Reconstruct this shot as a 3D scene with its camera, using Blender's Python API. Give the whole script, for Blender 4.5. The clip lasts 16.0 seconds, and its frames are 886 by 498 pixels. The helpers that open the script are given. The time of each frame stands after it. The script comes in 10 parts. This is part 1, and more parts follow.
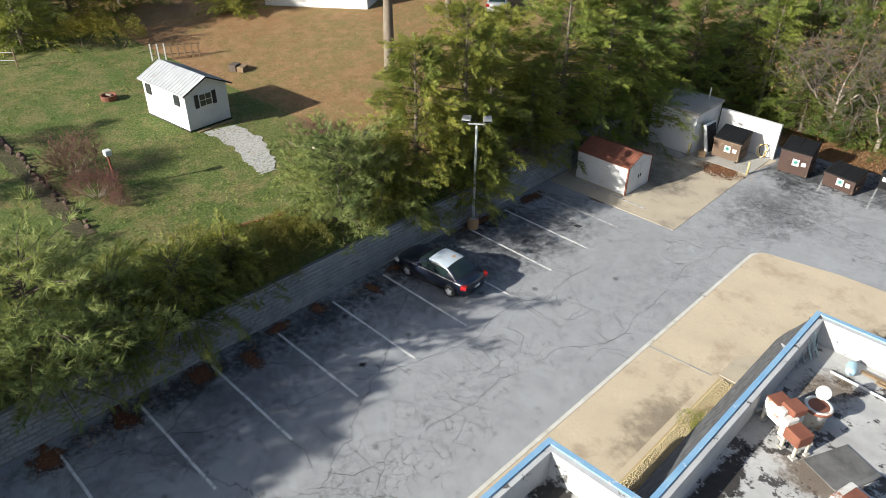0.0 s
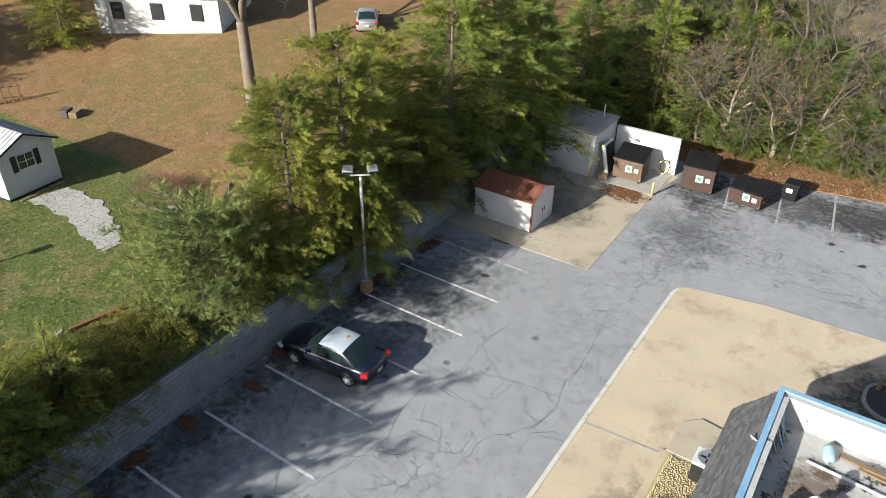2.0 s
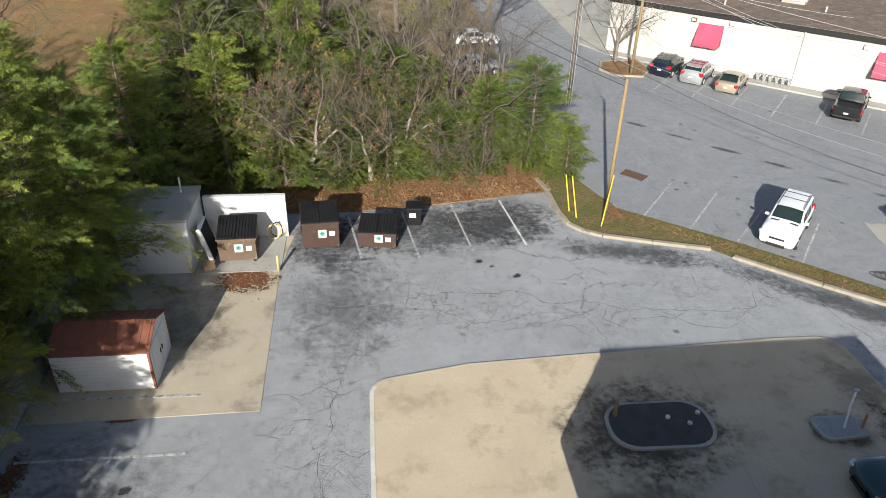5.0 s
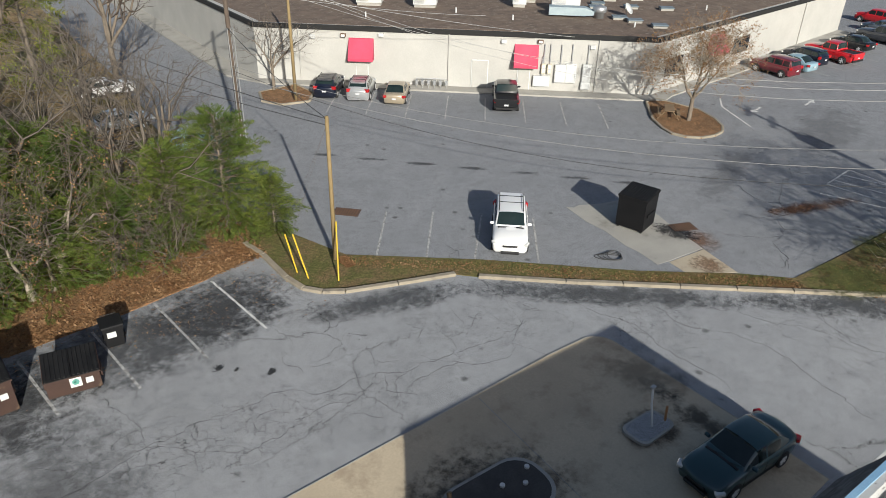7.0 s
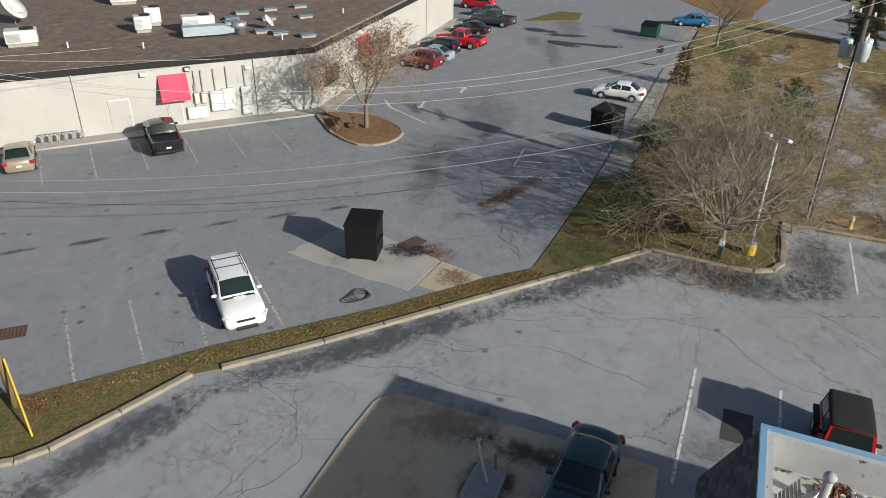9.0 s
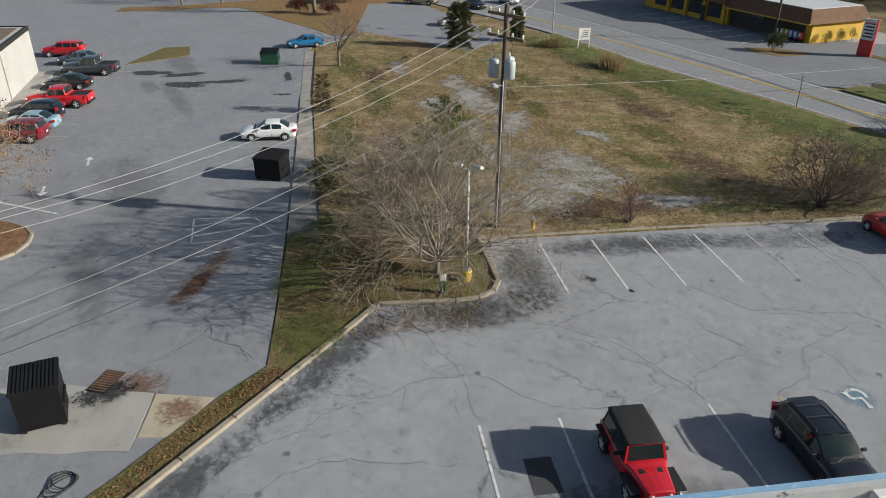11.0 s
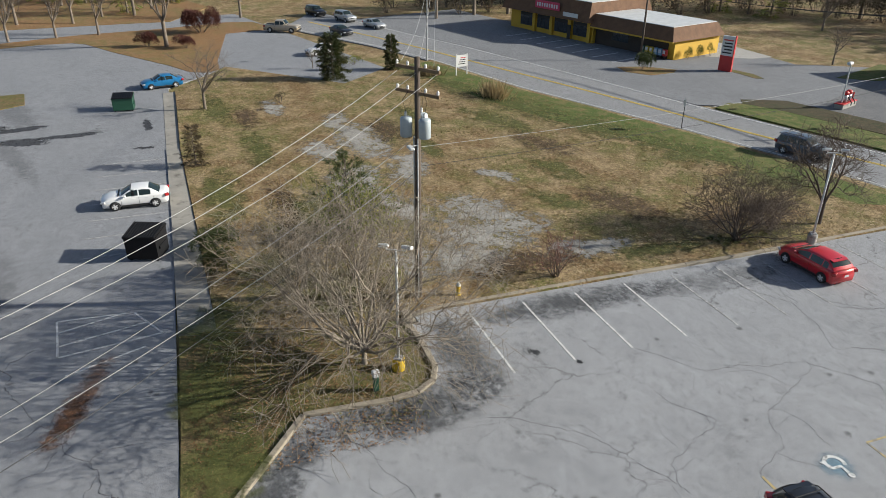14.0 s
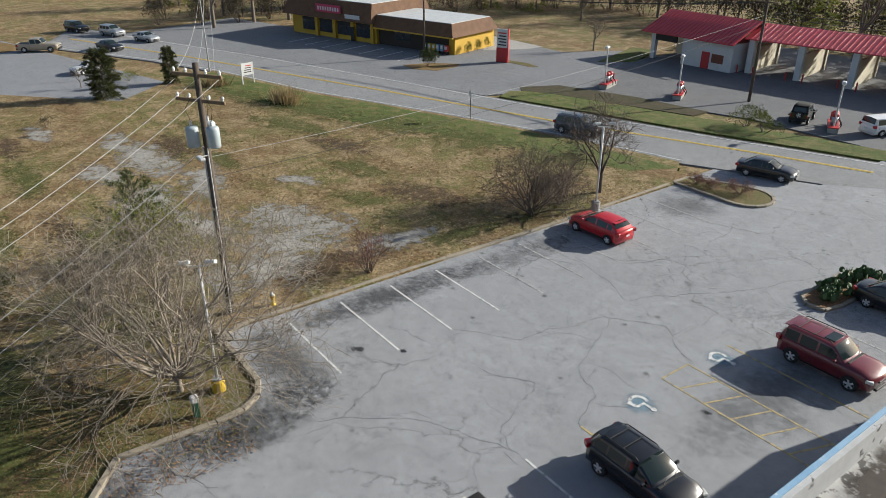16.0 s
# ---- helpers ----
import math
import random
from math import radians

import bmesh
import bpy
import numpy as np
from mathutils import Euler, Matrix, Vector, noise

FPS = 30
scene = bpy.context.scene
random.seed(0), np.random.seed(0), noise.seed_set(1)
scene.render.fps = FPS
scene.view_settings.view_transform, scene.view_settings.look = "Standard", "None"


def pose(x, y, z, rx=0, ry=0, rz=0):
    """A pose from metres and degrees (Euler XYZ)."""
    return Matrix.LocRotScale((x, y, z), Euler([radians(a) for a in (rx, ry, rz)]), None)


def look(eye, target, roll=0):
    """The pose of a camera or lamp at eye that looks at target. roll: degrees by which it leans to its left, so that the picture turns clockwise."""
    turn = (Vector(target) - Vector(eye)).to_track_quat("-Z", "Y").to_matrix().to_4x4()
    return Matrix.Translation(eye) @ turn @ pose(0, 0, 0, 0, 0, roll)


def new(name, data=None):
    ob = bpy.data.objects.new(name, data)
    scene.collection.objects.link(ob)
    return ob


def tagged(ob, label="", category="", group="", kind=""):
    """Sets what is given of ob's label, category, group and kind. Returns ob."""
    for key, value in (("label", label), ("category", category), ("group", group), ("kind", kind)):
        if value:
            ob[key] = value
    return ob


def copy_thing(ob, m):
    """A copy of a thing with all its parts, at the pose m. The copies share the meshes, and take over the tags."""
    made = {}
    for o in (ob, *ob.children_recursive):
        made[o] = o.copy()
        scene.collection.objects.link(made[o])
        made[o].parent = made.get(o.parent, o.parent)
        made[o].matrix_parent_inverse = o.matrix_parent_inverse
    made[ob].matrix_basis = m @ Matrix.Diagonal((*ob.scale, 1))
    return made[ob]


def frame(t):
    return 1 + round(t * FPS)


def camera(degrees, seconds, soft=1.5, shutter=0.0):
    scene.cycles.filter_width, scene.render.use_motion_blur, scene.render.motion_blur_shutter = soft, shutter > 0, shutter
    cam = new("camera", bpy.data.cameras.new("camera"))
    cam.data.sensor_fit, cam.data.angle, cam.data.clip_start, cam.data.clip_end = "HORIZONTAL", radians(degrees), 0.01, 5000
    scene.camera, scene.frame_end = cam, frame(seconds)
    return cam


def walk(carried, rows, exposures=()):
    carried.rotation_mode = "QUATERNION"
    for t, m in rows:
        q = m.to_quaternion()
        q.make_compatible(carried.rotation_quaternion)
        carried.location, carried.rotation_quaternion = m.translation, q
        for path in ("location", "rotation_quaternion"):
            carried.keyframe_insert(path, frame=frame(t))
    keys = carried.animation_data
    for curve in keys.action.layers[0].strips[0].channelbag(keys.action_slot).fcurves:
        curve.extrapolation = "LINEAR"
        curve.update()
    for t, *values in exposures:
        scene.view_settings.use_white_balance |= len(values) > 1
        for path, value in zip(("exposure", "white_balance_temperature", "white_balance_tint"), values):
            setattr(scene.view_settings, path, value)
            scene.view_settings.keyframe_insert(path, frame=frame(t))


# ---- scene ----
cam = camera(63.5, 16.0, 0.5)
PATH = [
    (0, (0.894, -0.407, 19.926), (-0.279, 0.799, 18.845), 0.7),
    (0.5, (0.128, 0.45, 19.844), (-1.031, 1.67, 18.763), 0.6),
    (1, (-0.83, 1.496, 19.759), (-1.947, 2.756, 18.679), 0.6),
    (1.5, (-1.917, 2.63, 19.725), (-2.956, 3.956, 18.646), 0.7),
    (2, (-3.055, 3.856, 19.659), (-3.992, 5.259, 18.584), 0.8),
    (2.5, (-4.175, 5.191, 19.637), (-4.966, 6.682, 18.564), 0.9),
    (3, (-5.257, 6.56, 19.572), (-5.887, 8.128, 18.504), 1.1),
    (3.5, (-6.134, 7.948, 19.477), (-6.591, 9.579, 18.415), 1.1),
    (4, (-6.983, 9.423, 19.574), (-7.245, 11.096, 18.51), 1.1),
    (4.2, (-7.434, 9.945, 19.399), (-7.609, 11.635, 18.343), 1.2),
    (6.3, (-10.184, 16.45, 18.698), (-9.415, 17.996, 17.689), 1.7),
    (6.5, (-10.188, 17.034, 18.656), (-9.342, 18.541, 17.651), 1.6),
    (7, (-10.047, 18.415, 18.537), (-9.014, 19.808, 17.541), 1.4),
    (7.5, (-9.804, 19.836, 18.351), (-8.596, 21.088, 17.365), 1.2),
    (8, (-9.412, 21.242, 18.316), (-8.051, 22.329, 17.335), 1.1),
    (8.5, (-8.896, 22.816, 18.224), (-7.398, 23.711, 17.247), 1.1),
    (9, (-8.284, 24.267, 18.011), (-6.673, 24.957, 17.047), 1.1),
    (9.5, (-7.439, 25.271, 18.106), (-5.755, 25.755, 17.142), 0.7),
    (10, (-6.52, 26.297, 18.147), (-4.773, 26.544, 17.205), 0.4),
    (10.2, (-6.141, 26.756, 18.283), (-4.379, 26.899, 17.348), 0.4),
    (12.3, (0.035, 29.96, 19.56), (1.71, 29.364, 18.644), 0.7),
    (12.5, (0.579, 29.999, 19.635), (2.254, 29.401, 18.721), 0.7),
    (13, (1.633, 30.048, 19.807), (3.313, 29.445, 18.904), 0.7),
    (13.5, (1.875, 30.027, 19.842), (3.557, 29.421, 18.946), 0.6),
    (14, (1.846, 29.907, 19.889), (3.529, 29.298, 18.997), 0.6),
    (14.5, (1.793, 29.879, 19.889), (3.453, 29.204, 19.002), 0.5),
    (15, (1.729, 29.796, 19.8), (3.343, 29.014, 18.915), 0.4),
    (15.5, (1.674, 29.778, 19.631), (3.212, 28.851, 18.75), 0.3),
    (16, (1.631, 29.769, 19.533), (3.08, 28.704, 18.657), 0.2),
]
walk(cam, [(t, look(eye, target, roll)) for t, eye, target, roll in PATH], [(0, 1.07), (4, 1.04), (6.5, 0.46), (8, 0.29), (10, 0.25), (12.5, 0.59), (16, 0.63)])

# ---------------------------------------------------------------- light
world = bpy.data.worlds.new("sky")
scene.world = world
world.use_nodes = True
wn = world.node_tree
wn.nodes.clear()
sky = wn.nodes.new("ShaderNodeTexSky")
sky.sky_type = "NISHITA"
sky.sun_disc = False
SUN_ELEV, SUN_AZ = radians(22.5), math.atan2(-0.28, -0.96)
sky.sun_elevation = SUN_ELEV
sky.sun_rotation = SUN_AZ
sky.air_density, sky.dust_density, sky.ozone_density = 0.85, 1.4, 0.7
bg = wn.nodes.new("ShaderNodeBackground")
bg.inputs["Strength"].default_value = 0.080
wo = wn.nodes.new("ShaderNodeOutputWorld")
wn.links.new(sky.outputs[0], bg.inputs[0])
wn.links.new(bg.outputs[0], wo.inputs[0])
sun_data = bpy.data.lights.new("sun", "SUN")
sun_data.energy, sun_data.angle, sun_data.color = 5.0, radians(0.6), (1.0, 0.972, 0.885)
sun = new("sun", sun_data)
sun.matrix_world = look((-28 * 2, -96 * 2, 82), (0, 0, 0))

# ---------------------------------------------------------------- materials
def nodes_of(name):
    m = bpy.data.materials.new(name)
    m.use_nodes = True
    nt = m.node_tree
    p = nt.nodes["Principled BSDF"]
    return m, nt, p


def tex_noise(nt, coord, scale, detail=4.0, rough=0.6, dist=0.0):
    n = nt.nodes.new("ShaderNodeTexNoise")
    n.inputs["Scale"].default_value, n.inputs["Detail"].default_value = scale, detail
    n.inputs["Roughness"].default_value, n.inputs["Distortion"].default_value = rough, dist
    nt.links.new(coord, n.inputs["Vector"])
    return n.outputs["Fac"]


def ramp(nt, fac, lo, hi):
    r = nt.nodes.new("ShaderNodeMapRange")
    r.inputs["From Min"].default_value, r.inputs["From Max"].default_value = lo, hi
    nt.links.new(fac, r.inputs["Value"])
    return r.outputs["Result"]


def mix(nt, fac, a, b, mode="MIX"):
    n = nt.nodes.new("ShaderNodeMix")
    n.data_type, n.blend_type = "RGBA", mode
    if isinstance(fac, float):
        n.inputs["Factor"].default_value = fac
    else:
        nt.links.new(fac, n.inputs["Factor"])
    for key, v in ((6, a), (7, b)):
        if isinstance(v, tuple):
            n.inputs[key].default_value = (*v, 1.0)
        else:
            nt.links.new(v, n.inputs[key])
    return n.outputs[2]


def calc(nt, op, a, b=0.0):
    n = nt.nodes.new("ShaderNodeMath")
    n.operation = op
    for key, v in ((0, a), (1, b)):
        if isinstance(v, (int, float)):
            n.inputs[key].default_value = v
        else:
            nt.links.new(v, n.inputs[key])
    return n.outputs[0]


def bump(nt, p, height, strength=0.3, dist=0.02):
    b = nt.nodes.new("ShaderNodeBump")
    b.inputs["Strength"].default_value, b.inputs["Distance"].default_value = strength, dist
    nt.links.new(height, b.inputs["Height"])
    nt.links.new(b.outputs["Normal"], p.inputs["Normal"])


def world_pos(nt):
    return nt.nodes.new("ShaderNodeNewGeometry").outputs["Position"]


def own_pos(nt):
    return nt.nodes.new("ShaderNodeTexCoord").outputs["Object"]


def plain(name, c1, c2, scale=3.0, rough=0.7, metal=0.0, fine=40.0, relief=0.15, third=None, third_at=(0.58, 0.66), third_scale=0.8, own=True, coat=0.0, shine=0.5):
    """A surface with grain at two scales and, if given, patches of a third colour."""
    m, nt, p = nodes_of(name)
    pos = own_pos(nt) if own else world_pos(nt)
    big = tex_noise(nt, pos, scale)
    small = tex_noise(nt, pos, fine, 3.0)
    c = mix(nt, ramp(nt, big, 0.35, 0.65), c1, c2)
    c = mix(nt, ramp(nt, small, 0.3, 0.7), c, mix(nt, 0.5, c, tuple(v * 0.75 for v in c1)))
    if third:
        c = mix(nt, ramp(nt, tex_noise(nt, pos, third_scale, 6.0, 0.7), *third_at), c, third)
    nt.links.new(c, p.inputs["Base Color"])
    p.inputs["Metallic"].default_value = metal
    nt.links.new(ramp(nt, big, 0.0, 1.0), p.inputs["Roughness"])
    r = p.inputs["Roughness"].links[0].from_node
    r.inputs["To Min"].default_value, r.inputs["To Max"].default_value = max(0.02, rough - 0.12), min(1.0, rough + 0.12)
    p.inputs["Specular IOR Level"].default_value = shine
    if coat:
        p.inputs["Coat Weight"].default_value, p.inputs["Coat Roughness"].default_value = coat, 0.05
    if relief:
        bump(nt, p, small, relief, 0.01)
    return m


def asphalt(name, light, dark, crack=1.0):
    m, nt, p = nodes_of(name)
    pos = world_pos(nt)
    grain = tex_noise(nt, pos, 28.0, 3.0, 0.7)
    mid = tex_noise(nt, pos, 0.9, 9.0, 0.74, 0.3)
    big = tex_noise(nt, pos, 0.13, 5.0, 0.6, 0.6)
    c = mix(nt, ramp(nt, big, 0.38, 0.68), light, dark)
    c = mix(nt, calc(nt, "MULTIPLY", ramp(nt, mid, 0.44, 0.72), 0.6), c, tuple(v * 0.70 for v in dark))
    c = mix(nt, calc(nt, "MULTIPLY", ramp(nt, mid, 0.48, 0.30), 0.5), c, tuple(v * 1.18 for v in light))
    c = mix(nt, calc(nt, "MULTIPLY", ramp(nt, grain, 0.45, 0.66), 0.8), c, tuple(v * 1.6 for v in light))
    c = mix(nt, calc(nt, "MULTIPLY", ramp(nt, grain, 0.47, 0.29), 0.85), c, tuple(v * 0.30 for v in dark))
    pits = tex_noise(nt, pos, 7.0, 4.0, 0.8)
    c = mix(nt, calc(nt, "MULTIPLY", ramp(nt, pits, 0.42, 0.27), 0.75), c, tuple(v * 0.5 for v in dark))
    c = mix(nt, calc(nt, "MULTIPLY", ramp(nt, pits, 0.58, 0.75), 0.55), c, tuple(v * 1.2 for v in light))
    mottle = tex_noise(nt, pos, 2.6, 8.0, 0.78)
    c = mix(nt, calc(nt, "MULTIPLY", ramp(nt, mottle, 0.46, 0.36), 0.55), c, tuple(v * 0.62 for v in dark))
    c = mix(nt, calc(nt, "MULTIPLY", ramp(nt, mottle, 0.55, 0.66), 0.5), c, tuple(v * 1.30 for v in light))
    dots = nt.nodes.new("ShaderNodeTexVoronoi")
    dots.inputs["Scale"].default_value = 1.7
    nt.links.new(pos, dots.inputs["Vector"])
    few = ramp(nt, tex_noise(nt, pos, 0.5, 3.0), 0.50, 0.56)
    c = mix(nt, calc(nt, "MULTIPLY", calc(nt, "MULTIPLY", ramp(nt, dots.outputs["Distance"], 0.085, 0.055), few), 0.75), c, (0.05, 0.049, 0.048))
    # old cracking: a wide net and, in patches, a fine net
    warp = nt.nodes.new("ShaderNodeVectorMath")
    warp.operation = "ADD"
    nz = nt.nodes.new("ShaderNodeTexNoise")
    nz.inputs["Scale"].default_value, nz.inputs["Detail"].default_value = 0.9, 5.0
    nt.links.new(pos, nz.inputs["Vector"])
    nt.links.new(pos, warp.inputs[0])
    sc = nt.nodes.new("ShaderNodeVectorMath")
    sc.operation = "SCALE"
    sc.inputs["Scale"].default_value = 1.5
    nz.inputs["Detail"].default_value, nz.inputs["Roughness"].default_value = 9.0, 0.72
    nt.links.new(nz.outputs["Color"], sc.inputs[0])
    nt.links.new(sc.outputs[0], warp.inputs[1])
    lines = []
    for scale, width, mask_scale, lo, hi in ((0.16, 0.0040, 0.045, 0.46, 0.56), (0.80, 0.012, 0.06, 0.58, 0.68), (2.1, 0.034, 0.085, 0.60, 0.70)):
        v = nt.nodes.new("ShaderNodeTexVoronoi")
        v.feature = "DISTANCE_TO_EDGE"
        v.inputs["Scale"].default_value = scale
        nt.links.new(warp.outputs[0], v.inputs["Vector"])
        line = ramp(nt, v.outputs["Distance"], width, width * 0.35)
        lines.append(calc(nt, "MULTIPLY", line, ramp(nt, tex_noise(nt, pos, mask_scale, 3.0), lo, hi)))
    net = calc(nt, "MULTIPLY", calc(nt, "MAXIMUM", calc(nt, "MAXIMUM", lines[0], lines[1]), lines[2]), 0.80 * crack)
    c = mix(nt, net, c, (0.045, 0.044, 0.043))
    # oil spots
    v = nt.nodes.new("ShaderNodeTexVoronoi")
    v.inputs["Scale"].default_value = 0.55
    nt.links.new(pos, v.inputs["Vector"])
    spot = calc(nt, "MULTIPLY", ramp(nt, calc(nt, "ADD", v.outputs["Distance"], calc(nt, "MULTIPLY", mid, 0.12)), 0.165, 0.10), 0.6)
    c = mix(nt, spot, c, (0.035, 0.034, 0.033))
    nt.links.new(c, p.inputs["Base Color"])
    p.inputs["Roughness"].default_value = 0.9
    p.inputs["Specular IOR Level"].default_value = 0.2
    bump(nt, p, grain, 0.4, 0.012)
    return m


def ground_mat(name, cols, scales=(0.12, 0.7, 7.0), litter=None, litter_at=(0.55, 0.62), litter_scale=9.0, relief=0.6):
    """Grass or soil: three colours mixed at three scales, with scattered litter."""
    m, nt, p = nodes_of(name)
    pos = world_pos(nt)
    a, b, f = (tex_noise(nt, pos, s, 8.0, 0.72) for s in scales)
    g = tex_noise(nt, pos, scales[2] * 3.1, 4.0, 0.8)
    c = mix(nt, ramp(nt, a, 0.44, 0.57), cols[0], cols[1])
    c = mix(nt, ramp(nt, b, 0.47, 0.58), c, cols[2])
    c = mix(nt, calc(nt, "MULTIPLY", ramp(nt, f, 0.42, 0.64), 0.75), c, tuple(v * 0.38 for v in cols[0]))
    c = mix(nt, calc(nt, "MULTIPLY", ramp(nt, f, 0.47, 0.30), 0.55), c, tuple(v * 1.35 for v in cols[2]))
    c = mix(nt, calc(nt, "MULTIPLY", ramp(nt, g, 0.46, 0.30), 0.8), c, tuple(v * 0.28 for v in cols[1]))
    c = mix(nt, calc(nt, "MULTIPLY", ramp(nt, g, 0.55, 0.68), 0.65), c, tuple(v * 1.5 for v in cols[2]))
    if litter:
        v = nt.nodes.new("ShaderNodeTexVoronoi")
        v.inputs["Scale"].default_value = litter_scale
        nt.links.new(pos, v.inputs["Vector"])
        fleck = calc(nt, "MULTIPLY", ramp(nt, v.outputs["Distance"], 0.42, 0.30), ramp(nt, tex_noise(nt, pos, 0.35, 5.0, 0.7), *litter_at))
        leaf = mix(nt, ramp(nt, v.outputs["Color"], 0.2, 0.8), litter, tuple(x * 0.45 for x in litter))
        c = mix(nt, fleck, c, leaf)
    nt.links.new(c, p.inputs["Base Color"])
    p.inputs["Roughness"].default_value = 0.95
    p.inputs["Specular IOR Level"].default_value = 0.2
    bump(nt, p, f, relief, 0.08)
    return m


def paint(name, col, wear=(0.50, 0.62), worn=(0.16, 0.155, 0.15), scale=5.0):
    """Worn line paint on asphalt."""
    return plain(name, col, tuple(v * 0.85 for v in col), 2.0, 0.8, 0, 30, 0.1, third=worn, third_at=wear, third_scale=scale, own=False)


def gloss(name, col, rough=0.28, metal=0.0, coat=0.6):
    m, nt, p = nodes_of(name)
    pos = own_pos(nt)
    dust = tex_noise(nt, pos, 1.6, 5.0)
    c = mix(nt, calc(nt, "MULTIPLY", ramp(nt, dust, 0.4, 0.8), 0.03), col, (0.30, 0.29, 0.27))
    nt.links.new(c, p.inputs["Base Color"])
    p.inputs["Roughness"].default_value, p.inputs["Metallic"].default_value = rough, metal
    p.inputs["Coat Weight"].default_value, p.inputs["Coat Roughness"].default_value = coat, 0.06
    return m


def foliage(name, dark, mid, tip, translucent=0.25):
    m, nt, p = nodes_of(name)
    geo = nt.nodes.new("ShaderNodeNewGeometry")
    rnd = geo.outputs["Random Per Island"]
    n = tex_noise(nt, geo.outputs["Position"], 1.3, 4.0)
    n2 = tex_noise(nt, geo.outputs["Position"], 0.33, 3.0)
    c = mix(nt, ramp(nt, n, 0.35, 0.65), dark, mid)
    c = mix(nt, calc(nt, "MULTIPLY", ramp(nt, n2, 0.35, 0.68), ramp(nt, rnd, 0.15, 1.0)), c, tip)
    nt.links.new(c, p.inputs["Base Color"])
    p.inputs["Roughness"].default_value = 0.6
    p.inputs["Specular IOR Level"].default_value = 0.25
    tr = nt.nodes.new("ShaderNodeBsdfTranslucent")
    nt.links.new(c, tr.inputs["Color"])
    ms = nt.nodes.new("ShaderNodeMixShader")
    ms.inputs[0].default_value = translucent
    nt.links.new(p.outputs[0], ms.inputs[1])
    nt.links.new(tr.outputs[0], ms.inputs[2])
    nt.links.new(ms.outputs[0], nt.nodes["Material Output"].inputs["Surface"])
    return m


ASPHALT = asphalt("old_asphalt", (0.275, 0.281, 0.291), (0.220, 0.225, 0.234))
ASPHALT_LOW = asphalt("lower_asphalt", (0.222, 0.228, 0.240), (0.188, 0.194, 0.205), 0.3)
ASPHALT_STREET = asphalt("side_street_asphalt", (0.190, 0.194, 0.200), (0.155, 0.158, 0.165), 0.4)
ASPHALT_WASH = asphalt("car_wash_asphalt", (0.155, 0.156, 0.158), (0.115, 0.116, 0.120), 0.5)
ROAD = asphalt("road_asphalt", (0.23, 0.232, 0.235), (0.19, 0.192, 0.195), 0.2)
SLAB = plain("tan_concrete", (0.53, 0.440, 0.315), (0.44, 0.362, 0.260), 0.35, 0.85, 0, 12, 0.15, third=(0.32, 0.25, 0.175), third_at=(0.52, 0.72), third_scale=0.55, own=False)
PAD = plain("pad_concrete", (0.45, 0.385, 0.285), (0.36, 0.31, 0.24), 0.4, 0.88, 0, 14, 0.15, third=(0.19, 0.16, 0.125), third_at=(0.54, 0.74), third_scale=0.4, own=False)
GREY_CONC = plain("grey_concrete", (0.37, 0.355, 0.32), (0.29, 0.28, 0.255), 0.5, 0.88, 0, 14, 0.15, third=(0.18, 0.17, 0.15), third_at=(0.56, 0.74), third_scale=0.5, own=False)
OLD_WALK = plain("old_walk_concrete", (0.32, 0.30, 0.26), (0.23, 0.215, 0.19), 0.6, 0.9, 0, 12, 0.2, third=(0.11, 0.10, 0.085), third_at=(0.54, 0.70), third_scale=0.8, own=False)
KERB = plain("kerb_concrete", (0.33, 0.285, 0.215), (0.23, 0.200, 0.155), 1.4, 0.9, 0, 18, 0.3, third=(0.14, 0.12, 0.10), third_at=(0.58, 0.72), third_scale=1.5, own=False)
GRASS = ground_mat("mown_grass", ((0.115, 0.125, 0.038), (0.155, 0.135, 0.052), (0.18, 0.13, 0.065)), litter=(0.30, 0.19, 0.10), litter_at=(0.42, 0.58), litter_scale=15.0)
LAWN = ground_mat("green_lawn", ((0.078, 0.122, 0.026), (0.110, 0.135, 0.036), (0.185, 0.165, 0.066)), litter=(0.30, 0.18, 0.085), litter_at=(0.60, 0.70))
LEAFY = ground_mat("leaf_strewn_lawn", ((0.250, 0.140, 0.064), (0.160, 0.152, 0.052), (0.285, 0.182, 0.092)), (0.10, 0.9, 9.0), litter=(0.30, 0.15, 0.07), litter_at=(0.35, 0.5))
LITTER = ground_mat("leaf_litter", ((0.235, 0.138, 0.072), (0.17, 0.105, 0.058), (0.30, 0.18, 0.10)), (0.4, 1.5, 9.0), litter=(0.42, 0.21, 0.10), litter_at=(0.2, 0.3), litter_scale=6.0, relief=1.0)
DITCH = ground_mat("ditch_soil", ((0.055, 0.060, 0.026), (0.075, 0.060, 0.036), (0.10, 0.08, 0.045)), (0.4, 1.5, 9.0))
FIELD = ground_mat("winter_field", ((0.195, 0.122, 0.058), (0.135, 0.140, 0.040), (0.345, 0.255, 0.140)), (0.13, 0.42, 4.0), litter=(0.40, 0.31, 0.19), litter_at=(0.45, 0.6), litter_scale=5.0, relief=1.0)
PAINT_WHITE = paint("white_line_paint", (0.66, 0.66, 0.64), (0.50, 0.64))
PAINT_FAINT = paint("faded_line_paint", (0.46, 0.46, 0.45), (0.44, 0.60))
PAINT_YELLOW = paint("yellow_line_paint", (0.50, 0.39, 0.17), (0.46, 0.62))
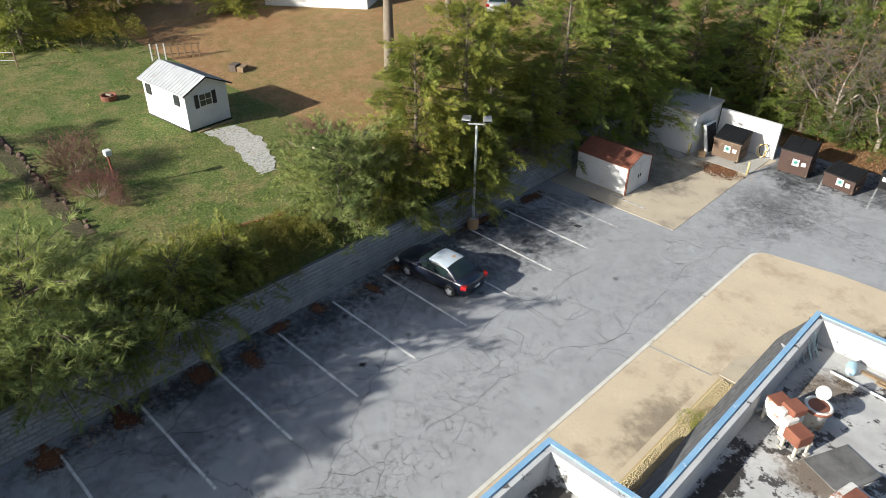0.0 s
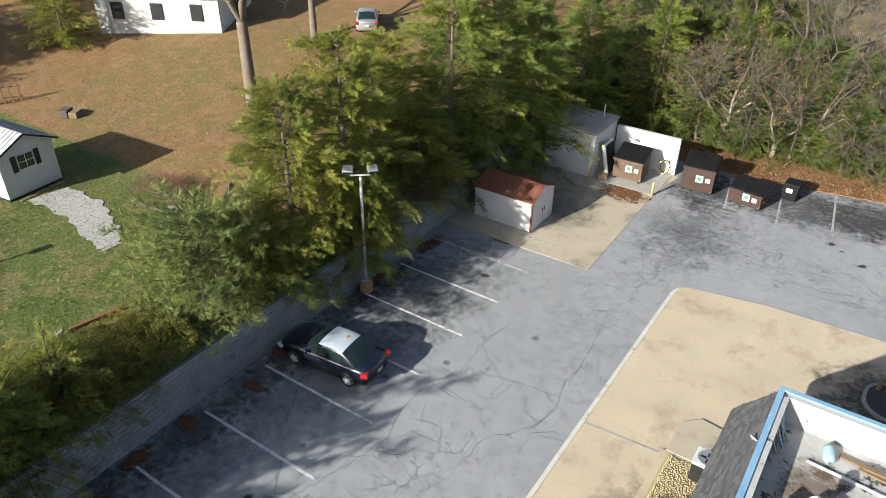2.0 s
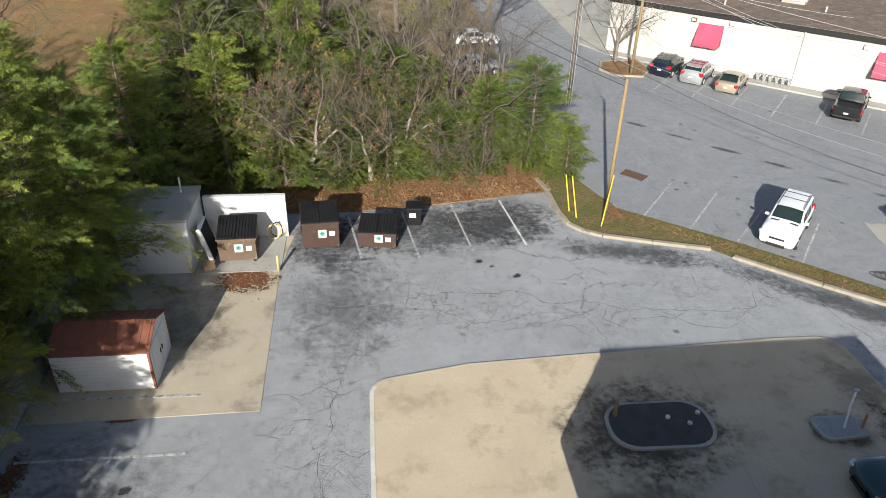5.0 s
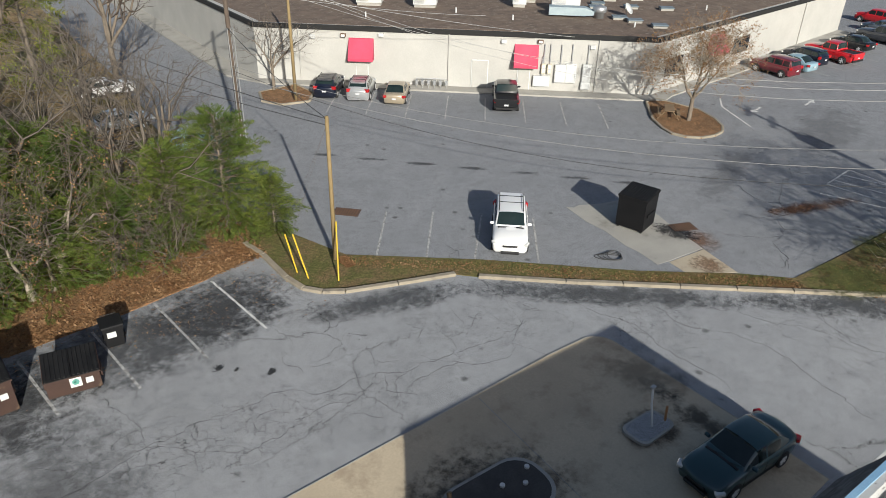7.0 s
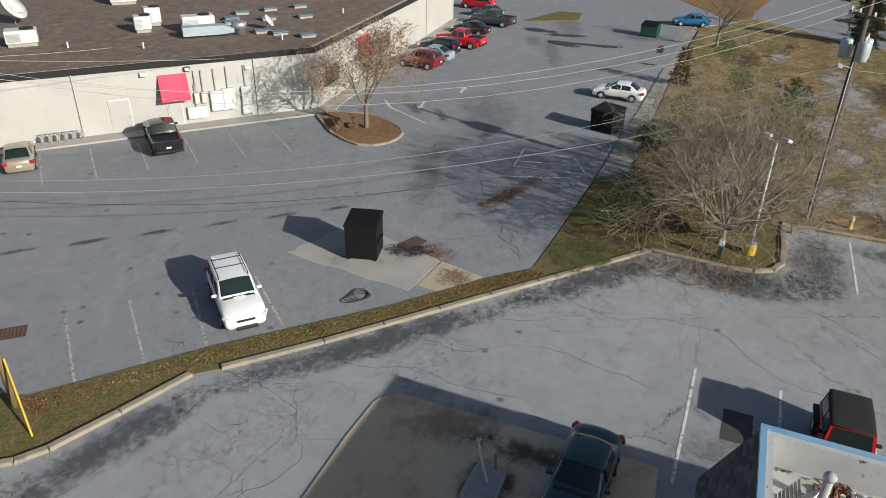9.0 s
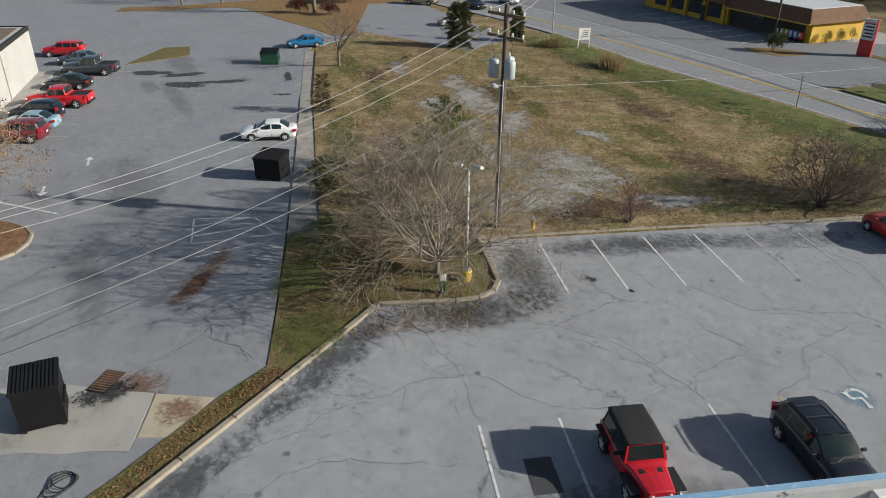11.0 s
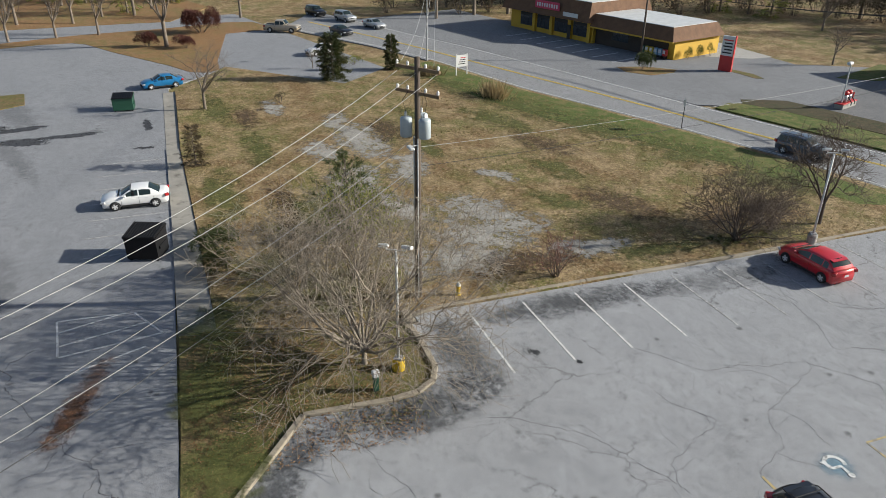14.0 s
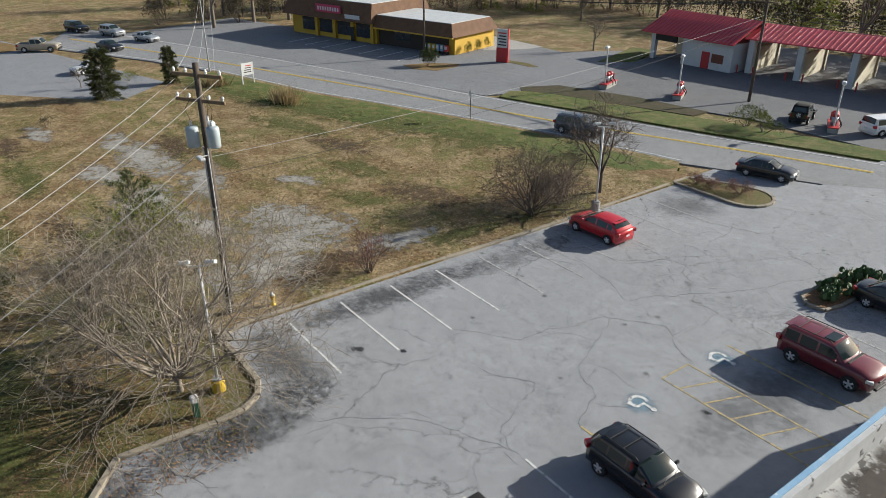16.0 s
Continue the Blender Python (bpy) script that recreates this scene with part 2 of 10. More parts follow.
STUCCO = plain("white_painted_wall", (0.45, 0.44, 0.41), (0.39, 0.38, 0.355), 0.4, 0.8, 0, 10, 0.1, third=(0.48, 0.44, 0.36), third_at=(0.62, 0.85), third_scale=0.3, own=False)
WHITE = plain("white_paint", (0.62, 0.62, 0.61), (0.55, 0.55, 0.54), 0.8, 0.6, 0, 20, 0.08, third=(0.42, 0.38, 0.32), third_at=(0.62, 0.85), third_scale=0.9)
BLOCK = plain("split_block", (0.30, 0.31, 0.31), (0.21, 0.218, 0.22), 1.2, 0.95, 0, 22, 0.8, third=(0.10, 0.105, 0.095), third_at=(0.58, 0.75), third_scale=0.9, own=False)
GRAVEL = plain("pale_gravel", (0.42, 0.41, 0.38), (0.30, 0.29, 0.27), 3.0, 0.95, 0, 16, 1.0, third=(0.16, 0.15, 0.13), third_at=(0.52, 0.62), third_scale=7.0, own=False)
ROOF_GRAVEL = plain("dark_roof_gravel", (0.175, 0.125, 0.092), (0.085, 0.060, 0.046), 1.1, 0.95, 0, 3.0, 0.8, third=(0.26, 0.21, 0.165), third_at=(0.52, 0.68), third_scale=2.2, own=False)
ROOF_WHITE = plain("worn_white_roof_coat", (0.46, 0.455, 0.44), (0.30, 0.295, 0.285), 0.8, 0.75, 0, 6, 0.2, third=(0.05, 0.047, 0.045), third_at=(0.55, 0.59), third_scale=1.3, own=False)
SHINGLE = plain("grey_shingle", (0.092, 0.092, 0.096), (0.058, 0.058, 0.060), 2.0, 0.95, 0, 40, 0.5, own=False)
BLUE_TRIM = plain("faded_blue_metal", (0.17, 0.33, 0.50), (0.26, 0.42, 0.56), 0.7, 0.55, 0, 20, 0.1, third=(0.60, 0.60, 0.57), third_at=(0.62, 0.66), third_scale=5.0, own=False)
DARK = plain("black_rubber", (0.010, 0.010, 0.010), (0.016, 0.016, 0.016), 3.0, 0.85)
STEEL = plain("galvanised_steel", (0.50, 0.51, 0.52), (0.40, 0.41, 0.42), 2.0, 0.45, 0.7)
PALE_STEEL = plain("pale_painted_steel", (0.62, 0.63, 0.62), (0.52, 0.53, 0.52), 1.2, 0.5, 0.1, third=(0.32, 0.26, 0.20), third_at=(0.62, 0.80), third_scale=1.4)
RUST = plain("rust_red_steel", (0.17, 0.058, 0.036), (0.23, 0.085, 0.048), 3.0, 0.8, 0.1, third=(0.12, 0.06, 0.04), third_at=(0.55, 0.7))
WOOD = plain("weathered_timber", (0.22, 0.15, 0.085), (0.16, 0.11, 0.065), 3.0, 0.9, 0, 30, 0.4)
POLE_DARK = plain("creosoted_pole", (0.075, 0.055, 0.042), (0.11, 0.085, 0.065), 2.0, 0.9, 0, 30, 0.4)
POLE_TAN = plain("tan_pole", (0.25, 0.18, 0.085), (0.19, 0.14, 0.068), 2.0, 0.9, 0, 30, 0.4)
PALE_BARK = plain("pale_bark", (0.36, 0.31, 0.25), (0.25, 0.21, 0.165), 2.5, 0.95, 0, 20, 0.5)
BARK_MID = plain("grey_tan_bark", (0.29, 0.245, 0.19), (0.19, 0.16, 0.125), 2.0, 0.95, 0, 20, 0.5)
BARK = plain("grey_bark", (0.19, 0.155, 0.12), (0.13, 0.105, 0.08), 2.5, 0.95, 0, 20, 0.6)
TWIG = plain("pale_twig", (0.34, 0.29, 0.22), (0.24, 0.20, 0.155), 1.5, 0.95)
TWIG_MID = plain("grey_brown_twig", (0.150, 0.124, 0.100), (0.095, 0.079, 0.064), 1.5, 0.95)
TWIG_DARK = plain("dark_twig", (0.12, 0.09, 0.07), (0.085, 0.065, 0.05), 1.5, 0.95)
TWIG_RED = plain("reddish_twig", (0.19, 0.085, 0.065), (0.13, 0.07, 0.055), 1.5, 0.95)
GLASS = plain("dark_glass", (0.025, 0.03, 0.034), (0.035, 0.04, 0.045), 1.0, 0.12, 0, 10, 0.0, coat=0.8)
RED_CLOTH = plain("crimson_awning", (0.55, 0.055, 0.11), (0.47, 0.045, 0.09), 1.0, 0.7, 0, 30, 0.1)
RED_METAL = plain("red_metal_roof", (0.50, 0.045, 0.06), (0.43, 0.04, 0.05), 0.5, 0.4, 0, 12, 0.05)
RED_PAINT = plain("red_paint", (0.50, 0.03, 0.03), (0.42, 0.03, 0.03), 1.0, 0.5)
YELLOW_PAINT = plain("yellow_paint", (0.62, 0.42, 0.03), (0.55, 0.36, 0.03), 1.0, 0.6)
MUSTARD = plain("mustard_wall", (0.56, 0.34, 0.03), (0.50, 0.30, 0.03), 0.5, 0.75)
BROWN_SHINGLE = plain("brown_shake", (0.16, 0.085, 0.045), (0.11, 0.06, 0.035), 1.0, 0.95, 0, 6, 0.6)
CREAM = plain("cream_concrete", (0.60, 0.55, 0.42), (0.52, 0.47, 0.36), 0.5, 0.8)
PARAPET = plain("stained_parapet_coating", (0.47, 0.47, 0.465), (0.36, 0.36, 0.36), 0.7, 0.8, 0, 12, 0.15, third=(0.07, 0.067, 0.062), third_at=(0.61, 0.65), third_scale=1.6, own=False)
GREY_METAL = plain("dull_grey_metal", (0.36, 0.37, 0.38), (0.28, 0.29, 0.30), 3.0, 0.6)

# ---------------------------------------------------------------- building blocks
def finish(name, bm, material, smooth=False):
    me = bpy.data.meshes.new(name)
    bmesh.ops.recalc_face_normals(bm, faces=bm.faces)
    bm.to_mesh(me)
    bm.free()
    if smooth:
        me.polygons.foreach_set("use_smooth", [True] * len(me.polygons))
    for mm in material if isinstance(material, (list, tuple)) else [material]:
        me.materials.append(mm)
    return me


def part(name, bm, material, parent=None, label="", smooth=False, at=None):
    """Links a bmesh (or a ready mesh) as one mesh object, under parent if there is one."""
    me = bm if isinstance(bm, bpy.types.Mesh) else finish(name, bm, material, smooth)
    ob = new(name, me)
    if parent is not None:
        ob.parent = parent
    if at is not None:
        ob.matrix_basis = at
    if label:
        ob["label"] = label
    return ob


def thing(name, label, category, at=None, group="", kind=""):
    e = new(name)
    e.empty_display_size = 0.2
    if at is not None:
        e.matrix_basis = at
    return tagged(e, label, category, group, kind)


def block(bm, x0, x1, y0, y1, z0, z1, m=None, top=0.0):
    """A box; top draws its upper face in by that much on every side."""
    t = top
    co = [(x0, y0, z0), (x1, y0, z0), (x1, y1, z0), (x0, y1, z0), (x0 + t, y0 + t, z1), (x1 - t, y0 + t, z1), (x1 - t, y1 - t, z1), (x0 + t, y1 - t, z1)]
    vs = [bm.verts.new(m @ Vector(c) if m else c) for c in co]
    for f in ((3, 2, 1, 0), (4, 5, 6, 7), (0, 1, 5, 4), (1, 2, 6, 5), (2, 3, 7, 6), (3, 0, 4, 7)):
        bm.faces.new([vs[i] for i in f])
    return bm


def soft_block(bm, x0, x1, y0, y1, z0, z1, r=0.03, m=None):
    """A box with bevelled edges."""
    b2 = bmesh.new()
    block(b2, x0, x1, y0, y1, z0, z1)
    bmesh.ops.bevel(b2, geom=b2.edges[:], offset=r, segments=1, affect="EDGES")
    if m:
        b2.transform(m)
    vmap = {v: bm.verts.new(v.co) for v in b2.verts}
    for f in b2.faces:
        bm.faces.new([vmap[v] for v in f.verts])
    b2.free()
    return bm


def prism(bm, pts, z0, z1, inset=0.0):
    """An upright prism over a polygon."""
    n = len(pts)
    lo = [bm.verts.new((x, y, z0)) for x, y in pts]
    hi = [bm.verts.new((x, y, z1)) for x, y in pts]
    bm.faces.new(lo[::-1])
    bm.faces.new(hi)
    for i in range(n):
        bm.faces.new((lo[i], lo[(i + 1) % n], hi[(i + 1) % n], hi[i]))
    return bm


def loft(bm, rings, close=True):
    """Skin over rings of equal count."""
    vr = [[bm.verts.new(p) for p in ring] for ring in rings]
    n = len(vr[0])
    for a, b in zip(vr, vr[1:]):
        for i in range(n):
            bm.faces.new((a[i], a[(i + 1) % n], b[(i + 1) % n], b[i]))
    if close:
        bm.faces.new(vr[0][::-1])
        bm.faces.new(vr[-1])
    return bm


def ring(c, r, n=10, axis=(0, 0, 1)):
    q = Vector(axis).normalized().to_track_quat("Z", "Y")
    return [Vector(c) + q @ Vector((r * math.cos(2 * math.pi * i / n), r * math.sin(2 * math.pi * i / n), 0)) for i in range(n)]


def tube(bm, path, radii, n=8):
    path = [Vector(p) for p in path]
    if isinstance(radii, (int, float)):
        radii = [radii] * len(path)
    rings = []
    for i, p in enumerate(path):
        d = path[min(i + 1, len(path) - 1)] - path[max(i - 1, 0)]
        rings.append(ring(p, radii[i], n, d))
    return loft(bm, rings)


def lathe(bm, prof, n=16, c=(0, 0, 0)):
    """A turned shape: prof is a list of (radius, z)."""
    return loft(bm, [ring((c[0], c[1], c[2] + z), max(r, 0.002), n) for r, z in prof])


def offset_line(pts, d):
    """The line pts moved d to its left."""
    out = []
    for i, p in enumerate(pts):
        a, b = Vector(pts[max(i - 1, 0)]), Vector(pts[min(i + 1, len(pts) - 1)])
        t = (b - a).normalized()
        out.append((p[0] - t.y * d, p[1] + t.x * d))
    return out


def ribbon(bm, pts, width, z0, z1, side=0.0):
    """A strip of given width along a line, from z0 to z1."""
    l, r = offset_line(pts, width / 2 + side), offset_line(pts, -width / 2 + side)
    return loft(bm, [[(*a, z0), (*b, z0), (*b, z1), (*a, z1)] for a, b in zip(l, r)])


def resample(pts, step):
    out = [Vector(pts[0])]
    for a, b in zip(pts, pts[1:]):
        a, b = Vector(a), Vector(b)
        n = max(1, round((b - a).length / step))
        out += [a.lerp(b, (i + 1) / n) for i in range(n)]
    return [tuple(p) for p in out]


def grid_sheet(name, x0, x1, y0, y1, step, height, material):
    nx, ny = int((x1 - x0) / step) + 1, int((y1 - y0) / step) + 1
    xs, ys = np.linspace(x0, x1, nx), np.linspace(y0, y1, ny)
    co = [(x, y, height(x, y)) for y in ys for x in xs]
    fs = [(j * nx + i, j * nx + i + 1, (j + 1) * nx + i + 1, (j + 1) * nx + i) for j in range(ny - 1) for i in range(nx - 1)]
    me = bpy.data.meshes.new(name)
    me.from_pydata(co, [], fs)
    me.polygons.foreach_set("use_smooth", [True] * len(fs))
    me.materials.append(material)
    return me


def sheet(name, pts, z, material, label, category, thick=0.25):
    return tagged(part(name, prism(bmesh.new(), pts, z - thick, z), material), label, category, kind="structure")


def arc(cx, cy, r, a0, a1, n=6):
    return [(cx + r * math.cos(radians(a0 + (a1 - a0) * i / n)), cy + r * math.sin(radians(a0 + (a1 - a0) * i / n))) for i in range(n + 1)]

# ---------------------------------------------------------------- ground, lots, kerbs
def yard_z(x, y):
    base = 2.0 + max(0.0, y - 23) * 0.068 + 0.10 * noise.noise((x * 0.09, y * 0.09, 1.0))
    # towards the woods the slope runs out to lot level
    if x > -21.9:
        base = 0
    return base


def far_z(x, y):
    if x < -105.0:
        return yard_z(x, y) - 0.3
    z = -0.12
    if y > 49 and x < 0:
        z += min(1.0, (y - 49) * 0.03)
    if y < -40 and x > 70:
        z += min(6.0, (-40 - y) * 0.02)
    return z


tagged(part("ground", grid_sheet("ground", -260, 460, -360, 380, 8.0, far_z, FIELD), None), "brown winter grass and soil reaching the horizon", "ground", kind="structure")
tagged(part("ground_yard", grid_sheet("ground_yard", -110, -21.95, -60, 24, 1.5, yard_z, LAWN), None), "green back-yard lawn above the block wall", "lawn", kind="structure")
tagged(part("ground_yard_back", grid_sheet("ground_yard_back", -110, -21.95, 24, 130, 1.5, yard_z, LEAFY), None), "lawn covered with fallen brown leaves", "lawn", kind="structure")

KERB_LINE = [(0.9, 50.5), (1.2, 48.8), (1.25, 46.2), (1.5, 44.9), (2.1, 44.15), (3.0, 43.6), (5.4, 42.8), (8.2, 41.95)]
KERB_LINE2 = [(9.0, 41.15), (12.2, 38.4), (16.5, 35.0), (20.7, 31.65), (23.9, 29.1), (26.3, 27.25)] + [(26.1, 23.4), (26.25, 22.2), (26.8, 21.3), (27.8, 20.85), (30.0, 20.85), (32.2, 20.95), (32.6, 20.2), (32.75, 19.2), (32.8, 10.0), (32.6, 0.0), (32.85, -14.6)]
LOT = [(-21.7, -60), (26.0, -60), (26.0, -24.0), (33.0, -20.5), (32.85, -14.6)] + KERB_LINE2[::-1][1:] + KERB_LINE[::-1][:-1] + [(0.6, 49.0), (-2.0, 48.2), (-5.7, 47.5), (-10.4, 47.0), (-13.4, 47.1), (-21.7, 47.0)]
sheet("pavement_lot", LOT, 0.0, ASPHALT, "old cracked grey asphalt car park", "car park")
# lower lot beyond the verge
LOW_EDGE = [(4.7, 46.6), (10.2, 42.3), (16.0, 37.1), (20.0, 34.1), (21.9, 32.3)]
LOWLOT = [(-16.0, 150), (-16.0, 62.0), (2.6, 52.4)] + [LOW_EDGE[0]] + LOW_EDGE[1:] + [(44.8, 32.1), (87.0, 31.9), (96.0, 25.0), (83.0, 13.0), (90.0, 6.0), (140.0, 20.0), (140.0, 60.0), (120.0, 150.0)]
sheet("pavement_lower_lot", LOWLOT, -0.004, ASPHALT_LOW, "smooth grey asphalt of the neighbouring car park", "car park")
# verge between the two lots
VERGE = [(2.6, 52.4), LOW_EDGE[0]] + LOW_EDGE[1:] + [(27.0, 32.15), (34.3, 32.05), (34.3, 30.2), (32.4, 24.5), (32.2, 21.1)] + KERB_LINE2[:KERB_LINE2.index((32.2, 20.95))][::-1] + KERB_LINE[::-1]
sheet("ground_verge", VERGE, 0.035, GRASS, "narrow grass verge with scattered dead leaves", "grass")


ROAD_NEAR = [(26.0, -23.5), (35.6, -19.5), (46.7, -16.6), (55.8, -13.4), (75.1, -5.6), (92.3, -0.7), (104.0, 4.0), (123.0, 14.0)]
ROAD_FAR = [(25.4, -33.3), (39.0, -28.2), (53.0, -23.8), (63.0, -20.5), (75.5, -16.8), (100.0, -9.0), (113.0, -4.0), (140.0, 6.0)]
field_pts = [(32.6, -14.8), (32.6, 20.6), (32.4, 24.5), (34.32, 30.2), (50.0, 30.70), (64.5, 31.20), (85.0, 31.20), (96.0, 25.0), (83.0, 12.8), (90.0, 5.5), (92.3, -0.9)] + ROAD_NEAR[1:5][::-1]
bmf = prism(bmesh.new(), field_pts, -0.3, 0.12)
tagged(part("ground_field", bmf, FIELD), "rough winter field with bare gravel patches", "field", kind="structure")

roadside = [(34.6, -18.2), (46.4, -16.0), (55.5, -12.9), (74.8, -5.1), (91.2, -0.3), (90.4, 3.6), (82.0, 2.6), (73.0, 0.6), (63.0, -2.8), (54.0, -7.6), (45.0, -11.6), (36.5, -14.4)]
sheet("ground_roadside", roadside, 0.128, LAWN, "greener mown grass strip along the road", "grass")
ROADPOLY = [(10, -70), (-60, -70), (-60, -58), (8.0, -40.0)] + [(26.0, -24.4)] + ROAD_NEAR[1:] + ROAD_FAR[::-1]
sheet("road", ROADPOLY, 0.006, ROAD, "two-lane asphalt road", "road")
sheet("road_side", [(63.0, -20.7), (75.0, -16.9), (100, -9.1), (128, 1.8), (135, -20), (112.0, -26), (83.0, -32.5), (92, -47), (100, -70), (86, -75), (66.0, -48), (58.0, -31.5)], 0.002, ASPHALT_STREET, "asphalt forecourt and side street", "street")
sheet("road_wash", [(58.0, -31.5), (66.0, -48), (66, -75), (0, -80), (10, -40), (25.4, -36.6), (40, -36.4), (52, -32.6)], -0.002, ASPHALT_WASH, "car-wash forecourt asphalt", "forecourt")


def kerb(pts, name="kerb", width=0.28, z=0.15, label="pale concrete kerb with worn, stained edges"):
    """A kerb in poured lengths of about three metres."""
    k = thing(name, label, "kerb", kind="structure")
    pts = resample(pts, 3.0)
    for a, b in zip(pts, pts[1:]):
        a2, b2 = Vector(a), Vector(b)
        d = (b2 - a2).normalized() * 0.012
        l = [tuple(a2 + d), tuple(b2 - d)]
        bm = ribbon(bmesh.new(), l, width, -0.1, z)
        bmesh.ops.bevel(bm, geom=[e for e in bm.edges if min(v.co.z for v in e.verts) > z - 0.01], offset=0.03, segments=1, affect="EDGES")
        part("kerb_stone", bm, KERB, k)
    return k


kerb(KERB_LINE)
kerb(KERB_LINE2)
ISL3 = [(32.9, -15.2), (29.6, -15.2)] + [(27.9 + 1.9 * math.cos(radians(a)), -17.1 + 1.95 * math.sin(radians(a))) for a in range(80, 291, 21)] + [(30.5, -18.2), (32.9, -17.0)]
kerb(ISL3 + ISL3[:1])
sheet("ground_island", offset_line(ISL3, -0.1), 0.10, GRASS, "kerbed planting island", "grass")

# retaining wall of split-face blocks
WALL_X, WALL_TOP, BLOCK_H, BLOCK_L = -21.7, 1.9, 0.2, 0.45
retaining = thing("wall_retaining", "grey split-face concrete block retaining wall under the hedge", "retaining wall", kind="structure")
part("core", block(bmesh.new(), -22.3, WALL_X - 0.18, -20, 49, -0.2, WALL_TOP - 0.02), BLOCK, retaining)

# tan concrete apron round the building
SLABPTS = [(-9.35, -20)] + [(-9.3, 32.2)] + arc(-8.4, 32.5, 0.9, 180, 95, 5) + [(-5.4, 34.0), (7.7, 34.7)] + arc(9.6, 33.7, 1.0, 80, 0, 5) + [(10.85, 28.0), (10.85, 24.4), (7.7, 24.2), (7.7, -20)]
WHITE_EDGE = plain("worn_white_edge", (0.60, 0.58, 0.53), (0.46, 0.43, 0.37), 1.5, 0.85, 0, 20, 0.1, third=(0.26, 0.22, 0.17), third_at=(0.56, 0.68), third_scale=2.0, own=False)
slab = tagged(thing("pavement_apron", "tan concrete apron round the building with a pale edge band", "paving", kind="structure"))
bm = bmesh.new()
prism(bm, SLABPTS, -0.2, 0.03)
part("slab", bm, SLAB, slab)
part("edge_band", ribbon(bmesh.new(), SLABPTS[:5], 0.16, -0.1, 0.042, side=-0.06), WHITE_EDGE, slab)
part("edge_joint", ribbon(bmesh.new(), SLABPTS[4:-2], 0.05, -0.1, 0.036, side=0.02), GREY_CONC, slab)
part("joint", ribbon(bmesh.new(), [(-9.2, 22.6), (-6.4, 22.8)], 0.10, 0.0, 0.037), GREY_CONC, slab)
part("joint", ribbon(bmesh.new(), [(3.6, 34.3), (3.2, 24.0)], 0.03, 0.0, 0.034), GREY_CONC, slab)

# concrete pad of the refuse yard
sheet("pavement_pad", [(-13.3, 32.0), (-13.45, 41.4), (-13.0, 44.6), (-21.6, 44.6), (-21.6, 31.9), (-19.8, 31.9)], 0.02, PAD, "stained concrete pad of the refuse yard", "paving")
sheet("ground_litter", [(-24, 46.8), (-13.4, 47.1), (-10.4, 47.0), (-5.7, 47.5), (-2.0, 48.2), (0.7, 49.2), (0.9, 50.6), (2.5, 53.5), (-3, 62), (-24, 70)], 0.06, LITTER, "thick brown leaf litter under the trees", "leaf litter")

# angled concrete pad in the lower lot
sheet("pavement_dumpster_pad", [(18.05, 44.35), (18.35, 44.0), (18.8, 44.1), (20.1, 43.5), (21.7, 43.2), (21.9, 41.8), (21.75, 40.6), (21.2, 39.0), (20.65, 36.75), (18.0, 36.9), (17.3, 37.0), (17.5, 38.4), (17.45, 39.3), (17.75, 41.0), (17.7, 42.4)], 0.012, GREY_CONC, "broken pale concrete pad", "paving")
sheet("pavement_rusty_slab", [(18.0, 36.82), (20.6, 36.65), (20.05, 34.25), (17.85, 35.55)], 0.012, PAD, "rust-stained concrete slab", "paving")

# ---------------------------------------------------------------- the building below the camera
PAR_Z, DECK_Z, EAVE_Z = 5.3, 4.35, 2.9
# parapet outline, counter-clockwise from the north-east corner
OUT = [(7.85, 22.15), (-3.4, 22.05), (-3.4, 11.25), (-6.35, 11.2), (-6.35, -6.0), (7.9, -6.0)]


def inset(pts, d):
    """A counter-clockwise polygon drawn in by d (axis-aligned corners)."""
    n, out = len(pts), []
    for i in range(n):
        p0, p, p2 = Vector(pts[i - 1]), Vector(pts[i]), Vector(pts[(i + 1) % n])
        a, b = (p - p0).normalized(), (p2 - p).normalized()
        na, nb = Vector((-a.y, a.x)), Vector((-b.y, b.x))
        out.append(tuple(p + (na + nb) * (d / max(0.3, 1 + na.dot(nb)))))
    return out


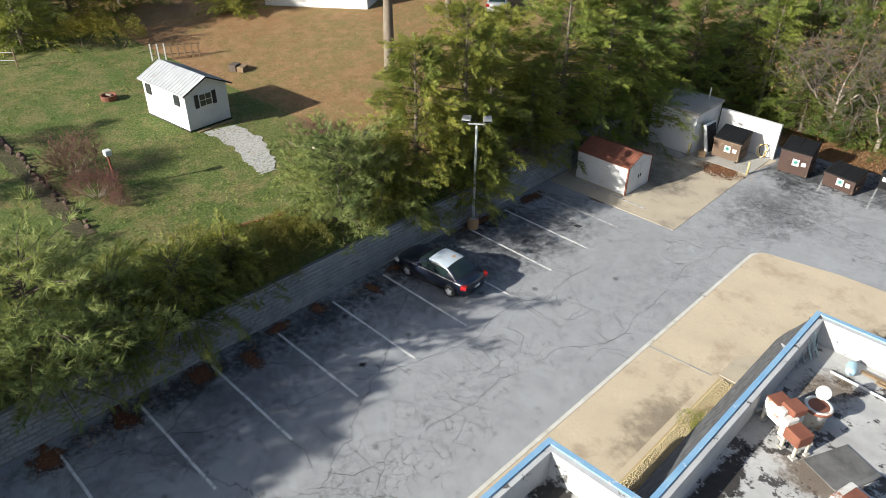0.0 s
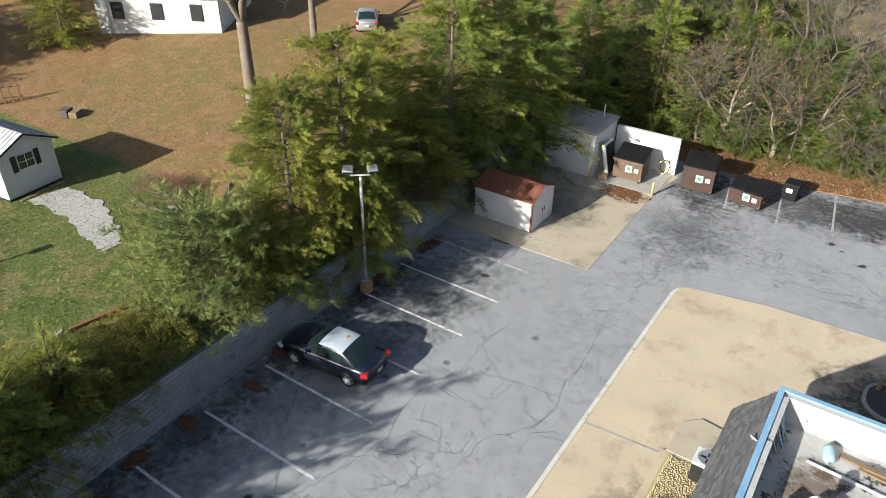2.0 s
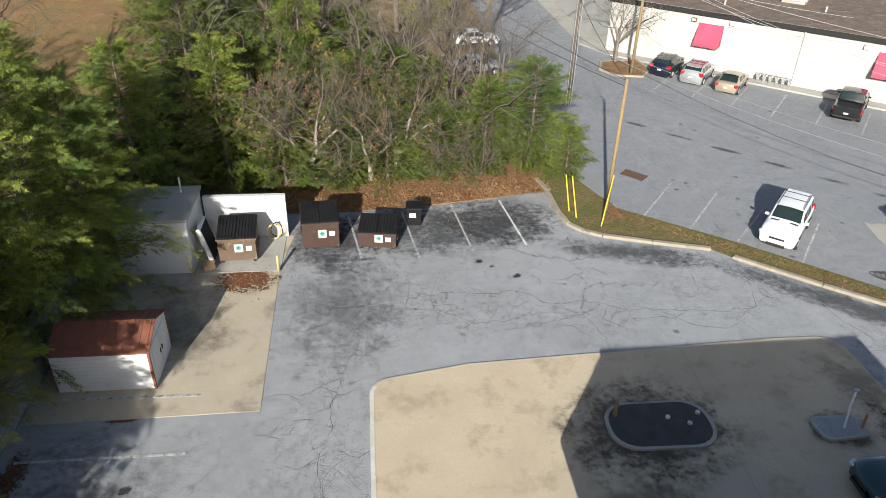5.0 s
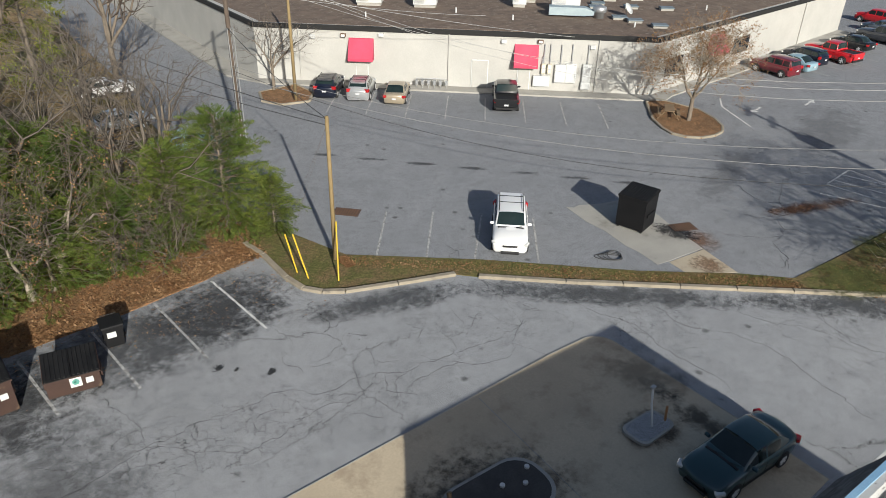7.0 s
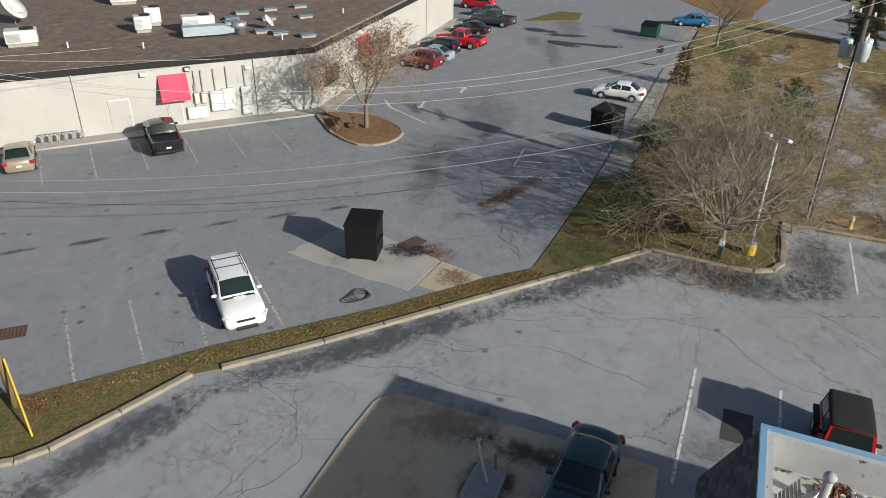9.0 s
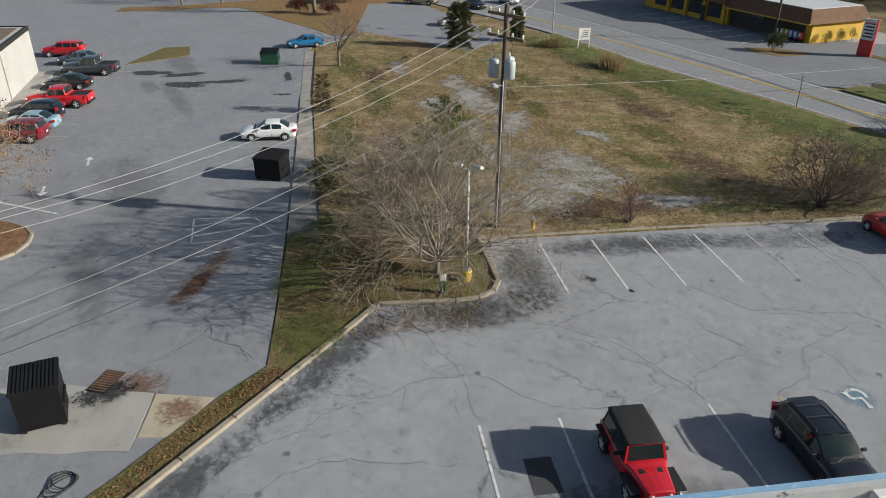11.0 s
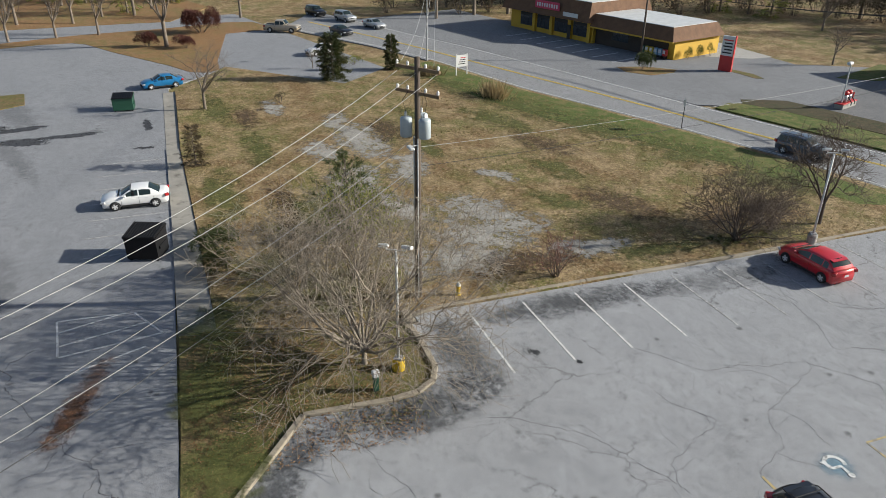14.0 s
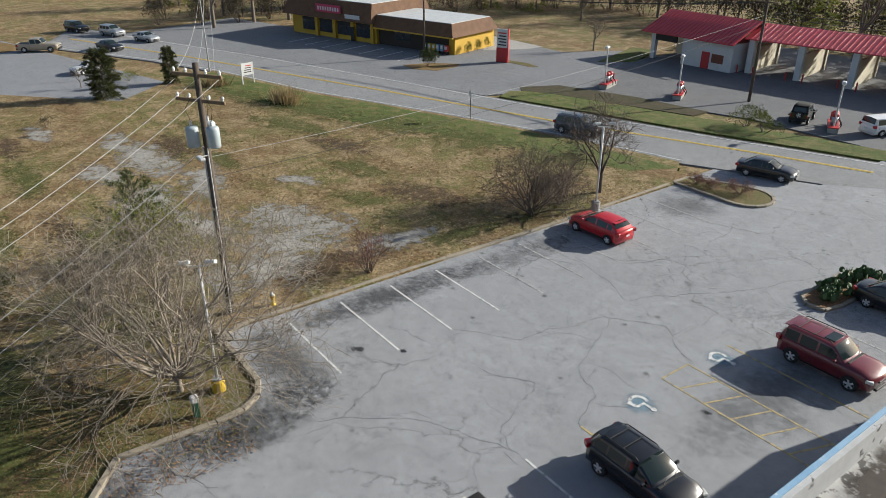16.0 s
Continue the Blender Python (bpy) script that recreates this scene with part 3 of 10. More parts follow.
restaurant = thing("building_near", "flat-roofed commercial building with grey shingle mansard and blue parapet cap", "building", kind="structure")
INNER, WALLP, EAVE = inset(OUT, 0.28), inset(OUT, 0.1), inset(OUT, -1.15)
EAVE[0], EAVE[5] = (7.92, EAVE[0][1]), (7.92, EAVE[5][1])
bm = bmesh.new()
prism(bm, WALLP, -0.1, EAVE_Z + 0.15)
part("outer_wall", bm, CREAM, restaurant)
part("roof_deck", prism(bmesh.new(), inset(OUT, 0.2), DECK_Z - 0.3, DECK_Z), ROOF_WHITE, restaurant, "peeling white roof coating")
PONDED = (5.6, 9.0)
for i in range(len(OUT)):
    j = (i + 1) % len(OUT)
    o1, o2, n1, n2 = OUT[i], OUT[j], INNER[i], INNER[j]
    bm = bmesh.new()
    loft(bm, [[(*o1, DECK_Z - 0.3), (*n1, DECK_Z - 0.3), (*n1, PAR_Z), (*o1, PAR_Z)], [(*o2, DECK_Z - 0.3), (*n2, DECK_Z - 0.3), (*n2, PAR_Z), (*o2, PAR_Z)]])
    part("parapet", bm, PARAPET, restaurant)
    c1, c2, d1, d2 = inset(OUT, -0.05)[i], inset(OUT, -0.05)[j], inset(OUT, 0.11)[i], inset(OUT, 0.11)[j]
    bm = bmesh.new()
    loft(bm, [[(*c1, PAR_Z - 0.10), (*d1, PAR_Z - 0.02), (*d1, PAR_Z + 0.05), (*c1, PAR_Z + 0.05)], [(*c2, PAR_Z - 0.10), (*d2, PAR_Z - 0.02), (*d2, PAR_Z + 0.05), (*c2, PAR_Z + 0.05)]])
    part("parapet_cap", bm, BLUE_TRIM, restaurant)
    if i == 5:
        part("upper_wall", block(bmesh.new(), 7.60, 7.87, -6.0, 22.1, EAVE_Z + 0.15, DECK_Z - 0.3), CREAM, restaurant)
        continue
    # mansard slope
    e1, e2 = EAVE[i], EAVE[j]
    t1, t2 = inset(OUT, -0.02)[i], inset(OUT, -0.02)[j]
    bm = bmesh.new()
    loft(bm, [[(*t1, PAR_Z - 0.12), (*e1, EAVE_Z), (*e1, EAVE_Z - 0.14), (*WALLP[i], EAVE_Z - 0.14), (*WALLP[i], PAR_Z - 0.3)], [(*t2, PAR_Z - 0.12), (*e2, EAVE_Z), (*e2, EAVE_Z - 0.14), (*WALLP[j], EAVE_Z - 0.14), (*WALLP[j], PAR_Z - 0.3)]])
    part("mansard", bm, SHINGLE, restaurant)

# ---------------------------------------------------------------- the long white shop building
SHOP = [(13.2, 77.2), (38.9, 55.6), (77.2, 60.1), (79.5, 100.0), (60.0, 150.0), (12.0, 150.0)]
SHOP_H = 4.75
shop = thing("building_shop", "long low white-painted shop building with a dark gravel roof", "building", kind="structure")
part("outer_wall", prism(bmesh.new(), SHOP, -0.1, SHOP_H), STUCCO, shop)
n_in = [(14.0, 77.6), (39.0, 56.3), (76.5, 60.8), (78.8, 100.0), (59.5, 149.5), (12.7, 149.5)]
part("roof_deck", prism(bmesh.new(), n_in, SHOP_H, SHOP_H + 0.03), ROOF_GRAVEL, shop)
for a, b in zip(SHOP, SHOP[1:] + SHOP[:1]):
    part("roof_edge", ribbon(bmesh.new(), [a, b], 0.22, SHOP_H - 0.28, SHOP_H + 0.12, side=0.02), DARK, shop)
SIDEW = [(11.2, 79.5), (13.0, 75.7), (37.3, 55.0), (38.6, 53.9), (40.4, 54.5), (77.5, 58.4), (77.3, 60.2), (39.0, 55.7), (13.3, 77.3), (12.5, 150), (10.5, 150)]
sheet("pavement_shop_walk", SIDEW, 0.13, GREY_CONC, "raised concrete walk along the shop wall", "pavement")

# ---------------------------------------------------------------- refuse yard walls
yard = thing("wall_enclosure", "white-painted block wall of the refuse enclosure", "wall", kind="structure")
part("back_wall", block(bmesh.new(), -17.3, -13.3, 44.6, 44.85, 0, 2.35), WHITE, yard)
booth = thing("storage_booth", "white-painted block storage room with a flat roof", "outbuilding", at=pose(-17.4, 41.4, 0))
part("body", block(bmesh.new(), -3.2, 0, 0, 3.3, 0, 2.75), WHITE, booth)
part("roof", block(bmesh.new(), -3.3, 0.08, -0.08, 3.4, 2.75, 2.9), GREY_CONC, booth)

# metal shed
shed = thing("metal_shed", "small white metal shed with a rusty red roof", "shed", at=pose(-20.8, 33.5, 0.02))
L, D, EH, RH = 3.5, 2.55, 1.75, 2.25
bm = bmesh.new()
loft(bm, [[(x, 0, 0), (x, D, 0), (x, D, EH), (x, D / 2, RH), (x, 0, EH)] for x in (0, L)])
part("body", bm, WHITE, shed)
for s in (0, 1):
    bm = bmesh.new()
    y0, y1 = (-0.08, D / 2) if s == 0 else (D + 0.08, D / 2)
    loft(bm, [[(x, y0, EH - 0.03), (x, y1, RH + 0.02), (x, y1, RH + 0.06), (x, y0, EH + 0.02)] for x in (-0.06, L + 0.06)])
    part("roof_panel", bm, RUST, shed)

# garden shed in the yard
gs = thing("garden_shed", "white weatherboard garden shed with a pale metal roof", "shed", at=pose(-38.8, 18.0, 1.95, 0, 0, 5))
W2, D2, E2, R2 = 4.6, 3.0, 2.45, 3.15
SHED_ROOF = plain("ribbed_grey_metal", (0.40, 0.41, 0.42), (0.33, 0.34, 0.35), 1.0, 0.55, 0, 20, 0.05, third=(0.30, 0.27, 0.23), third_at=(0.6, 0.75), third_scale=1.0)
bm = bmesh.new()
loft(bm, [[(x, 0, 0), (x, D2, 0), (x, D2, E2), (x, D2 / 2, R2), (x, 0, E2)] for x in (-W2, 0)])
part("body", bm, WHITE, gs)
for s in (0, 1):
    bm = bmesh.new()
    y0, y1 = (-0.22, D2 / 2) if s == 0 else (D2 + 0.22, D2 / 2)
    loft(bm, [[(x, y0, E2 - 0.09), (x, y1, R2 + 0.03), (x, y1, R2 + 0.09), (x, y0, E2 - 0.03)] for x in (-W2 - 0.2, 0.25)])
    part("roof_panel", bm, SHED_ROOF, gs)
    for i in range(16):
        xx = -W2 - 0.15 + 0.31 * i
        part("roof_rib", loft(bmesh.new(), [[(x, y0, E2 - 0.03), (x, y1, R2 + 0.09), (x, y1, R2 + 0.115), (x, y0, E2 - 0.005)] for x in (xx, xx + 0.05)]), SHED_ROOF, gs)

# ---------------------------------------------------------------- vehicles
TYRE = plain("tyre_rubber", (0.018, 0.018, 0.018), (0.03, 0.03, 0.03), 6.0, 0.85)
RIM = plain("alloy_rim", (0.66, 0.66, 0.67), (0.56, 0.56, 0.57), 4.0, 0.4, 0.1)
TRIM = plain("black_trim", (0.012, 0.012, 0.013), (0.018, 0.018, 0.018), 4.0, 0.6)
LAMP_RED = gloss("red_lamp_lens", (0.35, 0.01, 0.012), 0.2)
LAMP_CLEAR = gloss("clear_lamp_lens", (0.60, 0.60, 0.58), 0.15)
PLATE = plain("pale_plate", (0.6, 0.6, 0.6), (0.5, 0.52, 0.55), 8.0, 0.6)
WINDOW = gloss("tinted_window", (0.012, 0.022, 0.022), 0.06, 0.0, 0.0)
SOFT_TOP = plain("black_soft_top", (0.009, 0.009, 0.009), (0.014, 0.0135, 0.013), 3.0, 0.9)

CAR = {
    # length, width, height, wheelbase, wheel radius, nose/cowl/deck heights, cabin base (front, rear), roof (front, rear), belt
    "sedan": dict(L=4.55, W=1.74, H=1.46, wb=2.62, r=0.315, hood=0.86, cowl=0.98, deck=1.02, base=(1.02, -1.78), roof=(0.16, -0.98), belt=0.95, top=0.72, sill=0.08),
    "hatch": dict(L=4.36, W=1.82, H=1.48, wb=2.65, r=0.32, hood=0.88, cowl=1.02, deck=1.05, base=(1.18, -2.06), roof=(0.18, -1.35), belt=0.98, top=0.72, sill=0.30),
    "suv": dict(L=4.65, W=1.84, H=1.74, wb=2.72, r=0.36, hood=1.05, cowl=1.16, deck=1.12, base=(1.0, -2.22), roof=(0.28, -1.90), belt=1.10, top=0.78, sill=0.12),
    "crossover": dict(L=4.46, W=1.80, H=1.60, wb=2.66, r=0.345, hood=0.98, cowl=1.09, deck=1.10, base=(1.12, -2.14), roof=(0.22, -1.60), belt=1.04, top=0.74, sill=0.25),
    "pickup": dict(L=5.6, W=1.98, H=1.88, wb=3.45, r=0.39, hood=1.14, cowl=1.24, deck=1.10, base=(1.0, -1.05), roof=(0.42, -0.86), belt=1.18, top=0.80, sill=0.1),
    "jeep": dict(L=3.9, W=1.68, H=1.80, wb=2.45, r=0.38, hood=1.08, cowl=1.14, deck=1.10, base=(0.55, -1.72), roof=(0.36, -1.55), belt=1.10),
    "van": dict(L=5.1, W=1.98, H=1.76, wb=3.05, r=0.34, hood=1.0, cowl=1.14, deck=1.08, base=(1.55, -2.48), roof=(0.60, -2.32), belt=1.08, top=0.80, sill=0.1),
}


def pane(quad, u0, u1, v0, v1, lift=0.007):
    """A sheet of glass on a four-cornered face, given as bottom a, bottom b, top b, top a."""
    a, b, c, d = (Vector(q) for q in quad)
    n = (b - a).cross(d - a).normalized()
    f = lambda u, v: a.lerp(b, u).lerp(d.lerp(c, u), v)
    qs = [f(u0, v0), f(u1, v0), f(u1, v1), f(u0, v1)]
    bm = bmesh.new()
    loft(bm, [[q - n * 0.01 for q in qs], [q + n * lift for q in qs]])
    return bm


def wheel_meshes(r, w=0.21):
    """Tyre and spoked rim, turned about y, outer face at y = 0 towards +y."""
    q = Matrix.Rotation(radians(-90), 4, "X")
    t = bmesh.new()
    lathe(t, [(r * 0.60, -w), (r * 0.93, -w), (r, -w + 0.04), (r, -0.04), (r * 0.94, 0), (r * 0.64, 0.0), (r * 0.60, -0.02)], 22)
    t.transform(q)
    d = bmesh.new()
    lathe(d, [(0.05, -0.06), (r * 0.60, -0.06), (r * 0.70, -0.003), (r * 0.62, -0.008), (r * 0.58, -0.035), (0.06, -0.03), (0.05, -0.006), (0.01, -0.005)], 18)
    for k in range(5):
        block(d, 0.03, r * 0.62, -0.045, 0.045, -0.03, -0.004, Matrix.Rotation(2 * math.pi * k / 5, 4, "Z"))
    d.transform(q)
    return finish("tyre", t, TYRE, True), finish("rim", d, RIM)


WHEELS = {}


def car_body(k, boxy=False):
    """The body below the glass: rings along its length, rounded in plan at both ends."""
    L, W, hood, cowl, deck = k["L"], k["W"] / 2, k["hood"], k["cowl"], k["deck"]
    b0, b1 = k["base"]
    lo = 0.20 if k["r"] < 0.35 else 0.30
    sh = k["belt"] - 0.06
    if boxy:
        st = [(L / 2, 0.55, lo + 0.20, hood - 0.10, hood - 0.04), (L / 2 - 0.05, 0.60, lo + 0.15, hood - 0.06, hood), (b0 + 0.3, 0.80, lo + 0.1, hood - 0.03, hood + 0.02), (b0 + 0.1, 0.93, lo, sh, cowl), (0, 0.94, lo, sh, cowl), (-L / 2 + 0.25, 0.94, lo, sh, deck), (-L / 2 + 0.15, 0.92, lo + 0.05, sh, deck)]
    else:
        st = [(L / 2, 0.86, lo + 0.10, hood - 0.30, hood - 0.26), (L / 2 - 0.05, 0.93, lo + 0.03, hood - 0.21, hood - 0.15), (L / 2 - 0.16, 0.965, lo, hood - 0.14, hood - 0.075), (L / 2 - 0.40, 0.985, lo, hood - 0.08, hood - 0.015), ((L / 2 + b0) / 2, 1.0, lo, (hood - 0.05 + sh) / 2, (hood + cowl) / 2 + 0.012), (b0 + 0.2, 1.0, lo, sh - 0.04, cowl - 0.01),
              (b0 - 0.1, 1.0, lo, sh, cowl), (0.0, 1.0, lo, sh + 0.01, cowl), (b1 + 0.3, 1.0, lo, sh + 0.03, deck), (b1 - 0.05, 0.995, lo, sh + 0.03, deck), (-L / 2 + 0.20, 0.97, lo + 0.02, sh + 0.02, deck - 0.01), (-L / 2 + 0.06, 0.94, lo + 0.06, sh - 0.03, deck - 0.06), (-L / 2, 0.88, lo + 0.14, sh - 0.16, deck - 0.20)]
    rings = []
    for x, f, z0, zs, zt in st:
        w = W * f
        half = [(w * 0.86, z0), (w * 0.97, z0 + 0.10), (w, z0 * 0.45 + zs * 0.55), (w * 0.99, zs - 0.06), (w * 0.955, zs), (w * 0.86, zs * 0.35 + zt * 0.65), (w * 0.60, zt), (w * 0.25, zt + 0.018)]
        end = 0.0 if boxy else max(0.0, (abs(x) - L / 2 + 0.6) / 0.6) ** 1.5 * math.copysign(0.20, x)
        rings.append([(x - end * (y / W) ** 2, y, z) for y, z in half] + [(x - end * (y / W) ** 2, -y, z) for y, z in reversed(half)])
    return loft(bmesh.new(), rings)


def greenhouse(k, cuts):
    """The glazed upper body as one curved skin, cut into roof, pillars and panes: a dict of lists of faces."""
    W, H, zb = k["W"] / 2, k["H"], k["belt"] - 0.04
    (b0, b1), (t0, t1) = k["base"], k["roof"]
    wb2 = W * 0.945
    wt = W * k.get("top", 0.72)
    xs = {b0, t0, t1, b1}
    for u0, u1 in cuts:
        xs |= {b0 + (b1 - b0) * u0, b0 + (b1 - b0) * u1}
    xs |= {b0 + (t0 - b0) * i / 6 for i in range(7)} | {t1 + (b1 - t1) * i / 6 for i in range(7)} | {t0 + (t1 - t0) * i / 5 for i in range(6)}
    xs = sorted(xs, reverse=True)
    grid = []
    for x in xs:
        if x > t0:
            u = (b0 - x) / (b0 - t0)
            h = 1 - (1 - u) ** 1.25 * (1 - 0.10 * u)
        elif x < t1:
            u = (x - b1) / (t1 - b1)
            h = 1 - (1 - u) ** 1.35
        else:
            h = 1.0
        v = min(1.0, max(0.0, (t0 - x) / (t0 - t1)))
        zt = zb + (H - 0.05 - 0.035 * (2 * v - 1) ** 2 - zb) * max(h, 0.015)
        hw = wb2 + (wt - wb2) * (zt - zb) / (H - zb)
        pin = 1 - 0.05 * ((x - (t0 + t1) / 2) / ((b0 - b1) / 2)) ** 2
        half = []
        for f in (0.0, 0.10, 0.86, 1.0):
            bulge = 0.03 * math.sin(math.pi * f) * max(h, 0.1)
            half.append(((wb2 + (hw - wb2) * f + bulge) * pin, zb + (zt - 0.02 - zb) * f))
        for f in (0.91, 0.62, 0.31):
            half.append((hw * f * pin, zt + 0.05 * (1 - f * f)))
        row = [(y, z) for y, z in half] + [(0.0, zt + 0.05)] + [(-y, z) for y, z in reversed(half)]
        curve = 0.13 if x >= t0 else -0.10 if x <= t1 else 0.13 - 0.23 * v
        edge = 1.0 if x > t0 or x < t1 else 0.0
        grid.append([(x - curve * edge * min(1.0, (abs(y) / wb2)) ** 2 * (1 - abs(2 * h - 1) * 0.3) * (0.0 if x in (b0, b1) else 1.0), y, z) for y, z in row])
    out = {"windscreen": [], "rear_window": [], "roof": [], "cabin": []}
    n = len(grid[0])
    for i in range(len(grid) - 1):
        xm = (xs[i] + xs[i + 1]) / 2
        um = (b0 - xm) / (b0 - b1)
        for j in range(n - 1):
            q = [grid[i][j], grid[i][j + 1], grid[i + 1][j + 1], grid[i + 1][j]]
            side = j in (0, 1, 2) or j in (n - 2, n - 3, n - 4)
            if side:
                key = "cabin"
                for c, (u0, u1) in enumerate(cuts):
                    if u0 < um < u1 and j in (1, n - 3):
                        key = ("side_window", c, j)
            elif xm > t0:
                key = "windscreen" if 4 <= j <= n - 6 and i > 0 else "cabin"
            elif xm < t1:
                key = "rear_window" if 4 <= j <= n - 6 and (b1 - xm) / (b1 - t1) > k.get("sill", 0.2) else "cabin"
            else:
                key = "roof"
            out.setdefault(key, []).append(q)
    return out


def skin(faces):
    bm = bmesh.new()
    for q in faces:
        bm.faces.new([bm.verts.new(p) for p in q])
    bmesh.ops.remove_doubles(bm, verts=bm.verts, dist=0.0005)
    return bm


def vehicle(name, kind, label, paint_mat, at, category="car", roof_mat=None, rack=False, group=""):
    k = CAR[kind]
    L, W, H, wb, r, belt = k["L"], k["W"] / 2, k["H"], k["wb"], k["r"], k["belt"]
    jeep = kind == "jeep"
    c = thing(name, label, category, at, group)
    part("body", car_body(k, jeep), paint_mat, c, smooth=not jeep)
    b0, b1 = k["base"]
    t0, t1 = k["roof"]
    wt = W * k.get("top", 0.72)
    if jeep:
        wb2, wt = W * 0.93, W * 0.80
        zr, zb = H - 0.06, belt - 0.03
        B = [(b0, wb2, zb), (b0, -wb2, zb), (b1, -wb2, zb), (b1, wb2, zb)]
        T = [(t0, wt, zr), (t0, -wt, zr), (t1, -wt, zr), (t1, wt, zr)]
        bm = bmesh.new()
        loft(bm, [B, T])
        bmesh.ops.bevel(bm, geom=[e for e in bm.edges if abs(e.verts[0].co.z - e.verts[1].co.z) > 0.1], offset=0.05, segments=2, affect="EDGES")
        part("cabin", bm, SOFT_TOP, c)
        bm = bmesh.new()
        ring_at = lambda s, z: [(t0 + 0.05 * s, wt * s, z), (t0 + 0.05 * s, -wt * s, z), ((t0 + t1) / 2, -wt * s * 1.02, z + 0.012), (t1 - 0.04 * s, -wt * s, z), (t1 - 0.04 * s, wt * s, z), ((t0 + t1) / 2, wt * s * 1.02, z + 0.012)]
        loft(bm, [ring_at(1.0, zr - 0.01), ring_at(1.0, zr + 0.01), ring_at(0.95, zr + 0.035), ring_at(0.80, H - 0.012), ring_at(0.45, H)])
        part("roof", bm, SOFT_TOP, c, smooth=True)
        part("windscreen_frame", pane([B[1], B[0], T[0], T[1]], 0.0, 1.0, 0.0, 1.0, 0.012), paint_mat, c)
        part("windscreen", pane([B[1], B[0], T[0], T[1]], 0.07, 0.93, 0.12, 0.90, 0.02), WINDOW, c)
        part("rear_window", pane([B[3], B[2], T[2], T[3]], 0.12, 0.88, 0.2, 0.85), WINDOW, c)
        for s in (0, 1):
            quad = [B[0], B[3], T[3], T[0]] if s == 0 else [B[2], B[1], T[1], T[2]]
            for u0, u1 in ((0.08, 0.44), (0.50, 0.92)):
                a, b = (u0, u1) if s == 0 else (1 - u1, 1 - u0)
                part("side_window", pane(quad, a, b, 0.12, 0.84), WINDOW, c)
        for y in (-0.3, 0.3):
            part("hood_vent", block(bmesh.new(), b0 + 0.35, b0 + 0.55, y - 0.1, y + 0.1, k["hood"], k["hood"] + 0.03), TRIM, c)
    else:
        cuts = {"sedan": ((0.13, 0.45), (0.48, 0.77)), "hatch": ((0.13, 0.42), (0.45, 0.70), (0.72, 0.85)), "pickup": ((0.14, 0.52), (0.56, 0.90))}.get(kind, ((0.12, 0.40), (0.43, 0.67), (0.70, 0.90)))
        for key, faces in greenhouse(k, cuts).items():
            nm = key if isinstance(key, str) else key[0]
            mat = WINDOW if "wind" in nm else (roof_mat or paint_mat) if nm == "roof" else paint_mat
            part(nm, skin(faces), mat, c, smooth=True)
    # wheels
    if r not in WHEELS:
        WHEELS[r] = wheel_meshes(r)
    ty, ri = WHEELS[r]
    wy = W + (0.045 if not jeep else 0.06)
    for sx in (1, -1):
        for sy in (1, -1):
            m = pose(sx * wb / 2, sy * wy, r) @ Matrix.Rotation(0 if sy > 0 else math.pi, 4, "Z")
            w = part("wheel", ty, None, c, at=m)
            part("rim", ri, None, w)
            a = bmesh.new()
            if jeep:
                block(a, sx * wb / 2 - 0.52, sx * wb / 2 + 0.52, sy * W * 0.72 if sy > 0 else -W - 0.14, W + 0.14 if sy > 0 else -W * 0.72, 0.80, 0.87)
                part("fender_flare", a, TRIM, c)
            else:
                # black band stands in for the shaded gap of an uncut wheel well
                a2 = [(sx * wb / 2 + (r + 0.055) * math.cos(t), (r + 0.055) * math.sin(t) + r - 0.01) for t in [math.pi * i / 12 for i in range(13)]]
                a3 = [(sx * wb / 2 + (x - sx * wb / 2) * 0.80, r + (z - r) * 0.80) for x, z in a2]
                loft(a, [[(p[0], sy * (W - 0.04), p[1]), (p[0], sy * (W + 0.006), p[1]), (q[0], sy * (W + 0.006), q[1]), (q[0], sy * (W - 0.04), q[1])] for p, q in zip(a2, a3)])
                part("wheel_well_shade", a, TRIM, c)
    # lamps, grille, plates, mirrors, bumpers
    hood, deck = k["hood"], k["deck"]
    for s in (1, -1):
        if not jeep:
            b = bmesh.new()
            soft_block(b, -0.30, 0.03, -0.22, 0.22, -0.075, 0.075, 0.035, pose(L / 2 - 0.16, s * W * 0.72, hood - 0.245, 0, 8, -s * 24))
            part("headlamp", b, LAMP_CLEAR, c)
            zt = deck - 0.20 if kind in ("sedan", "hatch") else deck - 0.14
            b = bmesh.new()
            soft_block(b, -0.03, 0.26, -0.20, 0.20, -0.10, 0.10 if kind in ("sedan", "hatch") else 0.16, 0.03, pose(-L / 2 + 0.12, s * W * 0.75, zt, 0, 0, s * 24))
            part("tail_lamp", b, LAMP_RED, c)
        else:
            bm = bmesh.new()
            lathe(bm, [(0.09, 0), (0.09, 0.04), (0.05, 0.06)], 12)
            bm.transform(pose(L / 2, s * W * 0.38, 0.86, 0, 90, 0))
            part("headlamp", bm, LAMP_CLEAR, c)
            part("tail_lamp", block(bmesh.new(), -L / 2 + 0.08, -L / 2 + 0.16, *sorted((s * W * 0.78, s * W * 0.92)), 0.75, 0.95), LAMP_RED, c)
        y0, y1 = sorted((s * (W * 0.95), s * (W + 0.17)))
        part("mirror", soft_block(bmesh.new(), b0 - 0.50, b0 - 0.38, y0, y1, belt - 0.01, belt + 0.13, 0.035), TRIM if jeep else paint_mat, c)
    part("grille", soft_block(bmesh.new(), L / 2 - 0.16, L / 2 + 0.01, -W * 0.40, W * 0.40, hood - 0.36, hood - 0.25, 0.02), TRIM, c)
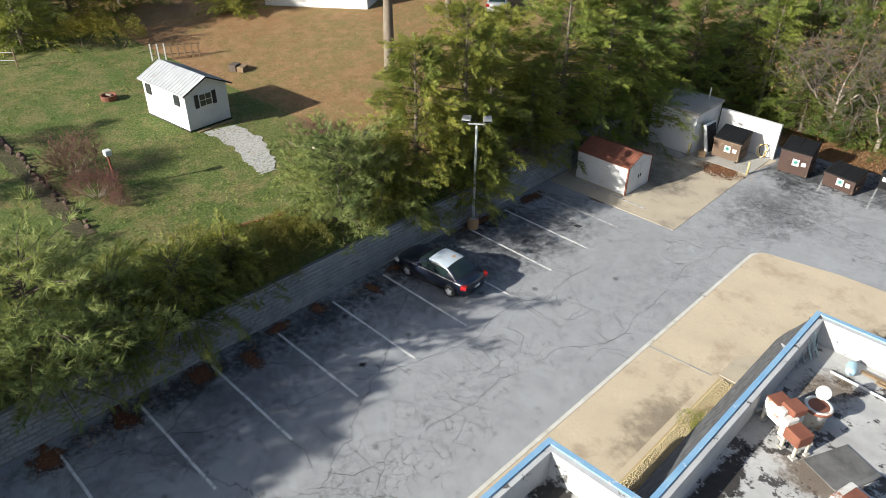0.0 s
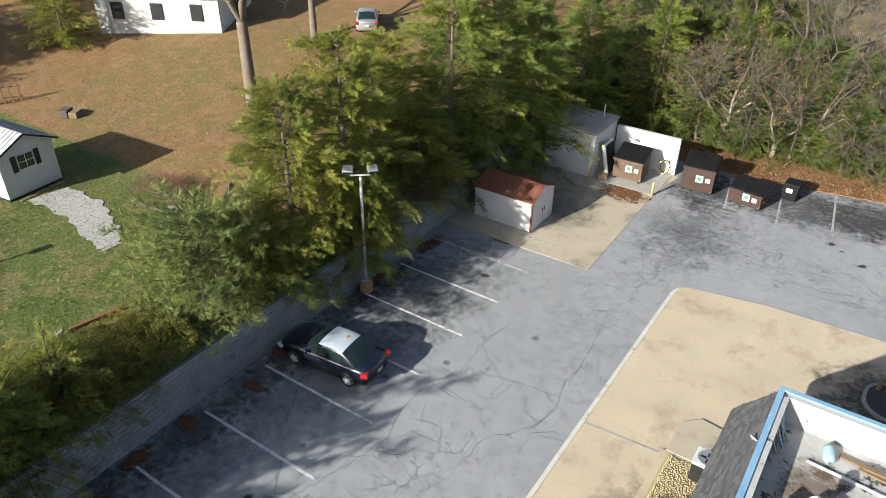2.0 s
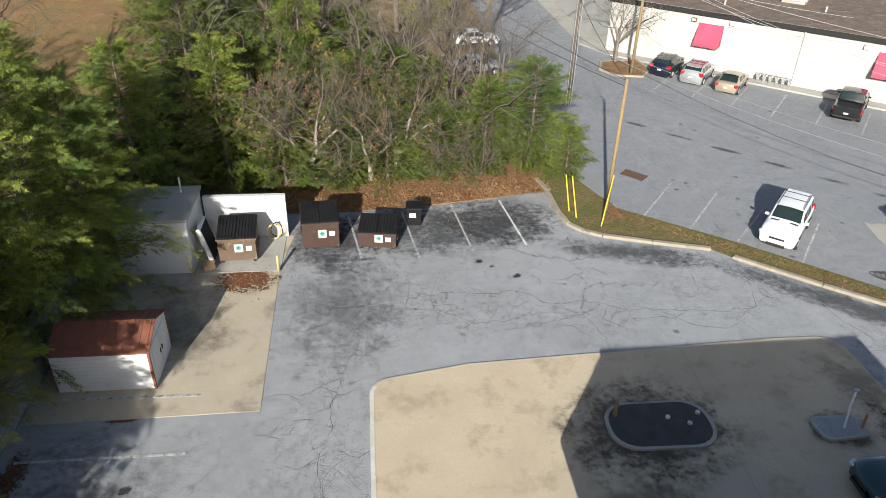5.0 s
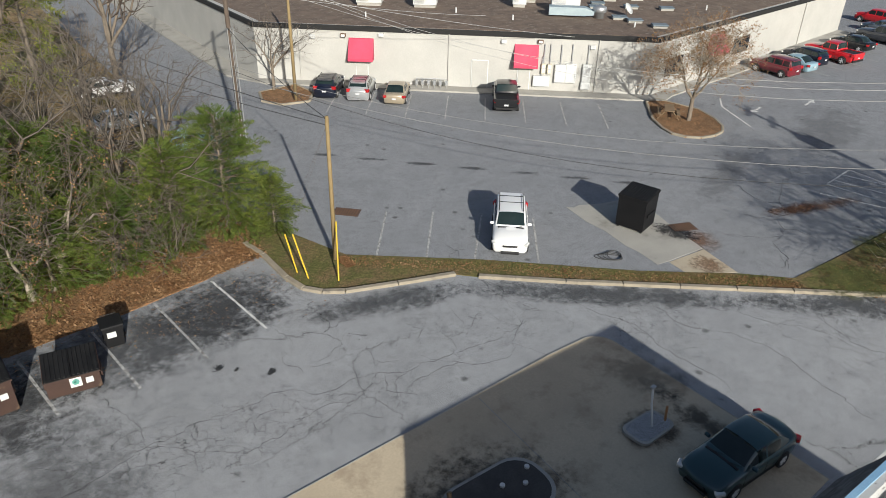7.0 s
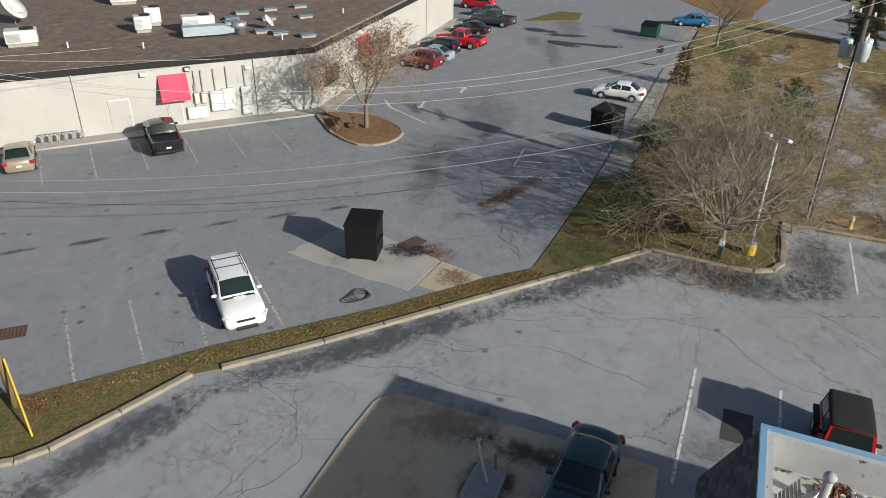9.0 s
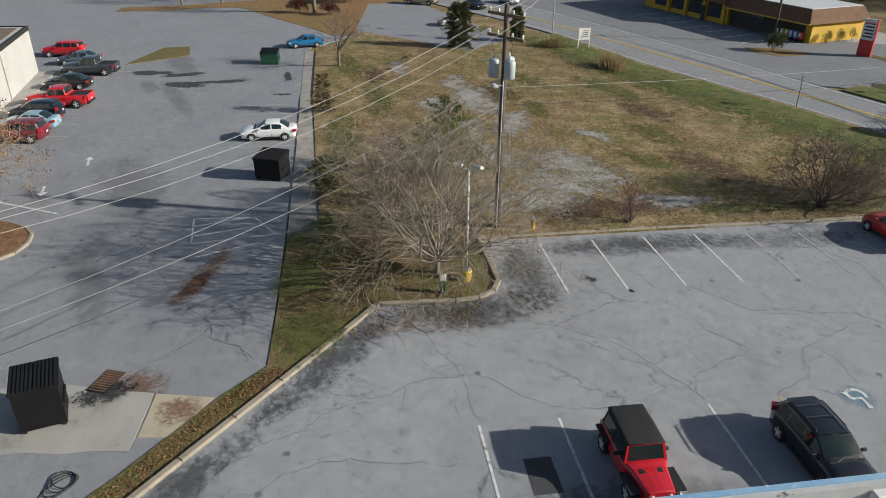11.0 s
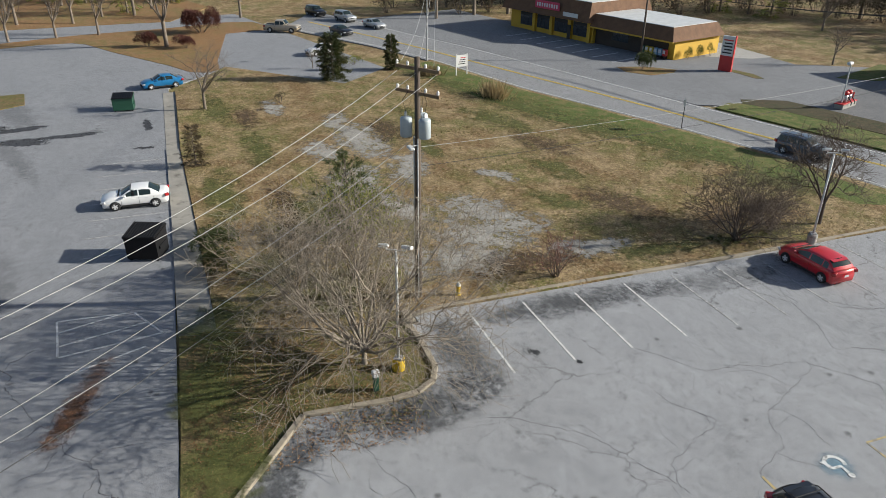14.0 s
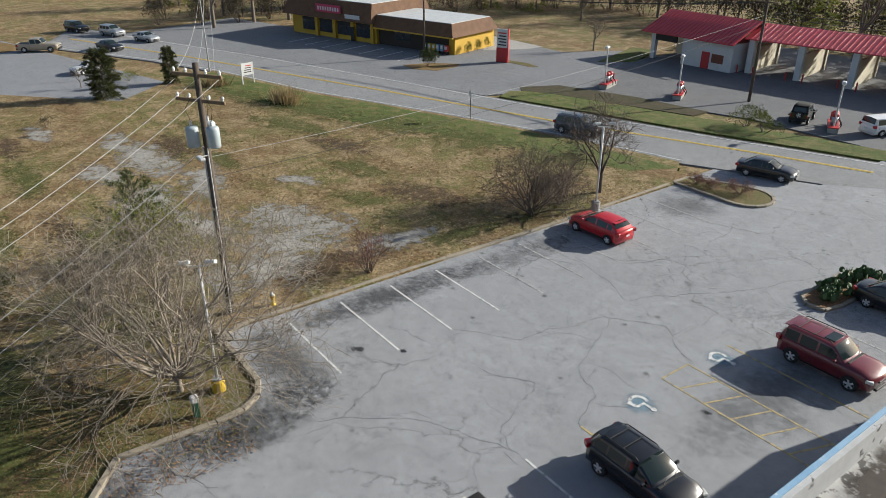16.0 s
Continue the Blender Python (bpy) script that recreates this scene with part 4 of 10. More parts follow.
    if kind in ("pickup", "jeep"):
        part("front_bumper", soft_block(bmesh.new(), L / 2 - 0.25, L / 2 + 0.05, -W * 0.84, W * 0.84, 0.34, 0.52, 0.05), TRIM, c)
        part("rear_bumper", soft_block(bmesh.new(), -L / 2 - 0.06, -L / 2 + 0.25, -W * 0.86, W * 0.86, 0.38, 0.56, 0.05), TRIM, c)
    if not jeep:
        part("lower_grille", soft_block(bmesh.new(), L / 2 - 0.14, L / 2 + 0.012, -W * 0.50, W * 0.50, 0.30, 0.42, 0.02), TRIM, c)
        part("cowl_strip", block(bmesh.new(), b0 - 0.03, b0 + 0.07, -W * 0.72, W * 0.72, k["cowl"] - 0.03, k["cowl"] + 0.022), TRIM, c)
        for y, yaw in ((-0.35, 12), (0.25, 12)):
            part("wiper", tube(bmesh.new(), [(b0 + 0.02, y, k["cowl"] + 0.03), (b0 - 0.16, y + 0.42, belt + 0.10)], 0.010, 4), TRIM, c)
        for s in (1, -1):
            for x in ((b0 - 0.15, b0 + (b1 - b0) * 0.465, b1 + 0.55) if kind != "pickup" else (b0 - 0.12, b1 + 0.12)):
                part("door_seam", block(bmesh.new(), x - 0.006, x + 0.006, *sorted((s * (W - 0.02), s * (W + 0.002))), 0.36, belt - 0.12), TRIM, c)
            for x in (b0 - 0.95, b0 - 1.85):
                if kind != "pickup" or x > b1:
                    part("door_handle", soft_block(bmesh.new(), x - 0.09, x + 0.09, *sorted((s * (W - 0.02), s * (W + 0.022))), belt - 0.20, belt - 0.165, 0.008), paint_mat, c)
            part("sill_strip", block(bmesh.new(), -wb / 2 + r + 0.08, wb / 2 - r - 0.08, *sorted((s * (W * 0.9), s * (W * 0.985))), 0.22 if r < 0.35 else 0.32, 0.36), TRIM, c)
    if "scoop" in label:
        part("hood_scoop", loft(bmesh.new(), [[(1.55, y, hood - 0.02), (1.05, y, k["cowl"] - 0.03), (1.05, y, k["cowl"] + 0.05), (1.50, y, hood + 0.07)] for y in (-0.26, 0.26)]), paint_mat, c)
        part("scoop_mouth", block(bmesh.new(), 1.50, 1.535, -0.22, 0.22, hood + 0.005, hood + 0.055), TRIM, c)
    if "sunroof" in label:
        part("sunroof", soft_block(bmesh.new(), t0 - 0.62, t0 - 0.12, -0.42, 0.42, H - 0.03, H + 0.008, 0.01), WINDOW, c)
    if kind in ("hatch", "suv", "crossover"):
        part("roof_spoiler", loft(bmesh.new(), [[(t1 + 0.04, y, H - 0.09), (t1 + 0.04, y, H - 0.045), (t1 - 0.22, y * 0.96, H - 0.075), (t1 - 0.22, y * 0.96, H - 0.115)] for y in (-wt * 0.86, wt * 0.86)]), paint_mat, c)
    part("number_plate", block(bmesh.new(), -L / 2 - 0.02, -L / 2 - 0.002, -0.16, 0.16, deck - 0.42, deck - 0.29), PLATE, c)
    if kind == "pickup":
        xa, xb = b1 - 0.08, -L / 2 + 0.05
        part("bed_floor", block(bmesh.new(), xb, xa, -W * 0.80, W * 0.80, deck - 0.02, deck + 0.025), TRIM, c, "black lined cargo bed")
        for s in (1, -1):
            part("bed_rail", block(bmesh.new(), xb - 0.03, xa, *sorted((s * W * 0.80, s * W * 0.95)), deck - 0.15, deck + 0.10), paint_mat, c)
        part("tailgate", block(bmesh.new(), -L / 2 - 0.01, -L / 2 + 0.06, -W * 0.84, W * 0.84, 0.60, deck + 0.10), paint_mat, c)
    if jeep:
        sp = part("spare_wheel", ty, None, c, at=pose(-L / 2 - 0.04, 0, 0.95, 0, 0, 90))
        part("rim", ri, None, sp)
    if rack:
        for s in (1, -1):
            part("roof_rail", tube(bmesh.new(), [(t0 - 0.1, s * wt * 0.88, H - 0.04), (t0 - 0.22, s * wt * 0.88, H + 0.045), (t1 + 0.2, s * wt * 0.88, H + 0.045), (t1 + 0.1, s * wt * 0.88, H - 0.04)], 0.022, 6), TRIM, c)
        for u in (0.45, 0.8):
            x = t0 + (t1 - t0) * u
            part("cross_bar", tube(bmesh.new(), [(x, -wt * 0.88, H + 0.04), (x, wt * 0.88, H + 0.04)], 0.02, 6), TRIM, c)
    return c


def heading(x, y, nose, z=0.0):
    """The pose of a vehicle at (x, y) whose nose points along the vector nose."""
    return pose(x, y, z, 0, 0, math.degrees(math.atan2(nose[1], nose[0])))


NAVY = gloss("dark_navy_paint", (0.004, 0.007, 0.018))
FADED = plain("sun_bleached_roof", (0.42, 0.48, 0.54), (0.36, 0.42, 0.48), 2.0, 0.45, 0, 20, 0.0, third=(0.42, 0.22, 0.05), third_at=(0.60, 0.66), third_scale=2.2)
TEAL = gloss("dark_teal_paint", (0.010, 0.045, 0.052))
CAR_WHITE = gloss("white_car_paint", (0.74, 0.74, 0.73))
CAR_RED = gloss("red_car_paint", (0.48, 0.012, 0.02))
MAROON = gloss("maroon_paint", (0.14, 0.012, 0.02))
CAR_BLACK = gloss("black_car_paint", (0.007, 0.0075, 0.009))
CHARCOAL = gloss("charcoal_paint", (0.035, 0.04, 0.05))
SILVER = gloss("silver_paint", (0.42, 0.43, 0.44), 0.3, 0.5)
TAN_CAR = gloss("tan_car_paint", (0.36, 0.30, 0.22), 0.3, 0.3)
SLATE = gloss("slate_blue_paint", (0.05, 0.075, 0.11))
SKYBLUE = gloss("pale_blue_paint", (0.30, 0.45, 0.52), 0.3, 0.3)
BRIGHTBLUE = gloss("bright_blue_paint", (0.006, 0.13, 0.30))

vehicle("sedan", "sedan", "dark navy sedan with a sun-bleached peeling roof", NAVY, heading(-19.0, 19.85, (-1, -0.08)), roof_mat=FADED)
vehicle("sedan", "sedan", "dark teal older sedan parked on the concrete apron", TEAL, heading(8.75, 26.6, (-1, 0.03)))
vehicle("suv", "suv", "white off-road SUV with a hood scoop and roof rack", CAR_WHITE, heading(12.85, 43.35, (-0.65, -0.76)), rack=True)
SN = (0.63, 0.77)
for nm, kind, lab, pm, x, y in (("suv", "crossover", "dark blue compact SUV parked at the shop walk", NAVY, 15.3, 69.1), ("suv", "crossover", "silver compact SUV parked at the shop walk", SILVER, 17.2, 67.1), ("sedan", "sedan", "tan sedan parked at the shop walk", TAN_CAR, 19.1, 64.7), ("pickup_truck", "pickup", "black pickup truck with a ladder in its bed", CAR_BLACK, 25.5, 58.6)):
    l = CAR[kind]["L"] / 2
    vehicle(nm, kind, lab, pm, heading(x + SN[0] * l, y + SN[1] * l, SN), group="cars at the shop", rack=kind == "crossover")
for nm, kind, lab, pm, x, y in (("suv", "suv", "dark red SUV parked by the white wall", MAROON, 54.5, 54.0), ("sedan", "sedan", "pale blue sedan parked by the white wall", SKYBLUE, 57.6, 54.0), ("suv", "crossover", "dark blue SUV parked by the white wall", NAVY, 60.6, 54.6), ("pickup_truck", "pickup", "bright red pickup truck by the white wall", CAR_RED, 64.2, 53.8), ("sedan", "sedan", "black sedan parked by the white wall", CAR_BLACK, 70.5, 55.0), ("pickup_truck", "pickup", "charcoal pickup truck parked at the corner", CHARCOAL, 76.2, 54.5), ("sedan", "sedan", "blue-grey sedan beyond the shop", SLATE, 81.0, 57.0), ("suv", "suv", "red and silver older SUV beyond the shop", CAR_RED, 85.5, 60.0)):
    vehicle(nm, kind, lab, pm, heading(x, y, (0.06, 1)), group="cars at the shop")
vehicle("sedan", "sedan", "white sedan parked at the lot edge", CAR_WHITE, heading(52.9, 34.4, (0.02, 1)))
vehicle("sedan", "sedan", "bright blue sports sedan near the far lot corner", BRIGHTBLUE, heading(87.8, 32.5, (-0.2, 1)))
vehicle("hatchback", "hatch", "bright red hatchback parked nose to the kerb", CAR_RED, heading(29.75, -3.6, (1, 0.03)))
vehicle("suv", "crossover", "black crossover parked facing the building", CAR_BLACK, heading(13.45, 11.9, (-1, 0.0)), rack=True)
vehicle("suv", "suv", "dark red SUV with roof rails and a glass sunroof", MAROON, heading(13.2, -0.95, (-1, 0.0)), rack=True)
vehicle("jeep", "jeep", "red off-road jeep with a black soft top", CAR_RED, heading(13.8, 18.8, (-1, 0.0)))
vehicle("sedan", "sedan", "black sedan parked beside the planter", CAR_BLACK, heading(13.6, -8.9, (-1, 0.05)))
RD = (-0.93, -0.36)
vehicle("sedan", "sedan", "black sedan driving on the road", CAR_BLACK, heading(29.6, -22.4, (-0.93, -0.30)))
vehicle("suv", "suv", "slate blue SUV driving on the road", SLATE, heading(46.5, -18.9, RD), rack=True)
for kind, lab, pm, x, y, h in (("pickup", "tan older truck waiting at the junction", TAN_CAR, 119.5, 14.5, (-0.5, -1)), ("suv", "black SUV on the far road", CAR_BLACK, 134.5, 6.5, RD), ("suv", "silver SUV on the far road", SILVER, 127.0, 2.8, RD), ("sedan", "dark sedan on the far road", CAR_BLACK, 114.6, 6.2, RD), ("sedan", "silver sedan on the far road", SILVER, 119.0, -0.2, RD), ("sedan", "white sedan beyond the evergreen shrub", CAR_WHITE, 100.5, 12.0, (-0.3, 1))):
    vehicle("pickup_truck" if kind == "pickup" else kind, kind, lab, pm, heading(x, y, h), group="cars on the far road")
vehicle("jeep", "jeep", "black jeep at the car-wash vacuums", CAR_BLACK, heading(36.6, -40.0, (0.3, -1)))
vehicle("van", "van", "white minivan with its tailgate up", CAR_WHITE, heading(29.6, -42.4, (-0.4, -1)))
vehicle("sedan", "sedan", "silver sedan on the leafy drive of the yard", SILVER, heading(-40.6, 48.7, (-0.62, 0.78), yard_z(-40.6, 48.7)))
for x, y, pm, lab in ((0.2, 71.0, SILVER, "silver sedan half hidden by bare trees"), (1.2, 79.5, CAR_WHITE, "white sedan half hidden by bare trees"), (2.6, 64.5, SKYBLUE, "pale sedan half hidden by bare trees")):
    vehicle("sedan", "sedan", lab, pm, heading(x, y, (1, 0.1)), group="cars in the lane")

# ---------------------------------------------------------------- trees and shrubs
HEMLOCK = foliage("hemlock_needles", (0.092, 0.126, 0.027), (0.190, 0.220, 0.042), (0.470, 0.420, 0.070), 0.45)
DEEP_HEMLOCK = foliage("deep_green_needles", (0.080, 0.128, 0.030), (0.165, 0.220, 0.044), (0.430, 0.430, 0.074), 0.45)
YOUNG_HEMLOCK = foliage("young_hemlock_needles", (0.045, 0.080, 0.017), (0.095, 0.135, 0.027), (0.22, 0.24, 0.045), 0.35)
PINE = foliage("pine_needles", (0.120, 0.165, 0.060), (0.225, 0.270, 0.088), (0.420, 0.420, 0.120), 0.45)
CEDAR = foliage("dark_cedar_leaves", (0.085, 0.120, 0.032), (0.175, 0.205, 0.046), (0.420, 0.390, 0.070), 0.42)
BROADLEAF = foliage("shrub_leaves", (0.100, 0.115, 0.027), (0.180, 0.178, 0.038), (0.400, 0.330, 0.062), 0.40)
YELLOWLEAF = foliage("yellow_shrub_leaves", (0.16, 0.15, 0.026), (0.25, 0.22, 0.032), (0.40, 0.32, 0.044), 0.35)
DEADLEAF = foliage("dead_leaves", (0.18, 0.09, 0.042), (0.29, 0.16, 0.075), (0.46, 0.31, 0.17), 0.3)
TUFT = foliage("dry_grass_blades", (0.24, 0.18, 0.09), (0.32, 0.24, 0.12), (0.42, 0.32, 0.18))


def mesh_of(name, verts, faces, material, smooth=False):
    """A mesh from arrays: verts (n, 3) and faces (m, 3 or 4)."""
    me = bpy.data.meshes.new(name)
    k = faces.shape[1]
    me.vertices.add(len(verts))
    me.vertices.foreach_set("co", np.ascontiguousarray(verts, np.float32).ravel())
    me.loops.add(faces.size)
    me.loops.foreach_set("vertex_index", np.ascontiguousarray(faces, np.int32).ravel())
    me.polygons.add(len(faces))
    me.polygons.foreach_set("loop_start", np.arange(0, faces.size, k, dtype=np.int32))
    if smooth:
        me.polygons.foreach_set("use_smooth", np.ones(len(faces), bool))
    me.update(calc_edges=True)
    me.validate()
    me.materials.append(material)
    return me


def spray_shape(kind):
    """Triangles of one small spray, pointing along +x, flat side up."""
    v, f = [], []

    def leaf(p, d, length, width, lift=0.0):
        d = np.array(d, float) / np.linalg.norm(d)
        s = np.array([-d[1], d[0], 0.0])
        i = len(v)
        p = np.array(p, float)
        v.extend([p - s * width * 0.5, p + s * width * 0.5, p + d * length + np.array([0, 0, lift])])
        f.append((i, i + 1, i + 2))

    if kind == "hemlock":
        # a flat frond: side twigs in pairs along a drooping stem
        for k in range(4):
            u = 0.04 + 0.21 * k
            for q in (1, -1):
                leaf((u, 0.0, -0.12 * u * u), (0.75, q * 0.80, 0.10 * (-1) ** k), 0.44 - 0.05 * k, 0.105, 0.05 * (-1) ** k)
        leaf((0.72, 0, -0.07), (1, 0, -0.1), 0.36, 0.10, -0.02)
    elif kind == "pine":
        # a brush of needles round a shoot
        for j in range(11):
            a = 2.4 * j
            w = 0.35 + 0.45 * ((j * 7) % 5) / 4
            leaf((0.10 * (j % 4), 0, 0), (1.0, w * math.cos(a), w * math.sin(a)), 0.62, 0.075, 0.5 * w * math.sin(a))
    elif kind == "leaf":
        for j in range(6):
            a = 2.1 * j
            leaf((0.22 * (j % 3), 0.2 * math.cos(a), 0.12 * math.sin(a)), (math.cos(a) + 0.5, math.sin(a), 0.4 * math.cos(3 * a)), 0.22, 0.15, 0.08 * math.sin(5 * a))
    return np.array(v), np.array(f)


def scatter(name, shape, where, heads, sizes, material, rng, up_bias=0.5):
    """Copies of a small shape at many places, joined into one mesh: heads are their directions."""
    v, f = shape
    n = len(where)
    x = heads / np.linalg.norm(heads, axis=1, keepdims=True)
    up = np.tile([0.0, 0.0, 1.0], (n, 1)) * up_bias + rng.normal(0, 0.35, (n, 3))
    y = np.cross(up, x)
    y /= np.linalg.norm(y, axis=1, keepdims=True) + 1e-9
    z = np.cross(x, y)
    m = np.stack([x, y, z], 2)
    pts = np.einsum("nij,kj->nki", m, v) * sizes[:, None, None] + where[:, None]
    faces = (f[None] + (np.arange(n) * len(v))[:, None, None]).reshape(-1, 3)
    return mesh_of(name, pts.reshape(-1, 3), faces, material)


def twigs(name, segs, material, sides=4):
    """Tapered tubes from rows of (start, end, radius, radius)."""
    a = np.array([s[0] for s in segs], float)
    b = np.array([s[1] for s in segs], float)
    ra, rb = np.array([s[2] for s in segs]), np.array([s[3] for s in segs])
    d = b - a
    d /= np.linalg.norm(d, axis=1, keepdims=True) + 1e-9
    ref = np.where(np.abs(d[:, 2:3]) > 0.9, [[1.0, 0, 0]], [[0, 0, 1.0]])
    u = np.cross(d, ref)
    u /= np.linalg.norm(u, axis=1, keepdims=True)
    w = np.cross(d, u)
    t = np.arange(sides) * 2 * np.pi / sides
    circ = np.cos(t)[None, :, None] * u[:, None] + np.sin(t)[None, :, None] * w[:, None]
    v = np.concatenate([a[:, None] + circ * ra[:, None, None], b[:, None] + circ * rb[:, None, None]], 1)
    i = np.arange(sides)
    q = np.stack([i, (i + 1) % sides, sides + (i + 1) % sides, sides + i], 1)
    faces = (q[None] + (np.arange(len(a)) * 2 * sides)[:, None, None]).reshape(-1, 4)
    return mesh_of(name, v.reshape(-1, 3), faces, material, True)


def conifer(name, label, height, radius, material, seed, kind="hemlock", at=None, branches=120, per=16, size=0.40, lean=0.0, base=0.02, shape=0.7, spread=0.28, category="evergreen tree"):
    """Trunk, boughs in uneven tiers and flat drooping fronds along each bough, with gaps between the tiers."""
    rng = np.random.default_rng(seed)
    tree = thing(name, label, category, at)
    segs = []
    for i in range(8):
        z0, z1 = height * i / 8, height * (i + 1) / 8
        r0, r1 = (0.020 * height * (1 - z / height) + 0.015 for z in (z0, z1))
        segs.append(((lean * z0, 0, z0), (lean * z1, 0, z1), r0, r1))
    part("trunk", twigs("trunk", segs, BARK, 8), None, tree)
    where, heads, sizes, limbs = [], [], [], []
    lump = rng.uniform(0, 6.28, 4)
    pine = kind == "pine"
    for i in range(branches):
        u = min(0.985, max(base, base + (1 - base) * (i + rng.uniform(-2.0, 2.0)) / branches))
        ang = i * 2.39996 + rng.normal(0, 0.45)
        full = (1 - u) ** shape * min(1.0, 0.80 + 1.0 * u)
        reach = radius * full * rng.uniform(0.50, 1.14) + 0.25
        reach *= 1 + 0.17 * math.sin(2 * ang + lump[0] + 4 * u) + 0.13 * math.sin(5 * ang + lump[1] - 7 * u)
        z = height * u
        out = np.array([math.cos(ang), math.sin(ang), 0.0])
        side_v = np.array([-out[1], out[0], 0])
        rise = (0.30 if pine else 0.16) + 0.50 * u + rng.normal(0, 0.12)
        droop = 0.22 if pine else 0.30
        bend = rng.normal(0, 0.12)
        curve = lambda s: np.array([lean * z, 0, z]) + out * reach * s + side_v * reach * bend * s * s + np.array([0, 0, reach * (rise * s - droop * s * s)])
        limbs.append((curve(0), curve(0.5), 0.03 * reach / radius + 0.012, 0.016))
        limbs.append((curve(0.5), curve(1.0), 0.016, 0.006))
        n = max(5, int(per * (0.2 + 0.8 * reach / radius)))
        for j in range(n):
            s = 0.22 + 0.78 * (j + rng.uniform(0, 1)) / n
            q = 1 if j % 2 else -1
            slope = rise - 2 * droop * s
            off = rng.uniform(0.0, spread) * reach * (1.12 - s)
            p = curve(s) + side_v * q * off + np.array([0, 0, rng.normal(0, 0.09) - 0.20 * off])
            if pine:
                h = out * rng.uniform(0.3, 1.0) + side_v * q * rng.uniform(0.1, 1.1) + np.array([0, 0, rng.uniform(0.1, 0.9)])
            else:
                h = out * rng.uniform(0.55, 1.0) + side_v * q * rng.uniform(0.15, 0.95) * (1.15 - s) + np.array([0, 0, slope + rng.normal(0, 0.30)])
            where.append(p)
            heads.append(h)
            sizes.append(size * rng.uniform(0.7, 1.2) * (1.0 if pine else 1.15 - 0.35 * s))
        where.append(curve(0.97))
        heads.append(out + np.array([0, 0, rise - 2 * droop]))
        sizes.append(size * rng.uniform(0.7, 1.0))
    tagged(part("limb", twigs("limb", limbs, TWIG_DARK, 4), None, tree), kind="stuff")
    part("crown", scatter("crown", spray_shape(kind), np.array(where), np.array(heads), np.array(sizes), material, rng, 0.22), None, tree)
    return tree


def bare_tree(name, label, height, spread, seed, bark, twig, at=None, levels=5, leaves=0, stems=1, trunk_r=None, category="bare tree", low=0.28, droop=0.0, split=(3, 4), tilts=(0.25, 0.6), long=0.42, limbs=5, leans=(0.25, 1.0), thin=0.010):
    """A leafless tree: trunk, limbs and ever finer twigs; leaves dead leaves if any."""
    rng = np.random.default_rng(seed)
    tree = thing(name, label, category, at)
    big, fine, ends = [], [], []
    trunk_r = trunk_r or height * 0.022

    def grow(p, d, length, r, level):
        n = 4 if level < 2 else 3 if level < 4 else 2
        for k in range(n):
            wob = 0.16 if level < 2 else 0.28
            d2 = d + rng.normal(0, wob, 3) + np.array([0, 0, (0.08 if level < 3 else 0.03) - droop * level * 0.04])
            d2 /= np.linalg.norm(d2)
            q = p + d2 * length / n
            r2 = r * (1 - 0.5 * (k + 1) / n)
            r1 = r * (1 - 0.5 * k / n)
            (big if level < 2 else fine).append((p, q, max(r1, thin), max(r2, thin * 0.8)))
            if level < levels - 1 and k > 0:
                m = rng.integers(*split) if level else 0
                for _ in range(max(1, m - 1)):
                    side = rng.normal(0, 1, 3)
                    side -= d2 * side.dot(d2)
                    side /= np.linalg.norm(side)
                    cd = d2 * rng.uniform(0.35, 0.75) + side * rng.uniform(0.6, 1.0)
                    cd[2] += 0.12 - droop * 0.3
                    grow(q, cd / np.linalg.norm(cd), length * rng.uniform(0.48, 0.72), r2 * 0.62, level + 1)
            p, d = q, d2
        if level < levels - 1:
            grow(p, d, length * 0.6, r * 0.5, level + 1)
        else:
            ends.append(p)

    for s in range(stems):
        a = s * 2.4 + rng.uniform(0, 1)
        tilt = 0.0 if stems == 1 else rng.uniform(*tilts)
        d = np.array([math.cos(a) * tilt, math.sin(a) * tilt, 1.0])
        d /= np.linalg.norm(d)
        p0 = np.array([0.12 * math.cos(a), 0.12 * math.sin(a), -0.1]) if stems > 1 else np.array([0, 0, -0.1])
        if low > 0:
            q = p0 + d * height * low
            big.append((p0, q, trunk_r * 1.15, trunk_r * 0.9))
        else:
            q = p0
        for _ in range(limbs if stems == 1 else 2):
            a2 = rng.uniform(0, 2 * math.pi)
            lean = rng.uniform(*leans) * spread
            d2 = d + np.array([math.cos(a2) * lean, math.sin(a2) * lean, 0])
            grow(q, d2 / np.linalg.norm(d2), height * long, trunk_r * 0.6, 1)
    part("trunk", twigs("trunk", big, bark, 7), None, tree)
    tagged(part("twig", twigs("twig", fine, twig, 3), None, tree), kind="stuff")
    if leaves:
        e = np.array(ends)[rng.integers(0, len(ends), leaves)] + rng.normal(0, 0.12, (leaves, 3))
        lf = part("foliage", scatter("foliage", spray_shape("leaf"), e, rng.normal(0, 1, (leaves, 3)) + [0, 0, -0.6], rng.uniform(0.35, 0.7, leaves), DEADLEAF, rng), None, tree)
        tagged(lf, kind="stuff")
    return tree


